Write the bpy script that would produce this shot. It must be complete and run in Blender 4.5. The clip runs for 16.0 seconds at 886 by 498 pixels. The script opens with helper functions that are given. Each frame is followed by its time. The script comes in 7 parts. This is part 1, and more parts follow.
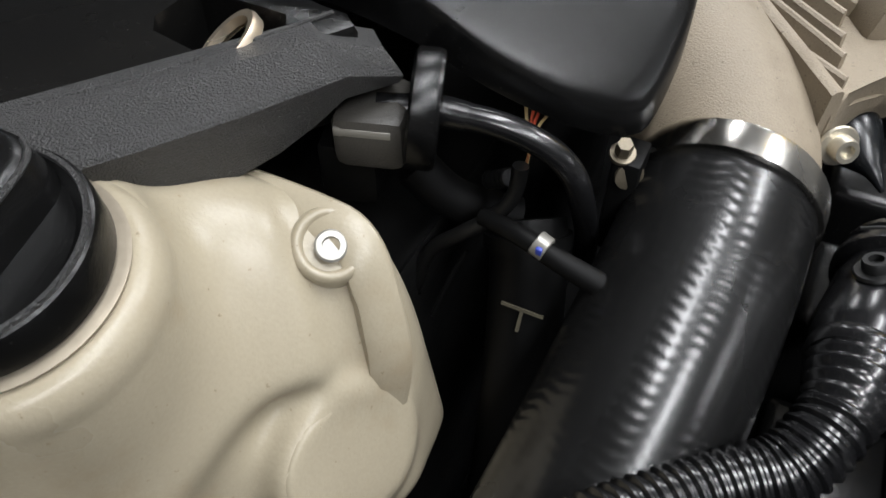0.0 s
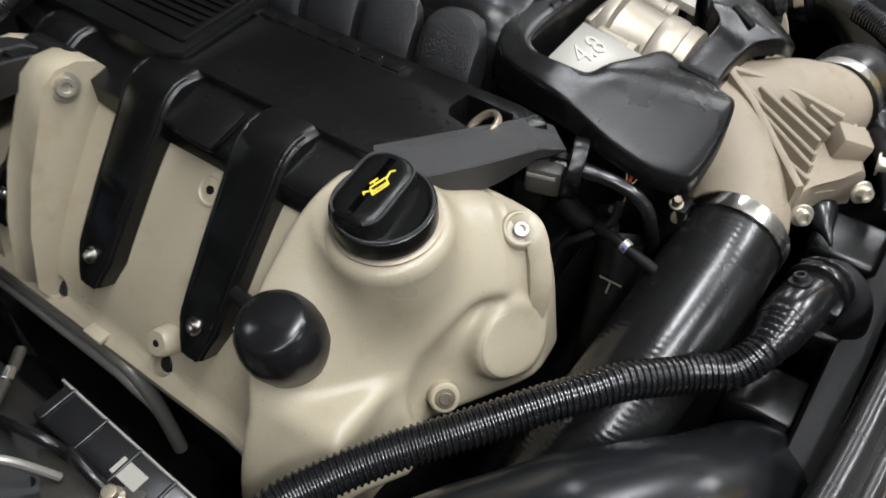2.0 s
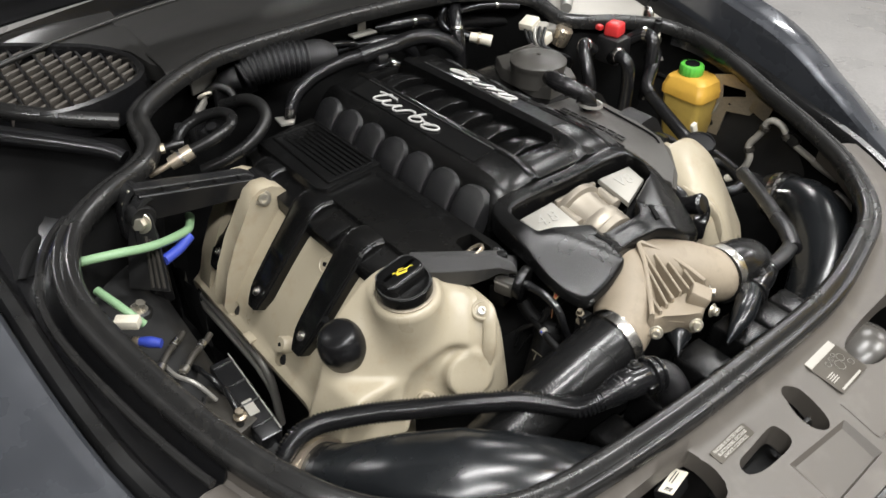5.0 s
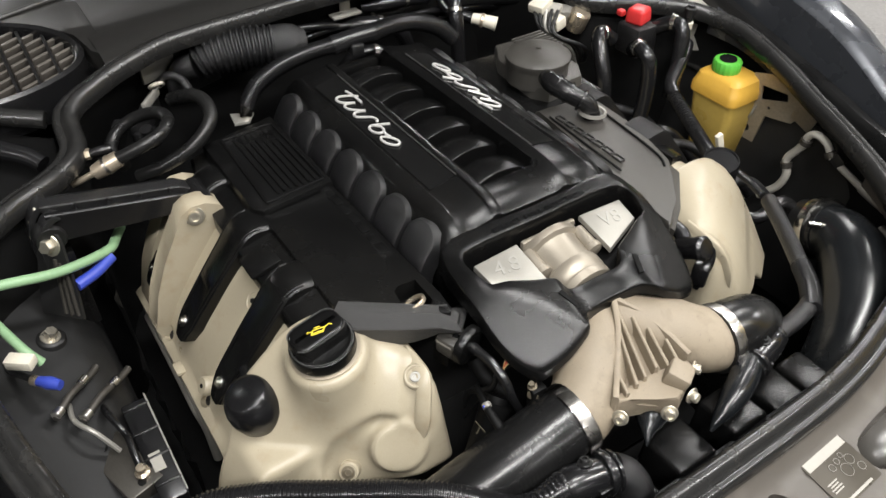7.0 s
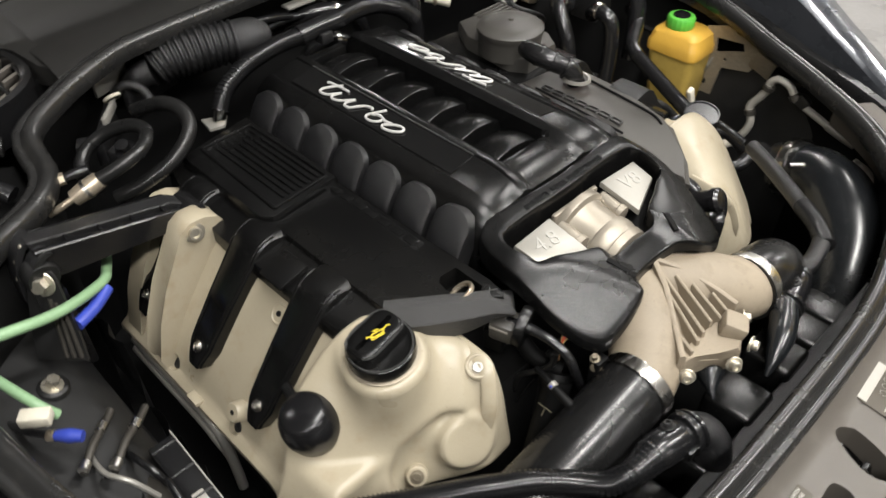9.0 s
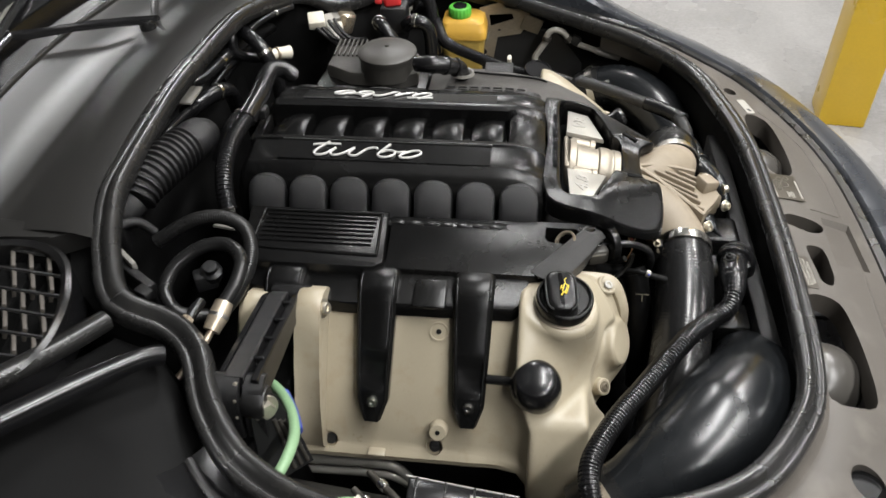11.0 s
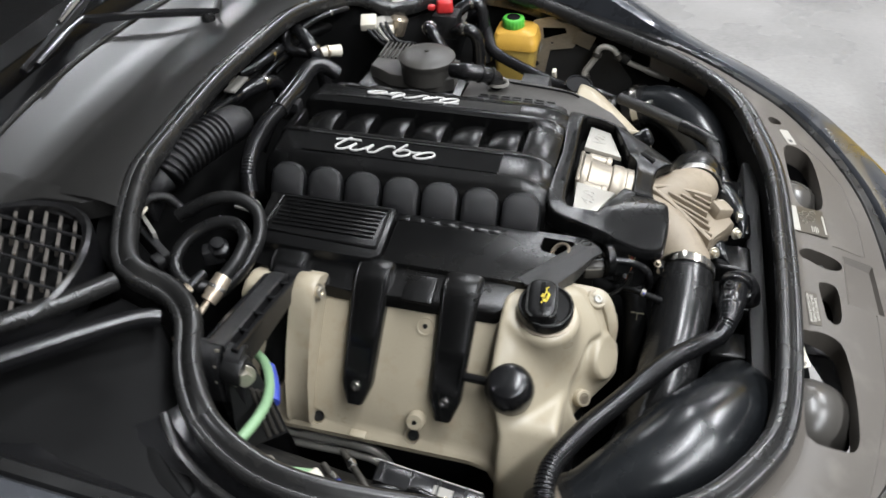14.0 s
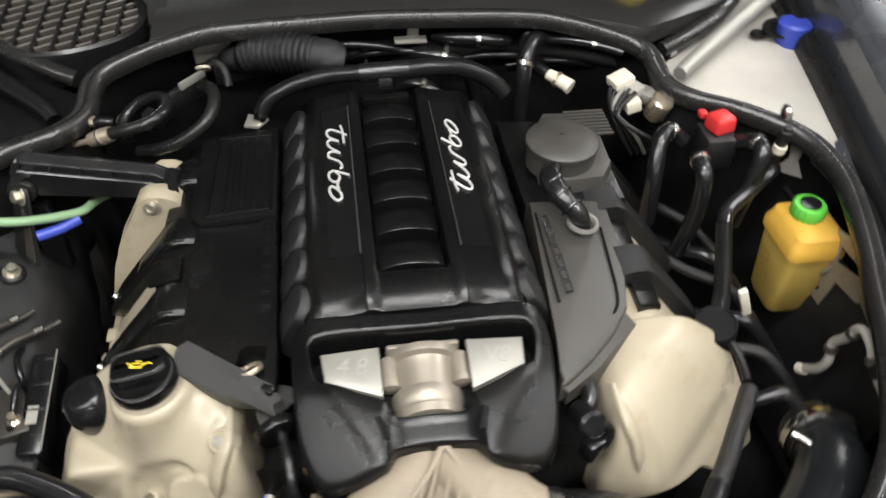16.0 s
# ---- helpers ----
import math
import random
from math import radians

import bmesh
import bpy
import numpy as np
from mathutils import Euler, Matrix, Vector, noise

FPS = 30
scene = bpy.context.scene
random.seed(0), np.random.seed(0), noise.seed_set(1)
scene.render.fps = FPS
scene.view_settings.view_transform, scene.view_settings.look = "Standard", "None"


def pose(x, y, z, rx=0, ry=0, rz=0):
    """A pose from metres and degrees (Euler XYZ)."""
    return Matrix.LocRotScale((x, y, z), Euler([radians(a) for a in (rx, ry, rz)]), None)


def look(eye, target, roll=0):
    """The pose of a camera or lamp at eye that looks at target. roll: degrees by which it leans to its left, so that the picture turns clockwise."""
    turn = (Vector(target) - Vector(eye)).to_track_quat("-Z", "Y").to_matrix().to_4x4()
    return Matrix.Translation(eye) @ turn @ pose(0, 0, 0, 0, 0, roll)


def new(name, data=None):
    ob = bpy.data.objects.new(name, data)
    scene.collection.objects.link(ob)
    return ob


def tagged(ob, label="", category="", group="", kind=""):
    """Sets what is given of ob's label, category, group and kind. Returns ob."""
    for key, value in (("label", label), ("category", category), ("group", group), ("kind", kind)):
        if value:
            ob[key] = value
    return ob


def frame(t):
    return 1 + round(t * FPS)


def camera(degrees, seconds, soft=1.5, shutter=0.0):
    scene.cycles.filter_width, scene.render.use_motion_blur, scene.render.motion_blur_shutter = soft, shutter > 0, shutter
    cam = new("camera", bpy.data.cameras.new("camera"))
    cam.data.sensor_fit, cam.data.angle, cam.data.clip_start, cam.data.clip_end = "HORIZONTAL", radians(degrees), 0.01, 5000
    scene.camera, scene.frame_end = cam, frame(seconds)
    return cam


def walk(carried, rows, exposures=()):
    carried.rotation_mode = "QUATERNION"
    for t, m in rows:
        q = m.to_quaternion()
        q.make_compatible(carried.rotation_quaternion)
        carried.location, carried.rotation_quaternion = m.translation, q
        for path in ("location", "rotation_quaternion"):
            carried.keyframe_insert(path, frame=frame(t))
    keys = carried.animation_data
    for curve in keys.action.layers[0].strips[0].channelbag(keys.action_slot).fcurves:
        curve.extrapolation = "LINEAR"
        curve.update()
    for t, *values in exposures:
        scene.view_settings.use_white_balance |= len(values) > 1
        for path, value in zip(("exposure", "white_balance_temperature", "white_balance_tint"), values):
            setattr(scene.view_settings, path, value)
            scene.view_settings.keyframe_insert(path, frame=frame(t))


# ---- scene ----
import itertools
from mathutils.bvhtree import BVHTree

cam = camera(59.4, 16.0, 1.5, 0.4)
PATH = [
    (0, (0.1652, -0.3548, 1.0329), (0.0181, -0.0576, 0.6587), -0.48),
    (0.5, (0.1776, -0.3752, 1.0421), (0.0209, -0.0785, 0.6714), -0.40),
    (1, (0.1879, -0.4247, 1.0837), (0.0189, -0.1312, 0.7158), -0.16),
    (1.5, (0.2043, -0.4951, 1.1430), (0.0185, -0.2049, 0.7806), 0.22),
    (2, (0.2327, -0.5544, 1.2101), (0.0295, -0.2719, 0.8511), 0.49),
    (2.5, (0.2964, -0.5708, 1.2775), (0.0694, -0.2944, 0.9281), 0.46),
    (3, (0.3965, -0.5609, 1.3449), (0.1369, -0.3039, 1.0036), -0.93),
    (3.5, (0.4692, -0.5903, 1.3966), (0.1838, -0.3404, 1.0709), -1.66),
    (4, (0.5265, -0.6708, 1.4321), (0.2252, -0.4196, 1.1220), -1.90),
    (4.5, (0.5639, -0.7241, 1.4505), (0.2571, -0.4661, 1.1516), -1.00),
    (5, (0.5774, -0.7096, 1.4569), (0.2663, -0.4527, 1.1616), 0.23),
    (5.2, (0.5723, -0.6780, 1.4602), (0.2597, -0.4246, 1.1635), 0.63),
    (7.3, (0.5054, -0.4756, 1.4635), (0.1883, -0.2699, 1.1362), -0.88),
    (7.5, (0.5038, -0.4777, 1.4643), (0.1876, -0.2718, 1.1363), -1.01),
    (8, (0.4994, -0.4890, 1.4625), (0.1897, -0.2762, 1.1326), -1.21),
    (8.5, (0.4848, -0.5144, 1.4539), (0.1824, -0.2926, 1.1232), -0.89),
    (9, (0.3916, -0.5863, 1.4412), (0.1227, -0.3268, 1.1090), -1.03),
    (9.5, (0.2328, -0.6862, 1.4479), (0.0456, -0.3681, 1.1106), 0.13),
    (9.7, (0.1698, -0.6992, 1.4468), (0.0142, -0.3734, 1.1009), -0.31),
    (11.8, (-0.0850, -1.0578, 1.5791), (-0.1221, -0.6734, 1.2616), -2.65),
    (12, (-0.0820, -1.0505, 1.5747), (-0.1197, -0.6653, 1.2582), -2.62),
    (12.5, (-0.0781, -1.0408, 1.5690), (-0.1176, -0.6550, 1.2534), -2.77),
    (13, (-0.0768, -1.0378, 1.5672), (-0.1212, -0.6528, 1.2513), -3.03),
    (13.5, (-0.0738, -1.0302, 1.5630), (-0.1271, -0.6479, 1.2452), -2.94),
    (14, (0.0673, -0.9670, 1.5532), (-0.0397, -0.6021, 1.2285), -2.10),
    (14.5, (0.2644, -0.8562, 1.5623), (0.0813, -0.5357, 1.2251), -1.09),
    (15, (0.3965, -0.6190, 1.5270), (0.1409, -0.3544, 1.1884), -0.02),
    (15.5, (0.4987, -0.3512, 1.5193), (0.1747, -0.1781, 1.1801), 0.70),
    (16, (0.5215, -0.0660, 1.5370), (0.1638, -0.0078, 1.1925), 1.87),
]
walk(cam, [(t, look(eye, target, roll)) for t, eye, target, roll in PATH],
     [(0.0, 0.04, 6300, 10), (2.0, 0.19, 6250, 10), (5.0, 0.35, 6550, 10), (7.5, 0.35, 6650, 10), (9.5, 0.34, 6750, 10), (12.0, 0.29, 6350, 10), (14.5, 0.33, 6200, 10), (15.0, 0.32, 6250, 10),
      (16.0, 0.36, 6600, 10)])

# ---- light: a garage lit by ceiling tubes ----
world = bpy.data.worlds.new("garage_air")
scene.world = world
world.use_nodes = True
world.node_tree.nodes["Background"].inputs["Color"].default_value = (0.9, 0.95, 1.0, 1)
world.node_tree.nodes["Background"].inputs["Strength"].default_value = 0.02
TUBES = [(1.5, -0.9, 52), (1.5, 1.5, 58), (0.50, 0.05, 44), (1.3, -2.6, 42), (-0.3, 2.4, 34), (4.2, 0.2, 42), (-2.7, -1.0, 70), (-2.25, 2.75, 56), (0.9, 4.5, 44)]
CEIL = 3.1


# ---- materials ----
def mat(name, color, rough=0.5, metal=0.0, grain=600.0, bump=0.15, vary=0.25, spec=0.5, coat=0.0, depth=0.0006,
        big=14.0, rvary=0.12, trans=0.0, sheen=0.0):
    m = bpy.data.materials.new(name)
    m.use_nodes = True
    nt, L = m.node_tree, m.node_tree.links
    b = nt.nodes["Principled BSDF"]
    tc = nt.nodes.new("ShaderNodeTexCoord")
    n1 = nt.nodes.new("ShaderNodeTexNoise")
    n1.inputs["Scale"].default_value, n1.inputs["Detail"].default_value = big, 5
    n2 = nt.nodes.new("ShaderNodeTexNoise")
    n2.inputs["Scale"].default_value, n2.inputs["Detail"].default_value = grain, 3
    L.new(tc.outputs["Object"], n1.inputs["Vector"])
    L.new(tc.outputs["Object"], n2.inputs["Vector"])
    mix = nt.nodes.new("ShaderNodeMath")
    mix.operation = "MULTIPLY_ADD"
    L.new(n1.outputs["Fac"], mix.inputs[0])
    mix.inputs[1].default_value = 0.65
    s = nt.nodes.new("ShaderNodeMath")
    s.operation = "MULTIPLY"
    L.new(n2.outputs["Fac"], s.inputs[0])
    s.inputs[1].default_value = 0.35
    L.new(s.outputs[0], mix.inputs[2])
    ramp = nt.nodes.new("ShaderNodeValToRGB")
    c0 = [c * (1 - vary) for c in color]
    c1 = [min(1, c * (1 + vary)) for c in color]
    ramp.color_ramp.elements[0].position, ramp.color_ramp.elements[1].position = 0.3, 0.7
    ramp.color_ramp.elements[0].color, ramp.color_ramp.elements[1].color = (*c0, 1), (*c1, 1)
    L.new(mix.outputs[0], ramp.inputs[0])
    L.new(ramp.outputs[0], b.inputs["Base Color"])
    mr = nt.nodes.new("ShaderNodeMapRange")
    mr.inputs[1].default_value, mr.inputs[2].default_value = 0.3, 0.7
    mr.inputs[3].default_value, mr.inputs[4].default_value = max(0.02, rough - rvary), min(1, rough + rvary)
    L.new(n1.outputs["Fac"], mr.inputs[0])
    L.new(mr.outputs[0], b.inputs["Roughness"])
    b.inputs["Metallic"].default_value = metal
    b.inputs["Specular IOR Level"].default_value = spec
    b.inputs["Coat Weight"].default_value = coat
    b.inputs["Transmission Weight"].default_value = trans
    if bump:
        bn = nt.nodes.new("ShaderNodeBump")
        bn.inputs["Strength"].default_value, bn.inputs["Distance"].default_value = bump, depth
        L.new(n2.outputs["Fac"], bn.inputs["Height"])
        L.new(bn.outputs["Normal"], b.inputs["Normal"])
    return m


BLACK = mat("black_grained_plastic", (0.0085, 0.0085, 0.009), 0.33, grain=1700, bump=0.9, depth=0.0008, spec=0.55, rvary=0.04)
COVER = mat("dark_cover_plastic", (0.0040, 0.0040, 0.0040), 0.25, grain=1200, bump=0.22, depth=0.0005, spec=0.32, rvary=0.03)
GREYCOVER = mat("dusty_dark_cover_plastic", (0.048, 0.045, 0.040), 0.42, grain=1100, bump=0.4, depth=0.0006)
SMOOTH = mat("smooth_black_plastic", (0.007, 0.007, 0.0075), 0.23, grain=300, bump=0.05, rvary=0.03, vary=0.12)
GLOSS = mat("glossy_black_duct", (0.008, 0.009, 0.010), 0.25, grain=60, bump=0.05, rvary=0.05)
HOSEMAT = mat("sheened_hose_rubber", (0.0075, 0.0075, 0.0075), 0.26, grain=500, bump=0.08, rvary=0.05)
STRIP = mat("polished_black_strip", (0.006, 0.006, 0.006), 0.13, grain=300, bump=0.02, rvary=0.02, vary=0.1)
STIPPLE = mat("stippled_black_plastic", (0.0085, 0.0085, 0.009), 0.36, grain=1050, bump=1.0, depth=0.0010, spec=0.6, rvary=0.04)
RUBBER = mat("black_rubber", (0.0085, 0.0085, 0.0085), 0.30, grain=500, bump=0.10, spec=0.4)
# Rubber darkened so its colour carries the gap's shade; also blackens the near corner cover.
DEEP = mat("shade_dark_rubber", (0.004, 0.004, 0.004), 0.5, grain=300, bump=0.1, spec=0.12)
DUSTY = mat("dusty_grey_plastic", (0.37, 0.35, 0.315), 0.6, grain=500, bump=0.2, vary=0.15)
TRAY = mat("satin_scuttle_plastic", (0.017, 0.0165, 0.0155), 0.35, grain=600, bump=0.05, vary=0.08, rvary=0.01, big=5)
LAMP = mat("satin_grey_lamp_housing", (0.06, 0.056, 0.05), 0.28, grain=500, bump=0.05, vary=0.1, rvary=0.03)
SEAL = mat("rubber_seal", (0.014, 0.0138, 0.0134), 0.27, grain=300, bump=0.05, vary=0.12, rvary=0.03)
# Near-black whose colour stands for the shade in recesses, holes and deep walls.
DARK = mat("recess_shade_black", (0.006, 0.006, 0.006), 0.7, grain=200, bump=0.2, spec=0.12)
# Lightened plastic: lamp reflections on facets and edges are put into its colour.
SHEEN = mat("sheen_grained_plastic", (0.034, 0.0335, 0.033), 0.38, grain=1300, bump=1.0, depth=0.0016, spec=0.6, vary=0.3)
CHALK = mat("faint_chalk", (0.085, 0.075, 0.05), 0.7, grain=400, bump=0.1, vary=0.4)
DULLBOLT = mat("dull_passivated_bolt", (0.17, 0.145, 0.105), 0.45, 0.6, grain=400, bump=0.2, vary=0.3)
DARKMETAL = mat("dark_engine_metal", (0.012, 0.012, 0.012), 0.45, 0.2, grain=200, bump=0.3)
BEIGE = mat("beige_painted_casting", (0.345, 0.301, 0.219), 0.38, grain=700, bump=0.22, vary=0.09, big=10)
CAST = mat("sand_cast_beige", (0.245, 0.203, 0.148), 0.55, grain=1300, bump=0.6, vary=0.22, depth=0.0008)
SILVERD = mat("pressed_silver", (0.34, 0.33, 0.30), 0.45, 0.5, grain=900, bump=0.1, vary=0.08)
SILVER = mat("satin_silver_plate", (0.315, 0.302, 0.270), 0.42, 0.5, grain=900, bump=0.15, vary=0.08)
ALU = mat("aluminium_body", (0.295, 0.262, 0.212), 0.42, 0.55, grain=700, bump=0.25, vary=0.12)
STEEL = mat("bright_steel", (0.6, 0.58, 0.54), 0.22, 1.0, grain=300, bump=0.06, vary=0.15)
ZINC = mat("zinc_bolt", (0.58, 0.54, 0.45), 0.32, 0.85, grain=400, bump=0.15, vary=0.2)
BRASS = mat("tarnished_fitting", (0.55, 0.47, 0.36), 0.3, 0.8, grain=300, bump=0.1, vary=0.2)
PANEL = mat("grey_front_panel_plastic", (0.081, 0.072, 0.062), 0.5, grain=900, bump=0.3, vary=0.08, rvary=0.04)
PAINT = mat("dark_metallic_paint", (0.055, 0.059, 0.067), 0.3, 0.35, grain=2500, bump=0.0, vary=0.15, coat=1.0)
TANKMAT = mat("yellow_translucent_tank", (0.50, 0.35, 0.085), 0.38, grain=80, bump=0.05, vary=0.12)
TANKTOP = mat("amber_tank_top", (0.55, 0.32, 0.05), 0.35, grain=80, bump=0.05, vary=0.1)
GREEN = mat("green_cap_plastic", (0.09, 0.42, 0.05), 0.35, grain=200, bump=0.08, vary=0.1)
RED = mat("red_cap_plastic", (0.55, 0.03, 0.03), 0.4, grain=200, bump=0.08, vary=0.15)
BLUE = mat("blue_plastic", (0.035, 0.06, 0.36), 0.4, grain=200, bump=0.08, vary=0.15)
YELLOW = mat("yellow_cap_plastic", (0.75, 0.55, 0.02), 0.4, grain=200, bump=0.08, vary=0.1)
YELLOWINK = mat("yellow_print", (0.75, 0.58, 0.05), 0.5, grain=300, bump=0.0, vary=0.1)
GREENHOSE = mat("pale_green_hose", (0.22, 0.36, 0.20), 0.45, grain=300, bump=0.08, vary=0.15)
WHITEPL = mat("off_white_plastic", (0.62, 0.58, 0.48), 0.45, grain=300, bump=0.08, vary=0.15)
LABELM = mat("grey_label_foil", (0.26, 0.25, 0.225), 0.35, 0.3, grain=200, bump=0.05, vary=0.1)
LABELB = mat("dark_label_print", (0.05, 0.05, 0.05), 0.5, grain=200, bump=0.0, vary=0.1)
LABELD = mat("faded_brown_label", (0.060, 0.052, 0.040), 0.35, 0.3, grain=200, bump=0.03, vary=0.08)
LABELW = mat("white_label_paper", (0.32, 0.305, 0.27), 0.5, grain=200, bump=0.03, vary=0.06)
BRACKET = mat("grey_bracket_steel", (0.065, 0.060, 0.052), 0.38, 0.5, grain=300, bump=0.15, vary=0.2)
RUST = mat("bare_bracket_steel", (0.30, 0.26, 0.20), 0.45, 0.5, grain=200, bump=0.2, vary=0.25)
POSTY = mat("yellow_post_paint", (0.62, 0.40, 0.02), 0.35, grain=120, bump=0.08, vary=0.08, big=3)
FLOORM = mat("speckled_epoxy_floor", (0.30, 0.29, 0.28), 0.28, grain=90, bump=0.35, vary=0.3, big=2.0, depth=0.002)
WALLM = mat("painted_wall", (0.60, 0.59, 0.565), 0.7, grain=60, bump=0.1, vary=0.06, big=1.0)
CEILM = mat("grey_ceiling", (0.14, 0.14, 0.14), 0.8, grain=60, bump=0.1, vary=0.08, big=1.0)
GLASS = mat("windscreen_glass", (0.02, 0.022, 0.022), 0.05, grain=50, bump=0.0, vary=0.05, coat=0.5)
CHROME = mat("pale_letter_metal", (0.54, 0.53, 0.51), 0.35, 0.25, grain=300, bump=0.03, vary=0.06)
WIRE_R = mat("red_wire", (0.5, 0.08, 0.04), 0.45, grain=300, bump=0.0, vary=0.1)
WIRE_Y = mat("tan_wire", (0.55, 0.42, 0.2), 0.45, grain=300, bump=0.0, vary=0.1)


def soiled(m, color, scale, lo, hi, amount, rough=0.0):
    """Lay specks, stains or dust of their own shape over a material."""
    nt, L = m.node_tree, m.node_tree.links
    b = nt.nodes["Principled BSDF"]
    tc = nt.nodes.new("ShaderNodeTexCoord")
    n = nt.nodes.new("ShaderNodeTexNoise")
    n.inputs["Scale"].default_value, n.inputs["Detail"].default_value, n.inputs["Roughness"].default_value = scale, 3, 0.6
    L.new(tc.outputs["Object"], n.inputs["Vector"])
    r = nt.nodes.new("ShaderNodeMapRange")
    r.inputs[1].default_value, r.inputs[2].default_value, r.inputs[4].default_value = lo, hi, amount
    L.new(n.outputs["Fac"], r.inputs[0])
    mx = nt.nodes.new("ShaderNodeMix")
    mx.data_type = "RGBA"
    L.new(r.outputs[0], mx.inputs[0])
    L.new(b.inputs["Base Color"].links[0].from_socket, mx.inputs[6])
    mx.inputs[7].default_value = (*color, 1)
    L.new(mx.outputs[2], b.inputs["Base Color"])
    if rough:
        ad = nt.nodes.new("ShaderNodeMath")
        ad.operation = "MULTIPLY_ADD"
        L.new(r.outputs[0], ad.inputs[0])
        ad.inputs[1].default_value = rough
        L.new(b.inputs["Roughness"].links[0].from_socket, ad.inputs[2])
        L.new(ad.outputs[0], b.inputs["Roughness"])


soiled(BEIGE, (0.16, 0.115, 0.06), 330, 0.69, 0.73, 0.55)
soiled(BEIGE, (0.27, 0.205, 0.125), 26, 0.56, 0.78, 0.55, 0.15)
soiled(CAST, (0.07, 0.055, 0.04), 420, 0.66, 0.71, 0.6)
soiled(CAST, (0.15, 0.12, 0.085), 30, 0.54, 0.76, 0.55, 0.1)
for black in (COVER, BLACK, SMOOTH, RUBBER, GLOSS):
    soiled(black, (0.08, 0.075, 0.066), 700, 0.70, 0.74, 0.35, 0.2)
    soiled(black, (0.017, 0.0155, 0.013), 9, 0.50, 0.85, 0.25, 0.10)
soiled(PANEL, (0.16, 0.145, 0.125), 18, 0.55, 0.80, 0.5, 0.1)
soiled(SEAL, (0.07, 0.066, 0.058), 40, 0.56, 0.85, 0.25, 0.1)


# ---- building helpers ----
BASE = {}


def finish(bm, name, material, sharp=38):
    bmesh.ops.remove_doubles(bm, verts=bm.verts, dist=1e-6)
    bmesh.ops.recalc_face_normals(bm, faces=bm.faces)
    for f in bm.faces:
        f.smooth = True
    for e in bm.edges:
        if len(e.link_faces) == 2 and e.calc_face_angle(0) > radians(sharp):
            e.smooth = False
    me = bpy.data.meshes.new(name)
    bm.to_mesh(me)
    bm.free()
    me.materials.append(material)
    return me


def thing(name, base, label, category, group="", kind=""):
    ob = new(name)
    ob.empty_display_size = 0.02
    ob.location = base
    BASE[ob.name] = Vector(base)
    return tagged(ob, label, category, group, kind)


def part(name, bm, material, parent, label="", sharp=38):
    b = BASE[parent.name]
    bmesh.ops.translate(bm, verts=bm.verts, vec=-b)
    ob = new(name, finish(bm, name, material, sharp))
    ob.parent = parent
    BASE[ob.name] = b
    return tagged(ob, label)


def solo(name, bm, material, base, label, category, group="", kind="", sharp=38):
    b = Vector(base)
    bmesh.ops.translate(bm, verts=bm.verts, vec=-b)
    ob = new(name, finish(bm, name, material, sharp))
    ob.location = b
    BASE[ob.name] = b
    return tagged(ob, label, category, group, kind)


def spline(pts, n, closed=False):
    """Points of a Catmull-Rom curve through pts, evenly spread."""
    P = [np.array(p, float) for p in pts]
    k = len(P)
    out = []
    segs = k if closed else k - 1
    for i in range(segs):
        if closed:
            a, b, c, d = P[(i - 1) % k], P[i], P[(i + 1) % k], P[(i + 2) % k]
        else:
            a, b, c, d = P[max(i - 1, 0)], P[i], P[i + 1], P[min(i + 2, k - 1)]
        for j in range(24):
            t = j / 24
            out.append(0.5 * (2 * b + (c - a) * t + (2 * a - 5 * b + 4 * c - d) * t * t + (3 * b - a - 3 * c + d) * t ** 3))
    out.append(P[0] if closed else P[-1])
    out = np.array(out)
    s = np.r_[0, np.cumsum(np.linalg.norm(np.diff(out, axis=0), axis=1))]
    u = np.linspace(0, s[-1], n + 1 if closed else n)
    res = np.stack([np.interp(u, s, out[:, i]) for i in range(out.shape[1])], 1)
    return res[:-1] if closed else res


def poly(pts, n):
    """Points spread along a closed polyline with straight sides."""
    P = np.array(list(pts) + [pts[0]], float)
    s = np.r_[0, np.cumsum(np.linalg.norm(np.diff(P, axis=0), axis=1))]
    u = np.linspace(0, s[-1], n + 1)[:-1]
    return np.stack([np.interp(u, s, P[:, i]) for i in range(P.shape[1])], 1)


def loft(rings, closed=True, cap0=True, cap1=True, bm=None):
    bm = bm or bmesh.new()
    vs = [[bm.verts.new(p) for p in r] for r in rings]
    n = len(vs[0])
    for a, b in zip(vs, vs[1:]):
        for i in range(n if closed else n - 1):
            j = (i + 1) % n
            try:
                bm.faces.new((a[i], a[j], b[j], b[i]))
            except ValueError:
                pass
    if closed and cap0:
        bm.faces.new(vs[0][::-1])
    if closed and cap1:
        bm.faces.new(vs[-1])
    return bm


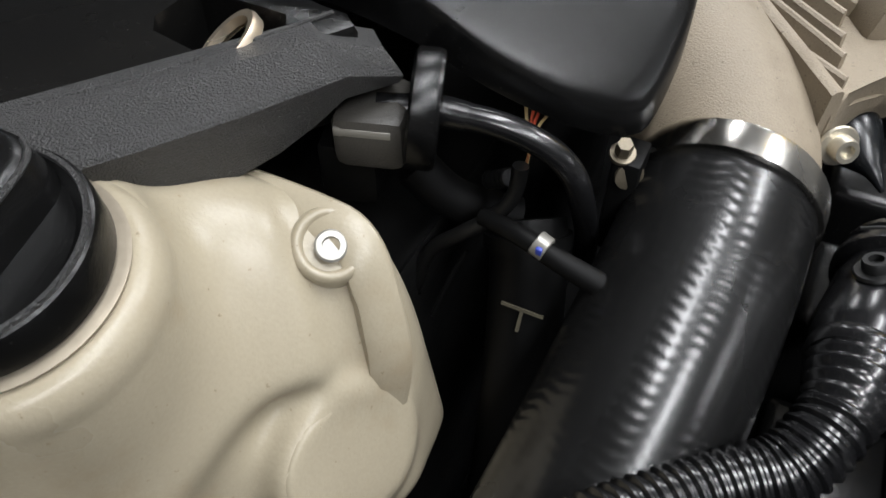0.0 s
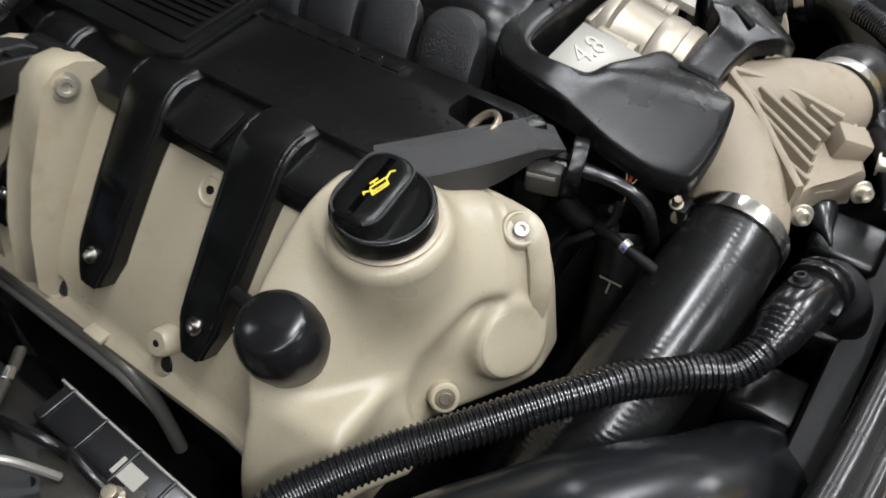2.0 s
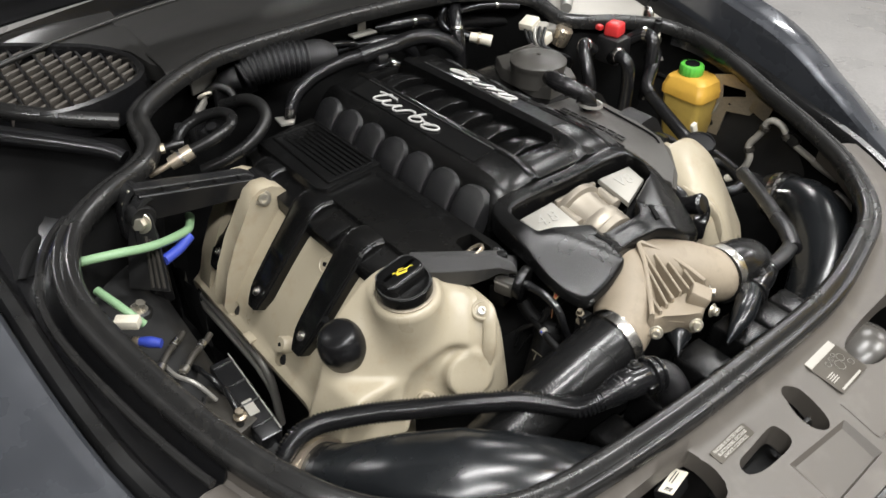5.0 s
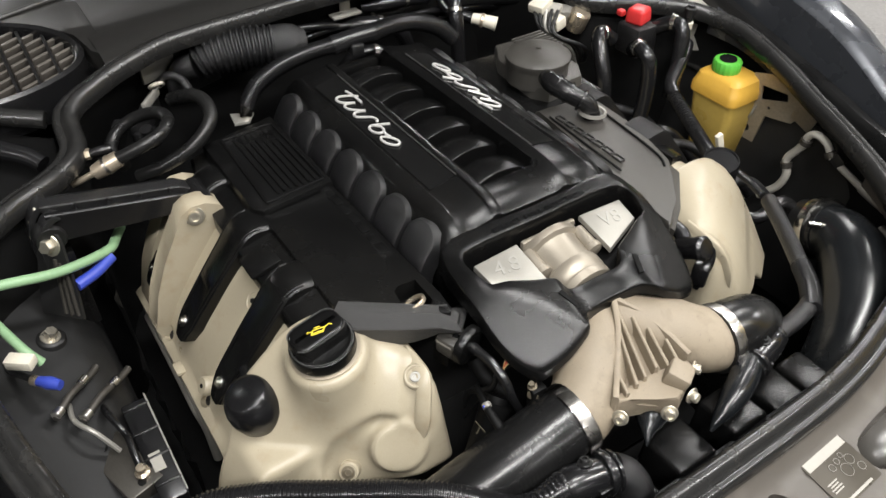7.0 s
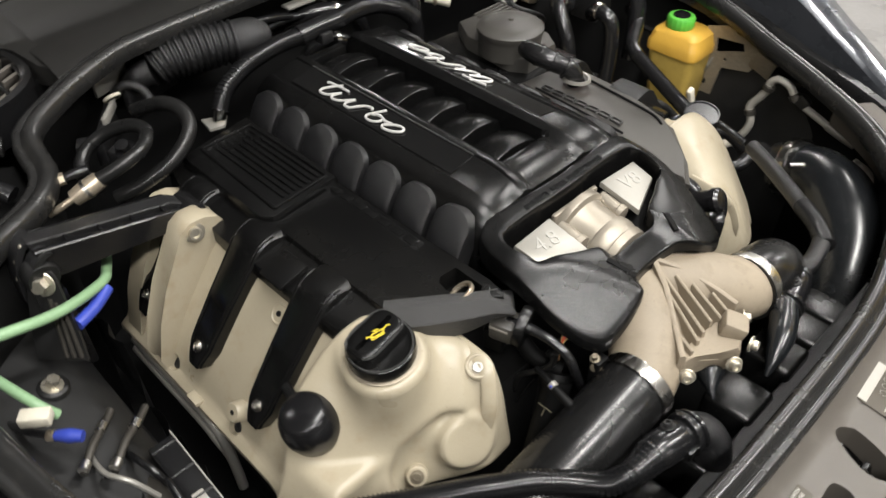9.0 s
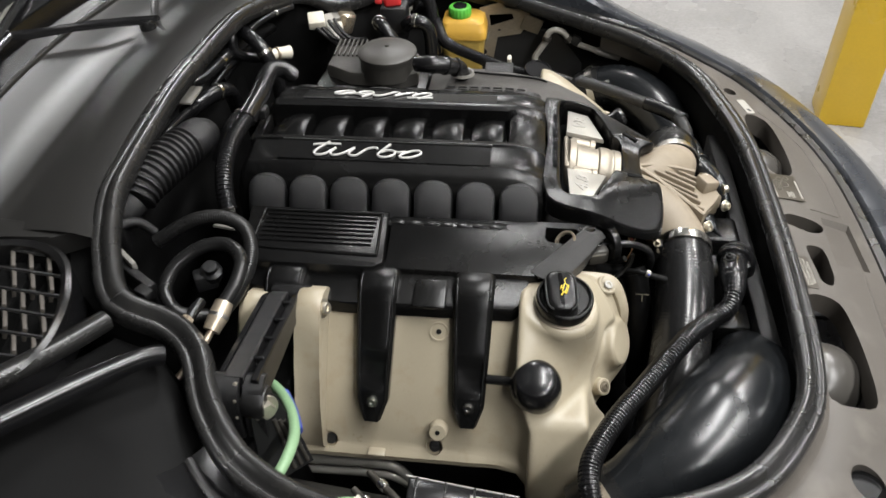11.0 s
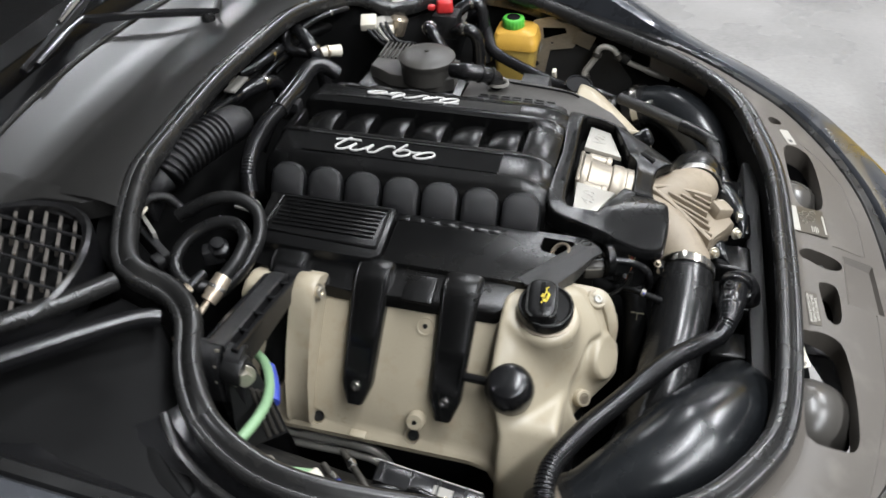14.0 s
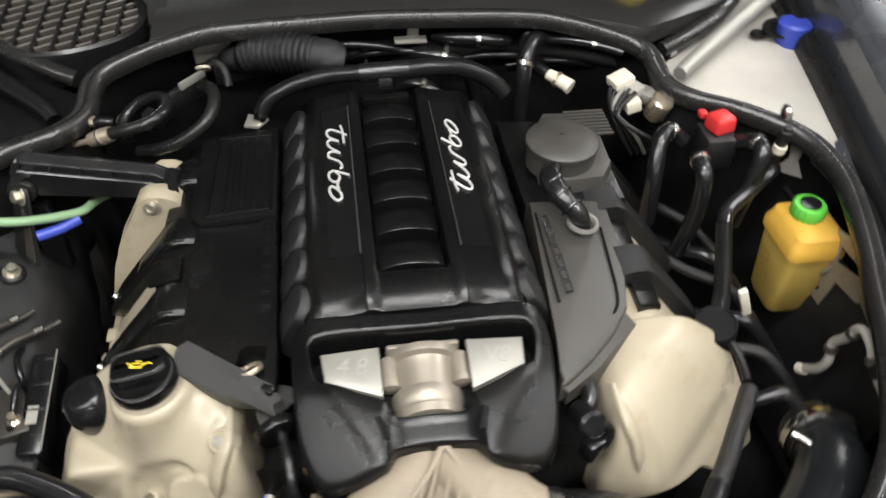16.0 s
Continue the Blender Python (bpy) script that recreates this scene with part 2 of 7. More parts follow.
def tube(pts, r, seg=14, n=None, ridge=0.0, pitch=0.005, smoothed=True, bm=None, flat=1.0, cap=True):
    """A pipe along pts. r: a radius or a list along the way. ridge, pitch: corrugation."""
    L = float(np.sum(np.linalg.norm(np.diff(np.array(pts, float), axis=0), axis=1)))
    if ridge:
        n = int(L / pitch) * 4
    n = n or max(8, int(L / 0.012) + 8)
    c = spline(pts, n) if smoothed else np.array(pts, float)
    n = len(c)
    rr = np.interp(np.linspace(0, 1, n), np.linspace(0, 1, len(r)), r) if isinstance(r, (list, tuple)) else np.full(n, r)
    if ridge:
        rr = rr + ridge * np.tile([0, 1, 1, 0], n // 4 + 1)[:n]
    d = np.gradient(c, axis=0)
    d /= np.linalg.norm(d, axis=1)[:, None] + 1e-12
    up = np.array([0, 0, 1.0]) if abs(d[0][2]) < 0.9 else np.array([1.0, 0, 0])
    rings = []
    for i in range(n):
        up = up - d[i] * (up @ d[i])
        up /= np.linalg.norm(up)
        sd = np.cross(d[i], up)
        rings.append([c[i] + rr[i] * (math.cos(a) * sd + flat * math.sin(a) * up) for a in np.linspace(0, 2 * math.pi, seg, endpoint=False)])
    return loft(rings, True, cap, cap, bm)


def axis_matrix(base, axis, spin=0.0):
    q = Vector(axis).normalized().to_track_quat("Z", "Y")
    return Matrix.Translation(base) @ q.to_matrix().to_4x4() @ Matrix.Rotation(radians(spin), 4, "Z")


def lathe(profile, base, axis=(0, 0, 1), seg=28, bm=None, spin=0.0, caps=True):
    """A turned body: (radius, height) pairs about an axis from base."""
    m = axis_matrix(base, axis, spin)
    rings = [[m @ Vector((r * math.cos(a), r * math.sin(a), h)) for a in np.linspace(0, 2 * math.pi, seg, endpoint=False)] for r, h in profile]
    return loft(rings, True, caps, caps, bm)


def box(c, s, bevel=0.002, m=None, bm=None, segs=2, taper=1.0):
    own = bmesh.new()
    bmesh.ops.create_cube(own, size=1)
    for v in own.verts:
        k = taper if v.co.z > 0 else 1
        v.co = Vector((v.co.x * s[0] * k, v.co.y * s[1] * k, v.co.z * s[2]))
    if bevel:
        bmesh.ops.bevel(own, geom=own.edges[:], offset=min(bevel, min(s) * 0.45), segments=segs, affect="EDGES", profile=0.5)
    M = (m if m is not None else Matrix.Identity(4))
    for v in own.verts:
        v.co = M @ v.co + Vector(c)
    return join(bm, own)


def join(bm, own):
    if bm is None:
        return own
    me = bpy.data.meshes.new("tmp")
    own.to_mesh(me)
    own.free()
    bm.from_mesh(me)
    bpy.data.meshes.remove(me)
    return bm


def prism(outline, top, bottom, bevel=0.003, bm=None, segs=2):
    """A plate over a plan outline. top, bottom: heights, or functions of x, y."""
    tf = top if callable(top) else (lambda x, y: top)
    bf = bottom if callable(bottom) else (lambda x, y: bottom)
    own = bmesh.new()
    a = [own.verts.new((x, y, bf(x, y))) for x, y in outline]
    b = [own.verts.new((x, y, tf(x, y))) for x, y in outline]
    n = len(outline)
    own.faces.new(a[::-1])
    f = own.faces.new(b)
    for i in range(n):
        own.faces.new((a[i], a[(i + 1) % n], b[(i + 1) % n], b[i]))
    if bevel:
        bmesh.ops.bevel(own, geom=list(f.edges), offset=bevel, segments=segs, affect="EDGES", profile=0.5)
    return join(bm, own)


def rounded(w, h, r, n=5, cx=0.0, cy=0.0):
    out = []
    for sx, sy, a0 in ((1, 1, 0), (-1, 1, 90), (-1, -1, 180), (1, -1, 270)):
        for k in range(n + 1):
            a = radians(a0 + 90 * k / n)
            out.append((cx + sx * (w / 2 - r) + r * math.cos(a), cy + sy * (h / 2 - r) + r * math.sin(a)))
    return out


def bolt(parent, pos, axis, r=0.006, h=0.005, material=None, washer=True, socket=True, name="bolt", label=""):
    bm = bmesh.new()
    if washer:
        lathe([(r * 1.55, 0), (r * 1.6, 0.0008), (r * 1.5, 0.0018), (r * 0.9, 0.002)], pos, axis, 20, bm)
    prof = [(r, 0.0015), (r * 1.02, h * 0.8), (r * 0.9, h)]
    if socket:
        prof += [(r * 0.55, h), (r * 0.5, h - 0.0025)]
    lathe(prof, pos, axis, 6 if not socket else 18, bm)
    return part(name, bm, material or ZINC, parent, label)


def clamp(parent, c, axis, r, w=0.013, material=None, label="bright steel band clamp"):
    bm = lathe([(r, -w / 2), (r + 0.0015, -w / 2 - 0.0006), (r + 0.0018, -w / 2 + 0.0012), (r + 0.0016, w / 2 - 0.0012), (r + 0.0015, w / 2 + 0.0006), (r, w / 2)], c, axis, 40)
    return part("band_clamp", bm, material or STEEL, parent, label)


def words(text, size, m, material, parent, name="lettering", shear=0.0, depth=0.0006, spacing=1.0, bold=0.0, label=""):
    cu = bpy.data.curves.new("tmp_text", "FONT")
    cu.body, cu.size, cu.extrude, cu.shear, cu.space_character, cu.offset = text, size, depth, shear, spacing, bold
    cu.align_x, cu.align_y, cu.resolution_u = "CENTER", "CENTER", 4
    tmp = new("tmp_text", cu)
    bpy.context.view_layer.update()
    me = bpy.data.meshes.new_from_object(tmp)
    bpy.data.objects.remove(tmp)
    bpy.data.curves.remove(cu)
    me.transform(m)
    bm = bmesh.new()
    bm.from_mesh(me)
    bpy.data.meshes.remove(me)
    return part(name, bm, material, parent, label)


def surf(u, v, n):
    """A matrix at v with its x along u and its z along n."""
    z = Vector(n).normalized()
    x = (Vector(u) - z * Vector(u).dot(z)).normalized()
    y = z.cross(x)
    m = Matrix((x, y, z)).transposed().to_4x4()
    return Matrix.Translation(v) @ m


def cast(field, lo, hi, step):
    """A smooth cast body: the zero surface of a field over a grid (surface nets)."""
    ax = [np.arange(a, b + step, step) for a, b in zip(lo, hi)]
    F = field(*np.meshgrid(*ax, indexing="ij"))
    for k in range(3):
        ends = [slice(None)] * 3
        ends[k] = [0, -1]
        F[tuple(ends)] = step
    ins = F < 0
    n = F.shape
    tot, cnt = np.zeros((n[0] - 1, n[1] - 1, n[2] - 1, 3)), np.zeros((n[0] - 1, n[1] - 1, n[2] - 1))
    corner = lambda A, c: A[c[0]:n[0] - 1 + c[0], c[1]:n[1] - 1 + c[1], c[2]:n[2] - 1 + c[2]]
    for c in itertools.product((0, 1), repeat=3):
        for k in range(3):
            if c[k]:
                continue
            d = list(c)
            d[k] = 1
            fa, fb = corner(F, c), corner(F, d)
            cut = (fa < 0) != (fb < 0)
            t = np.where(cut, fa / np.where(cut, fa - fb, 1), 0)
            for j in range(3):
                tot[..., j] += np.where(cut, c[j] + (t if j == k else 0), 0)
            cnt += cut
    cell = cnt > 0
    idx = -np.ones(cell.shape, int)
    idx[cell] = np.arange(cell.sum())
    P = (np.argwhere(cell) + tot[cell] / cnt[cell][:, None]) * step + np.array(lo)
    bm = bmesh.new()
    vs = [bm.verts.new(p) for p in P]
    for k in range(3):
        a, b = [j for j in range(3) if j != k]
        cut = np.diff(ins.astype(int), axis=k) != 0
        for q in np.argwhere(cut):
            ids = []
            for da, db in ((0, 0), (1, 0), (1, 1), (0, 1)):
                r = list(q)
                r[a] -= da
                r[b] -= db
                if min(r) < 0 or any(r[j] >= cell.shape[j] for j in range(3)):
                    break
                ids.append(idx[tuple(r)])
            if len(ids) == 4 and min(ids) >= 0:
                bm.faces.new([vs[i] for i in ids])
    bmesh.ops.smooth_vert(bm, verts=bm.verts, factor=0.5, use_axis_x=True, use_axis_y=True, use_axis_z=True)
    return bm


def smax(a, b, k):
    h = np.clip(0.5 + 0.5 * (a - b) / k, 0, 1)
    return b + (a - b) * h + k * h * (1 - h)


def smin(a, b, k):
    return -smax(-a, -b, k)


def side(n, p):
    """Signed distance from a plane, as a function of x, y, z."""
    n = np.array(n, float) / np.linalg.norm(n)
    return lambda x, y, z: n[0] * (x - p[0]) + n[1] * (y - p[1]) + n[2] * (z - p[2])


def rim(x):
    """Height of the sealing rim round the engine bay."""
    return float(np.interp(x, (-0.62, -0.55, -0.50, -0.43, -0.30, -0.20, -0.10, 0.0, 0.30), (0.986, 0.979, 0.957, 0.932, 0.916, 0.898, 0.878, 0.857, 0.820)))


def deck(x):
    """Height of the panels that lie outside the rim at the front."""
    return 0.845 - (0.23 if x < 0 else 0.12) * x


# ---- the garage ----
def slab(name, c, s, material, label, cat):
    return solo(name, box(c, s, 0), material, c, label, cat, kind="structure")


slab("floor", (0, 0, -0.05), (14, 12, 0.1), FLOORM, "pale grey speckled epoxy garage floor", "floor")
slab("ceiling", (0, 0, CEIL + 0.05), (14.4, 12.4, 0.1), CEILM, "plain grey garage ceiling", "ceiling")
slab("wall_north", (0, 6.05, CEIL / 2), (14.2, 0.1, CEIL), WALLM, "plain painted garage wall", "wall")
slab("wall_south", (0, -6.05, CEIL / 2), (14.2, 0.1, CEIL), WALLM, "plain painted garage wall", "wall")
slab("wall_east", (7.05, 0, CEIL / 2), (0.1, 12, CEIL), WALLM, "plain painted garage wall", "wall")
slab("wall_west", (-7.05, 0, CEIL / 2), (0.1, 12, CEIL), WALLM, "plain painted garage wall", "wall")

for k, (x, y, watts) in enumerate(TUBES):
    lamp = bpy.data.lights.new("tube_light", "AREA")
    lamp.shape, lamp.size, lamp.size_y, lamp.energy, lamp.color = "RECTANGLE", 1.5, 0.16, watts, (0.985, 0.985, 0.985)
    lo = new("tube_light", lamp)
    lo.matrix_world = pose(x, y, CEIL - 0.075, 0, 0, 90)
    fix = thing("ceiling_lamp", (x, y, CEIL), "white fluorescent tube fitting on the ceiling", "lamp", "garage ceiling lamps")
    part("housing", box((x, y, CEIL - 0.035), (0.2, 1.56, 0.07), 0.01), WALLM, fix)

post = thing("post", (1.062, 1.644, 0), "yellow painted square steel post on the floor", "post")
part("column", box((1.062, 1.644, 1.525), (0.158, 0.157, 3.05), 0.006, Matrix.Rotation(radians(-6.9), 4, "Z")), POSTY, post)

# ---- engine bay opening ----
NEAR = [(-0.488, -0.400), (-0.43, -0.411), (-0.39, -0.445), (-0.355, -0.51), (-0.30, -0.568), (-0.21, -0.598), (-0.08, -0.582), (0.07, -0.544),
        (0.18, -0.492), (0.25, -0.41), (0.283, -0.33), (0.297, -0.175)]
FAR = [(0.295, 0.16), (0.272, 0.28), (0.235, 0.39), (0.15, 0.478), (0.05, 0.53), (-0.05, 0.562), (-0.12, 0.582), (-0.2, 0.597), (-0.25, 0.594), (-0.30, 0.572), (-0.355, 0.51), (-0.39, 0.445), (-0.43, 0.411), (-0.488, 0.40)]
COWL = [(-0.521, 0.345), (-0.538, 0.30), (-0.553, 0.25), (-0.561, 0.2), (-0.568, 0.1), (-0.572, 0.0), (-0.567, -0.1), (-0.560, -0.2), (-0.553, -0.25), (-0.538, -0.30), (-0.521, -0.345)]
LOOP = spline([(x, y, rim(x)) for x, y in NEAR + [(0.30, 0.0)] + FAR + COWL], 200, True)
TAN = np.roll(LOOP, -1, 0) - np.roll(LOOP, 1, 0)
OUT = np.stack([TAN[:, 1], -TAN[:, 0], 0 * TAN[:, 0]], 1)
OUT /= np.linalg.norm(OUT, axis=1)[:, None]


def ringed(off, dz):
    return [LOOP[i] + OUT[i] * off + np.array([0, 0, dz]) for i in range(len(LOOP))]


bay = thing("engine_bay", (0, 0, 0.3), "dark inner walls of the engine bay below its sealing rim", "engine bay", kind="structure")


def wall_ring(off, dz, back, out=0.0):
    """A ring of the bay wall; under the cowl it steps back to the bulkhead, on the far side out to the wing."""
    ring = []
    for i, p in enumerate(ringed(off, dz)):
        f = min(1, max(0, (-0.46 - p[0]) / 0.06))
        g = min(1, max(0, (LOOP[i][1] - 0.42) / 0.08)) * min(1, max(0, (LOOP[i][0] + 0.36) / 0.1))
        ring.append(p - np.array([back * f, 0, 0]) + OUT[i] * out * g)
    return ring


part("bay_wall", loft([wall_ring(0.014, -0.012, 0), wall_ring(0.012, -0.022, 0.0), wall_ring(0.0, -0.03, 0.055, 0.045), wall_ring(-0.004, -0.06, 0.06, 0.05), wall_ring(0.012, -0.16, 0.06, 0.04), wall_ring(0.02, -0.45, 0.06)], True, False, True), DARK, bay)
seal = thing("weatherstrip", (0, 0, 0.8), "black rubber weatherstrip running round the engine bay", "seal")
S = []
for off, dz in ((-0.011, -0.016), (-0.014, -0.006), (-0.012, 0.004), (-0.006, 0.010), (0.001, 0.009), (0.005, 0.003), (0.008, 0.001),
                (0.0125, 0.004), (0.017, 0.002), (0.019, -0.005), (0.018, -0.016)):
    S.append(ringed(off, dz))
part("bulb", loft(S[:7], True, False, False), SEAL, seal, sharp=75)
part("outer_lip", loft(S[6:], True, False, False), SEAL, seal, sharp=75)
part("seam", lathe([(0.0145, -0.0006), (0.0148, 0.0), (0.0145, 0.0006)], tuple(np.array(LOOP[0]) + np.array([0, 0, -0.005])), tuple(TAN[0]), 24, caps=False), RUBBER, seal)

# outer edge of the opening, from the near wing round the nose to the far wing
EDGE_H = [(-1.5, -0.70), (-1.0, -0.70), (-0.6, -0.695), (-0.3, -0.68), (-0.05, -0.662), (0.12, -0.626), (0.22, -0.580), (0.30, -0.524), (0.36, -0.474), (0.415, -0.396), (0.457, -0.31), (0.484, -0.22), (0.496, -0.12)]
EDGE2 = EDGE_H + [(0.499, 0.0)] + [(x, -y) for x, y in EDGE_H[::-1]]
EDGE = spline(EDGE2, 120)
ET = np.gradient(EDGE, axis=0)
EN = np.stack([ET[:, 1], -ET[:, 0]], 1)
EN /= np.linalg.norm(EN, axis=1)[:, None]


def edge_z(x):
    return 0.832 - 0.235 * x if x < 0 else 0.832 - 0.13 * x - 0.12 * x * x


def skin(off, dz):
    """A line along the edge of the opening; the body rolls over sooner at the nose and the far wing."""
    out = []
    for i in range(len(EDGE)):
        f = min(1, max(0, (EDGE[i][1] + 0.56) / 0.16))
        k = off * (1 - 0.32 * f) if off > 0.01 else off
        out.append((EDGE[i][0] + EN[i][0] * k, EDGE[i][1] + EN[i][1] * k, edge_z(EDGE[i][0]) + dz))
    return out


body = thing("car_body", (0, 0, 0), "dark metallic painted front wings and nose of the car", "car")


def rise(x):
    """The wings hump up over the wheels, above the level of the sealing rim."""
    f = min(1, max(0, (0.2 - x) / 0.35))
    return 0.07 * f * f * (3 - 2 * f)


def hump(off, dz, up):
    return [(x, y, z + (1 + up) * rise(EDGE[i][0]) * (0.3 if y < 0 else 1)) for i, (x, y, z) in enumerate(skin(off, dz))]


bm = loft([skin(-0.004, -0.03), hump(-0.002, -0.006, 0), hump(0.003, 0.0, 0), hump(0.03, 0.0, 0.12), hump(0.08, -0.012, 0.3), hump(0.14, -0.045, 0.3), hump(0.19, -0.10, 0.2),
           skin(0.225, -0.19), skin(0.24, -0.32), skin(0.235, -0.5), skin(0.2, -0.62)], False)
part("front_skin", bm, PAINT, body)
gapm = loft([skin(-0.03, -0.03), skin(-0.03, -0.006), skin(-0.024, 0.002), skin(-0.012, 0.003), skin(-0.007, -0.004), skin(-0.006, -0.03)], False)
part("edge_rubber", gapm, RUBBER, body, "black rubber lip along the bonnet gap")
for s in (-1, 1):
    for x in (0.05,):
        wheel = part("wheel", lathe([(0.1, -0.11), (0.30, -0.12), (0.35, -0.09), (0.36, 0), (0.35, 0.09), (0.30, 0.12), (0.1, 0.11)], (x - 0.05, s * 0.78, 0.36), (0, 1, 0), 32), RUBBER, body, "black tyre")


def carve(bm, cutters):
    """bm with the solids in cutters cut away."""
    me = bpy.data.meshes.new("tmp")
    bmesh.ops.recalc_face_normals(bm, faces=bm.faces)
    bm.to_mesh(me)
    bm.free()
    ob = new("tmp_solid", me)
    obs = []
    for c in cutters:
        cm = bpy.data.meshes.new("tmp")
        bmesh.ops.recalc_face_normals(c, faces=c.faces)
        c.to_mesh(cm)
        c.free()
        co = new("tmp_cut", cm)
        obs.append(co)
        md = ob.modifiers.new("cut", "BOOLEAN")
        md.object, md.operation, md.solver = co, "DIFFERENCE", "EXACT"
    bpy.context.view_layer.update()
    res = bpy.data.meshes.new_from_object(ob.evaluated_get(bpy.context.evaluated_depsgraph_get()))
    out = bmesh.new()
    out.from_mesh(res)
    for o in obs + [ob]:
        d = o.data
        bpy.data.objects.remove(o)
        bpy.data.meshes.remove(d)
    bpy.data.meshes.remove(res)
    return out


def deck_solid(sel, prof, level):
    rings = []
    for i in sel:
        p = LOOP[i] + OUT[i] * 0.016
        t = np.array([-OUT[i][1], OUT[i][0]])
        best = min(range(len(EDGE)), key=lambda k: abs((EDGE[k] - p[:2]) @ t) + (9 if (EDGE[k] - p[:2]) @ OUT[i][:2] < 0 else 0))
        a = np.array([p[0], p[1], level(p[0])])
        e = np.array([EDGE[best][0] - EN[best][0] * 0.022, EDGE[best][1] - EN[best][1] * 0.022, edge_z(EDGE[best][0])])
        rings.append([a * (1 - f) + e * f + np.array([0, 0, dz]) for f, dz in prof] + [e + np.array([0, 0, -0.045]), a + np.array([0, 0, -0.045])])
    return loft(rings, True)


order = sorted([i for i in range(len(LOOP)) if LOOP[i][0] > 0.06], key=lambda i: math.atan2(LOOP[i][1], LOOP[i][0] + 0.3))
PROF = [(0.0, -0.008), (0.05, -0.018), (0.14, -0.020), (0.20, -0.016), (0.5, -0.007), (0.72, -0.005), (0.9, -0.004), (1.0, -0.002)]


def cutter(outline, z0=0.6, z1=0.9):
    c = spline([(x, y, 0) for x, y in outline], 40, True)
    return loft([[(x, y, z) for x, y, _ in c] for z in (z0, z1)], True)


def poly_pts(pts, n):
    """Even points along an open line, corners kept."""
    p = np.array(pts, float)
    d = np.concatenate([[0], np.cumsum(np.linalg.norm(np.diff(p, axis=0), axis=1))])
    q = np.linspace(0, d[-1], n)
    return list(zip(np.interp(q, d, p[:, 0]), np.interp(q, d, p[:, 1])))


HOLES = [
    [(0.330, 0.310), (0.350, 0.322), (0.372, 0.310), (0.381, 0.27), (0.385, 0.20), (0.382, 0.155), (0.368, 0.138), (0.347, 0.140), (0.337, 0.17), (0.331, 0.24)],
    [(0.323, -0.154), (0.350, -0.145), (0.376, -0.153), (0.384, -0.19), (0.386, -0.25), (0.382, -0.31), (0.370, -0.332), (0.345, -0.337), (0.322, -0.335), (0.316, -0.31), (0.3185, -0.24), (0.3195, -0.18)],
    [(0.334, 0.014), (0.342, 0.030), (0.366, 0.032), (0.390, 0.026), (0.398, 0.014), (0.390, 0.001), (0.372, -0.004), (0.350, 0.002)],
    [(0.357, -0.048), (0.362, -0.038), (0.378, -0.036), (0.385, -0.046), (0.386, -0.075), (0.384, -0.102), (0.376, -0.119), (0.363, -0.114), (0.360, -0.088)],
]
# sunken field beside the lock and the two joint lines along the outer edge
FIELD = [(0.402, 0.043), (0.450, 0.050), (0.453, -0.058), (0.397, -0.067)]
SEAMS = [[(0.36, 0.343), (0.396, 0.308), (0.425, 0.253), (0.440, 0.156), (0.440, 0.062), (0.388, 0.057)], [(0.440, -0.064), (0.430, -0.218), (0.409, -0.298), (0.366, -0.450)]]
front = thing("slam_panel", (0.36, 0, 0.7), "grey plastic panel over the radiator with lock and lamp openings", "panel")
round_hole = lathe([(0.021, -0.1), (0.021, 0.2)], (0.333, -0.438, 0.72), (0, 0, 1), 24)
far_hole = lathe([(0.012, -0.1), (0.012, 0.2)], (0.318, 0.395, 0.72), (0, 0, 1), 20)
plain = deck_solid(order, PROF, deck)
SHAPE = BVHTree.FromBMesh(plain)


def seat(x, y):
    """Height of the grey panel's top at x, y."""
    hit = SHAPE.ray_cast(Vector((x, y, 1.0)), Vector((0, 0, -1)))[0]
    return hit.z if hit else deck(x) - 0.03


field_cut = loft([[(cx + (x - cx) * k, cy + (y - cy) * k, seat(x, y) + dz) for x, y in FIELD[::-1]] for cx, cy, k, dz in ((0.428, -0.006, 0.86, -0.0075), (0.426, -0.007, 1.0, 0.0), (0.426, -0.007, 1.02, 0.03))], True)
seams = [tube([(x, y, seat(x, y) + 0.0002) for x, y in poly_pts(q, 40)], 0.0016, 8, smoothed=False) for q in SEAMS]
part("panel", carve(plain, [cutter(h) for h in HOLES] + [round_hole, far_hole, field_cut] + seams), PANEL, front)
part("hole_plug", lathe([(0.0, 0.0), (0.019, 0.0), (0.021, 0.004), (0.0215, -0.01)], (0.333, -0.438, 0.762), (0.1, 0, 1), 24), SMOOTH, front, "dark round plug")
for s in (-1, 1):
    y = -0.24 if s < 0 else 0.222
    part("lamp_bowl", lathe([(0.0, 0.058), (0.015, 0.0565), (0.034, 0.048), (0.05, 0.03), (0.059, 0.006), (0.061, -0.04)], (0.343, y, 0.700), (0.25, s * 0.1, 1), 40), LAMP, front, "rounded satin grey lamp housing")
    # Dark sheet added below the bowl for the shade in the opening.
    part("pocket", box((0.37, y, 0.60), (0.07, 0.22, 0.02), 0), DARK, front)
lock = thing("bonnet_lock", (0.376, -0.02, 0.70), "dark metal bonnet lock with a bright striker in the panel opening", "lock")
part("lock_plate", box((0.374, -0.04, 0.715), (0.05, 0.18, 0.004), 0.001), DARKMETAL, lock)
part("catch", box((0.372, 0.012, 0.738), (0.006, 0.03, 0.03), 0.002, Matrix.Rotation(0.3, 4, "X")), DARKMETAL, lock)
for y in (-0.002, 0.008, 0.018):
    part("spring_wire", tube([(0.364, y, 0.73), (0.374, y + 0.004, 0.756), (0.380, y, 0.735)], 0.0012, 8), STEEL, lock, "bright spring wire")
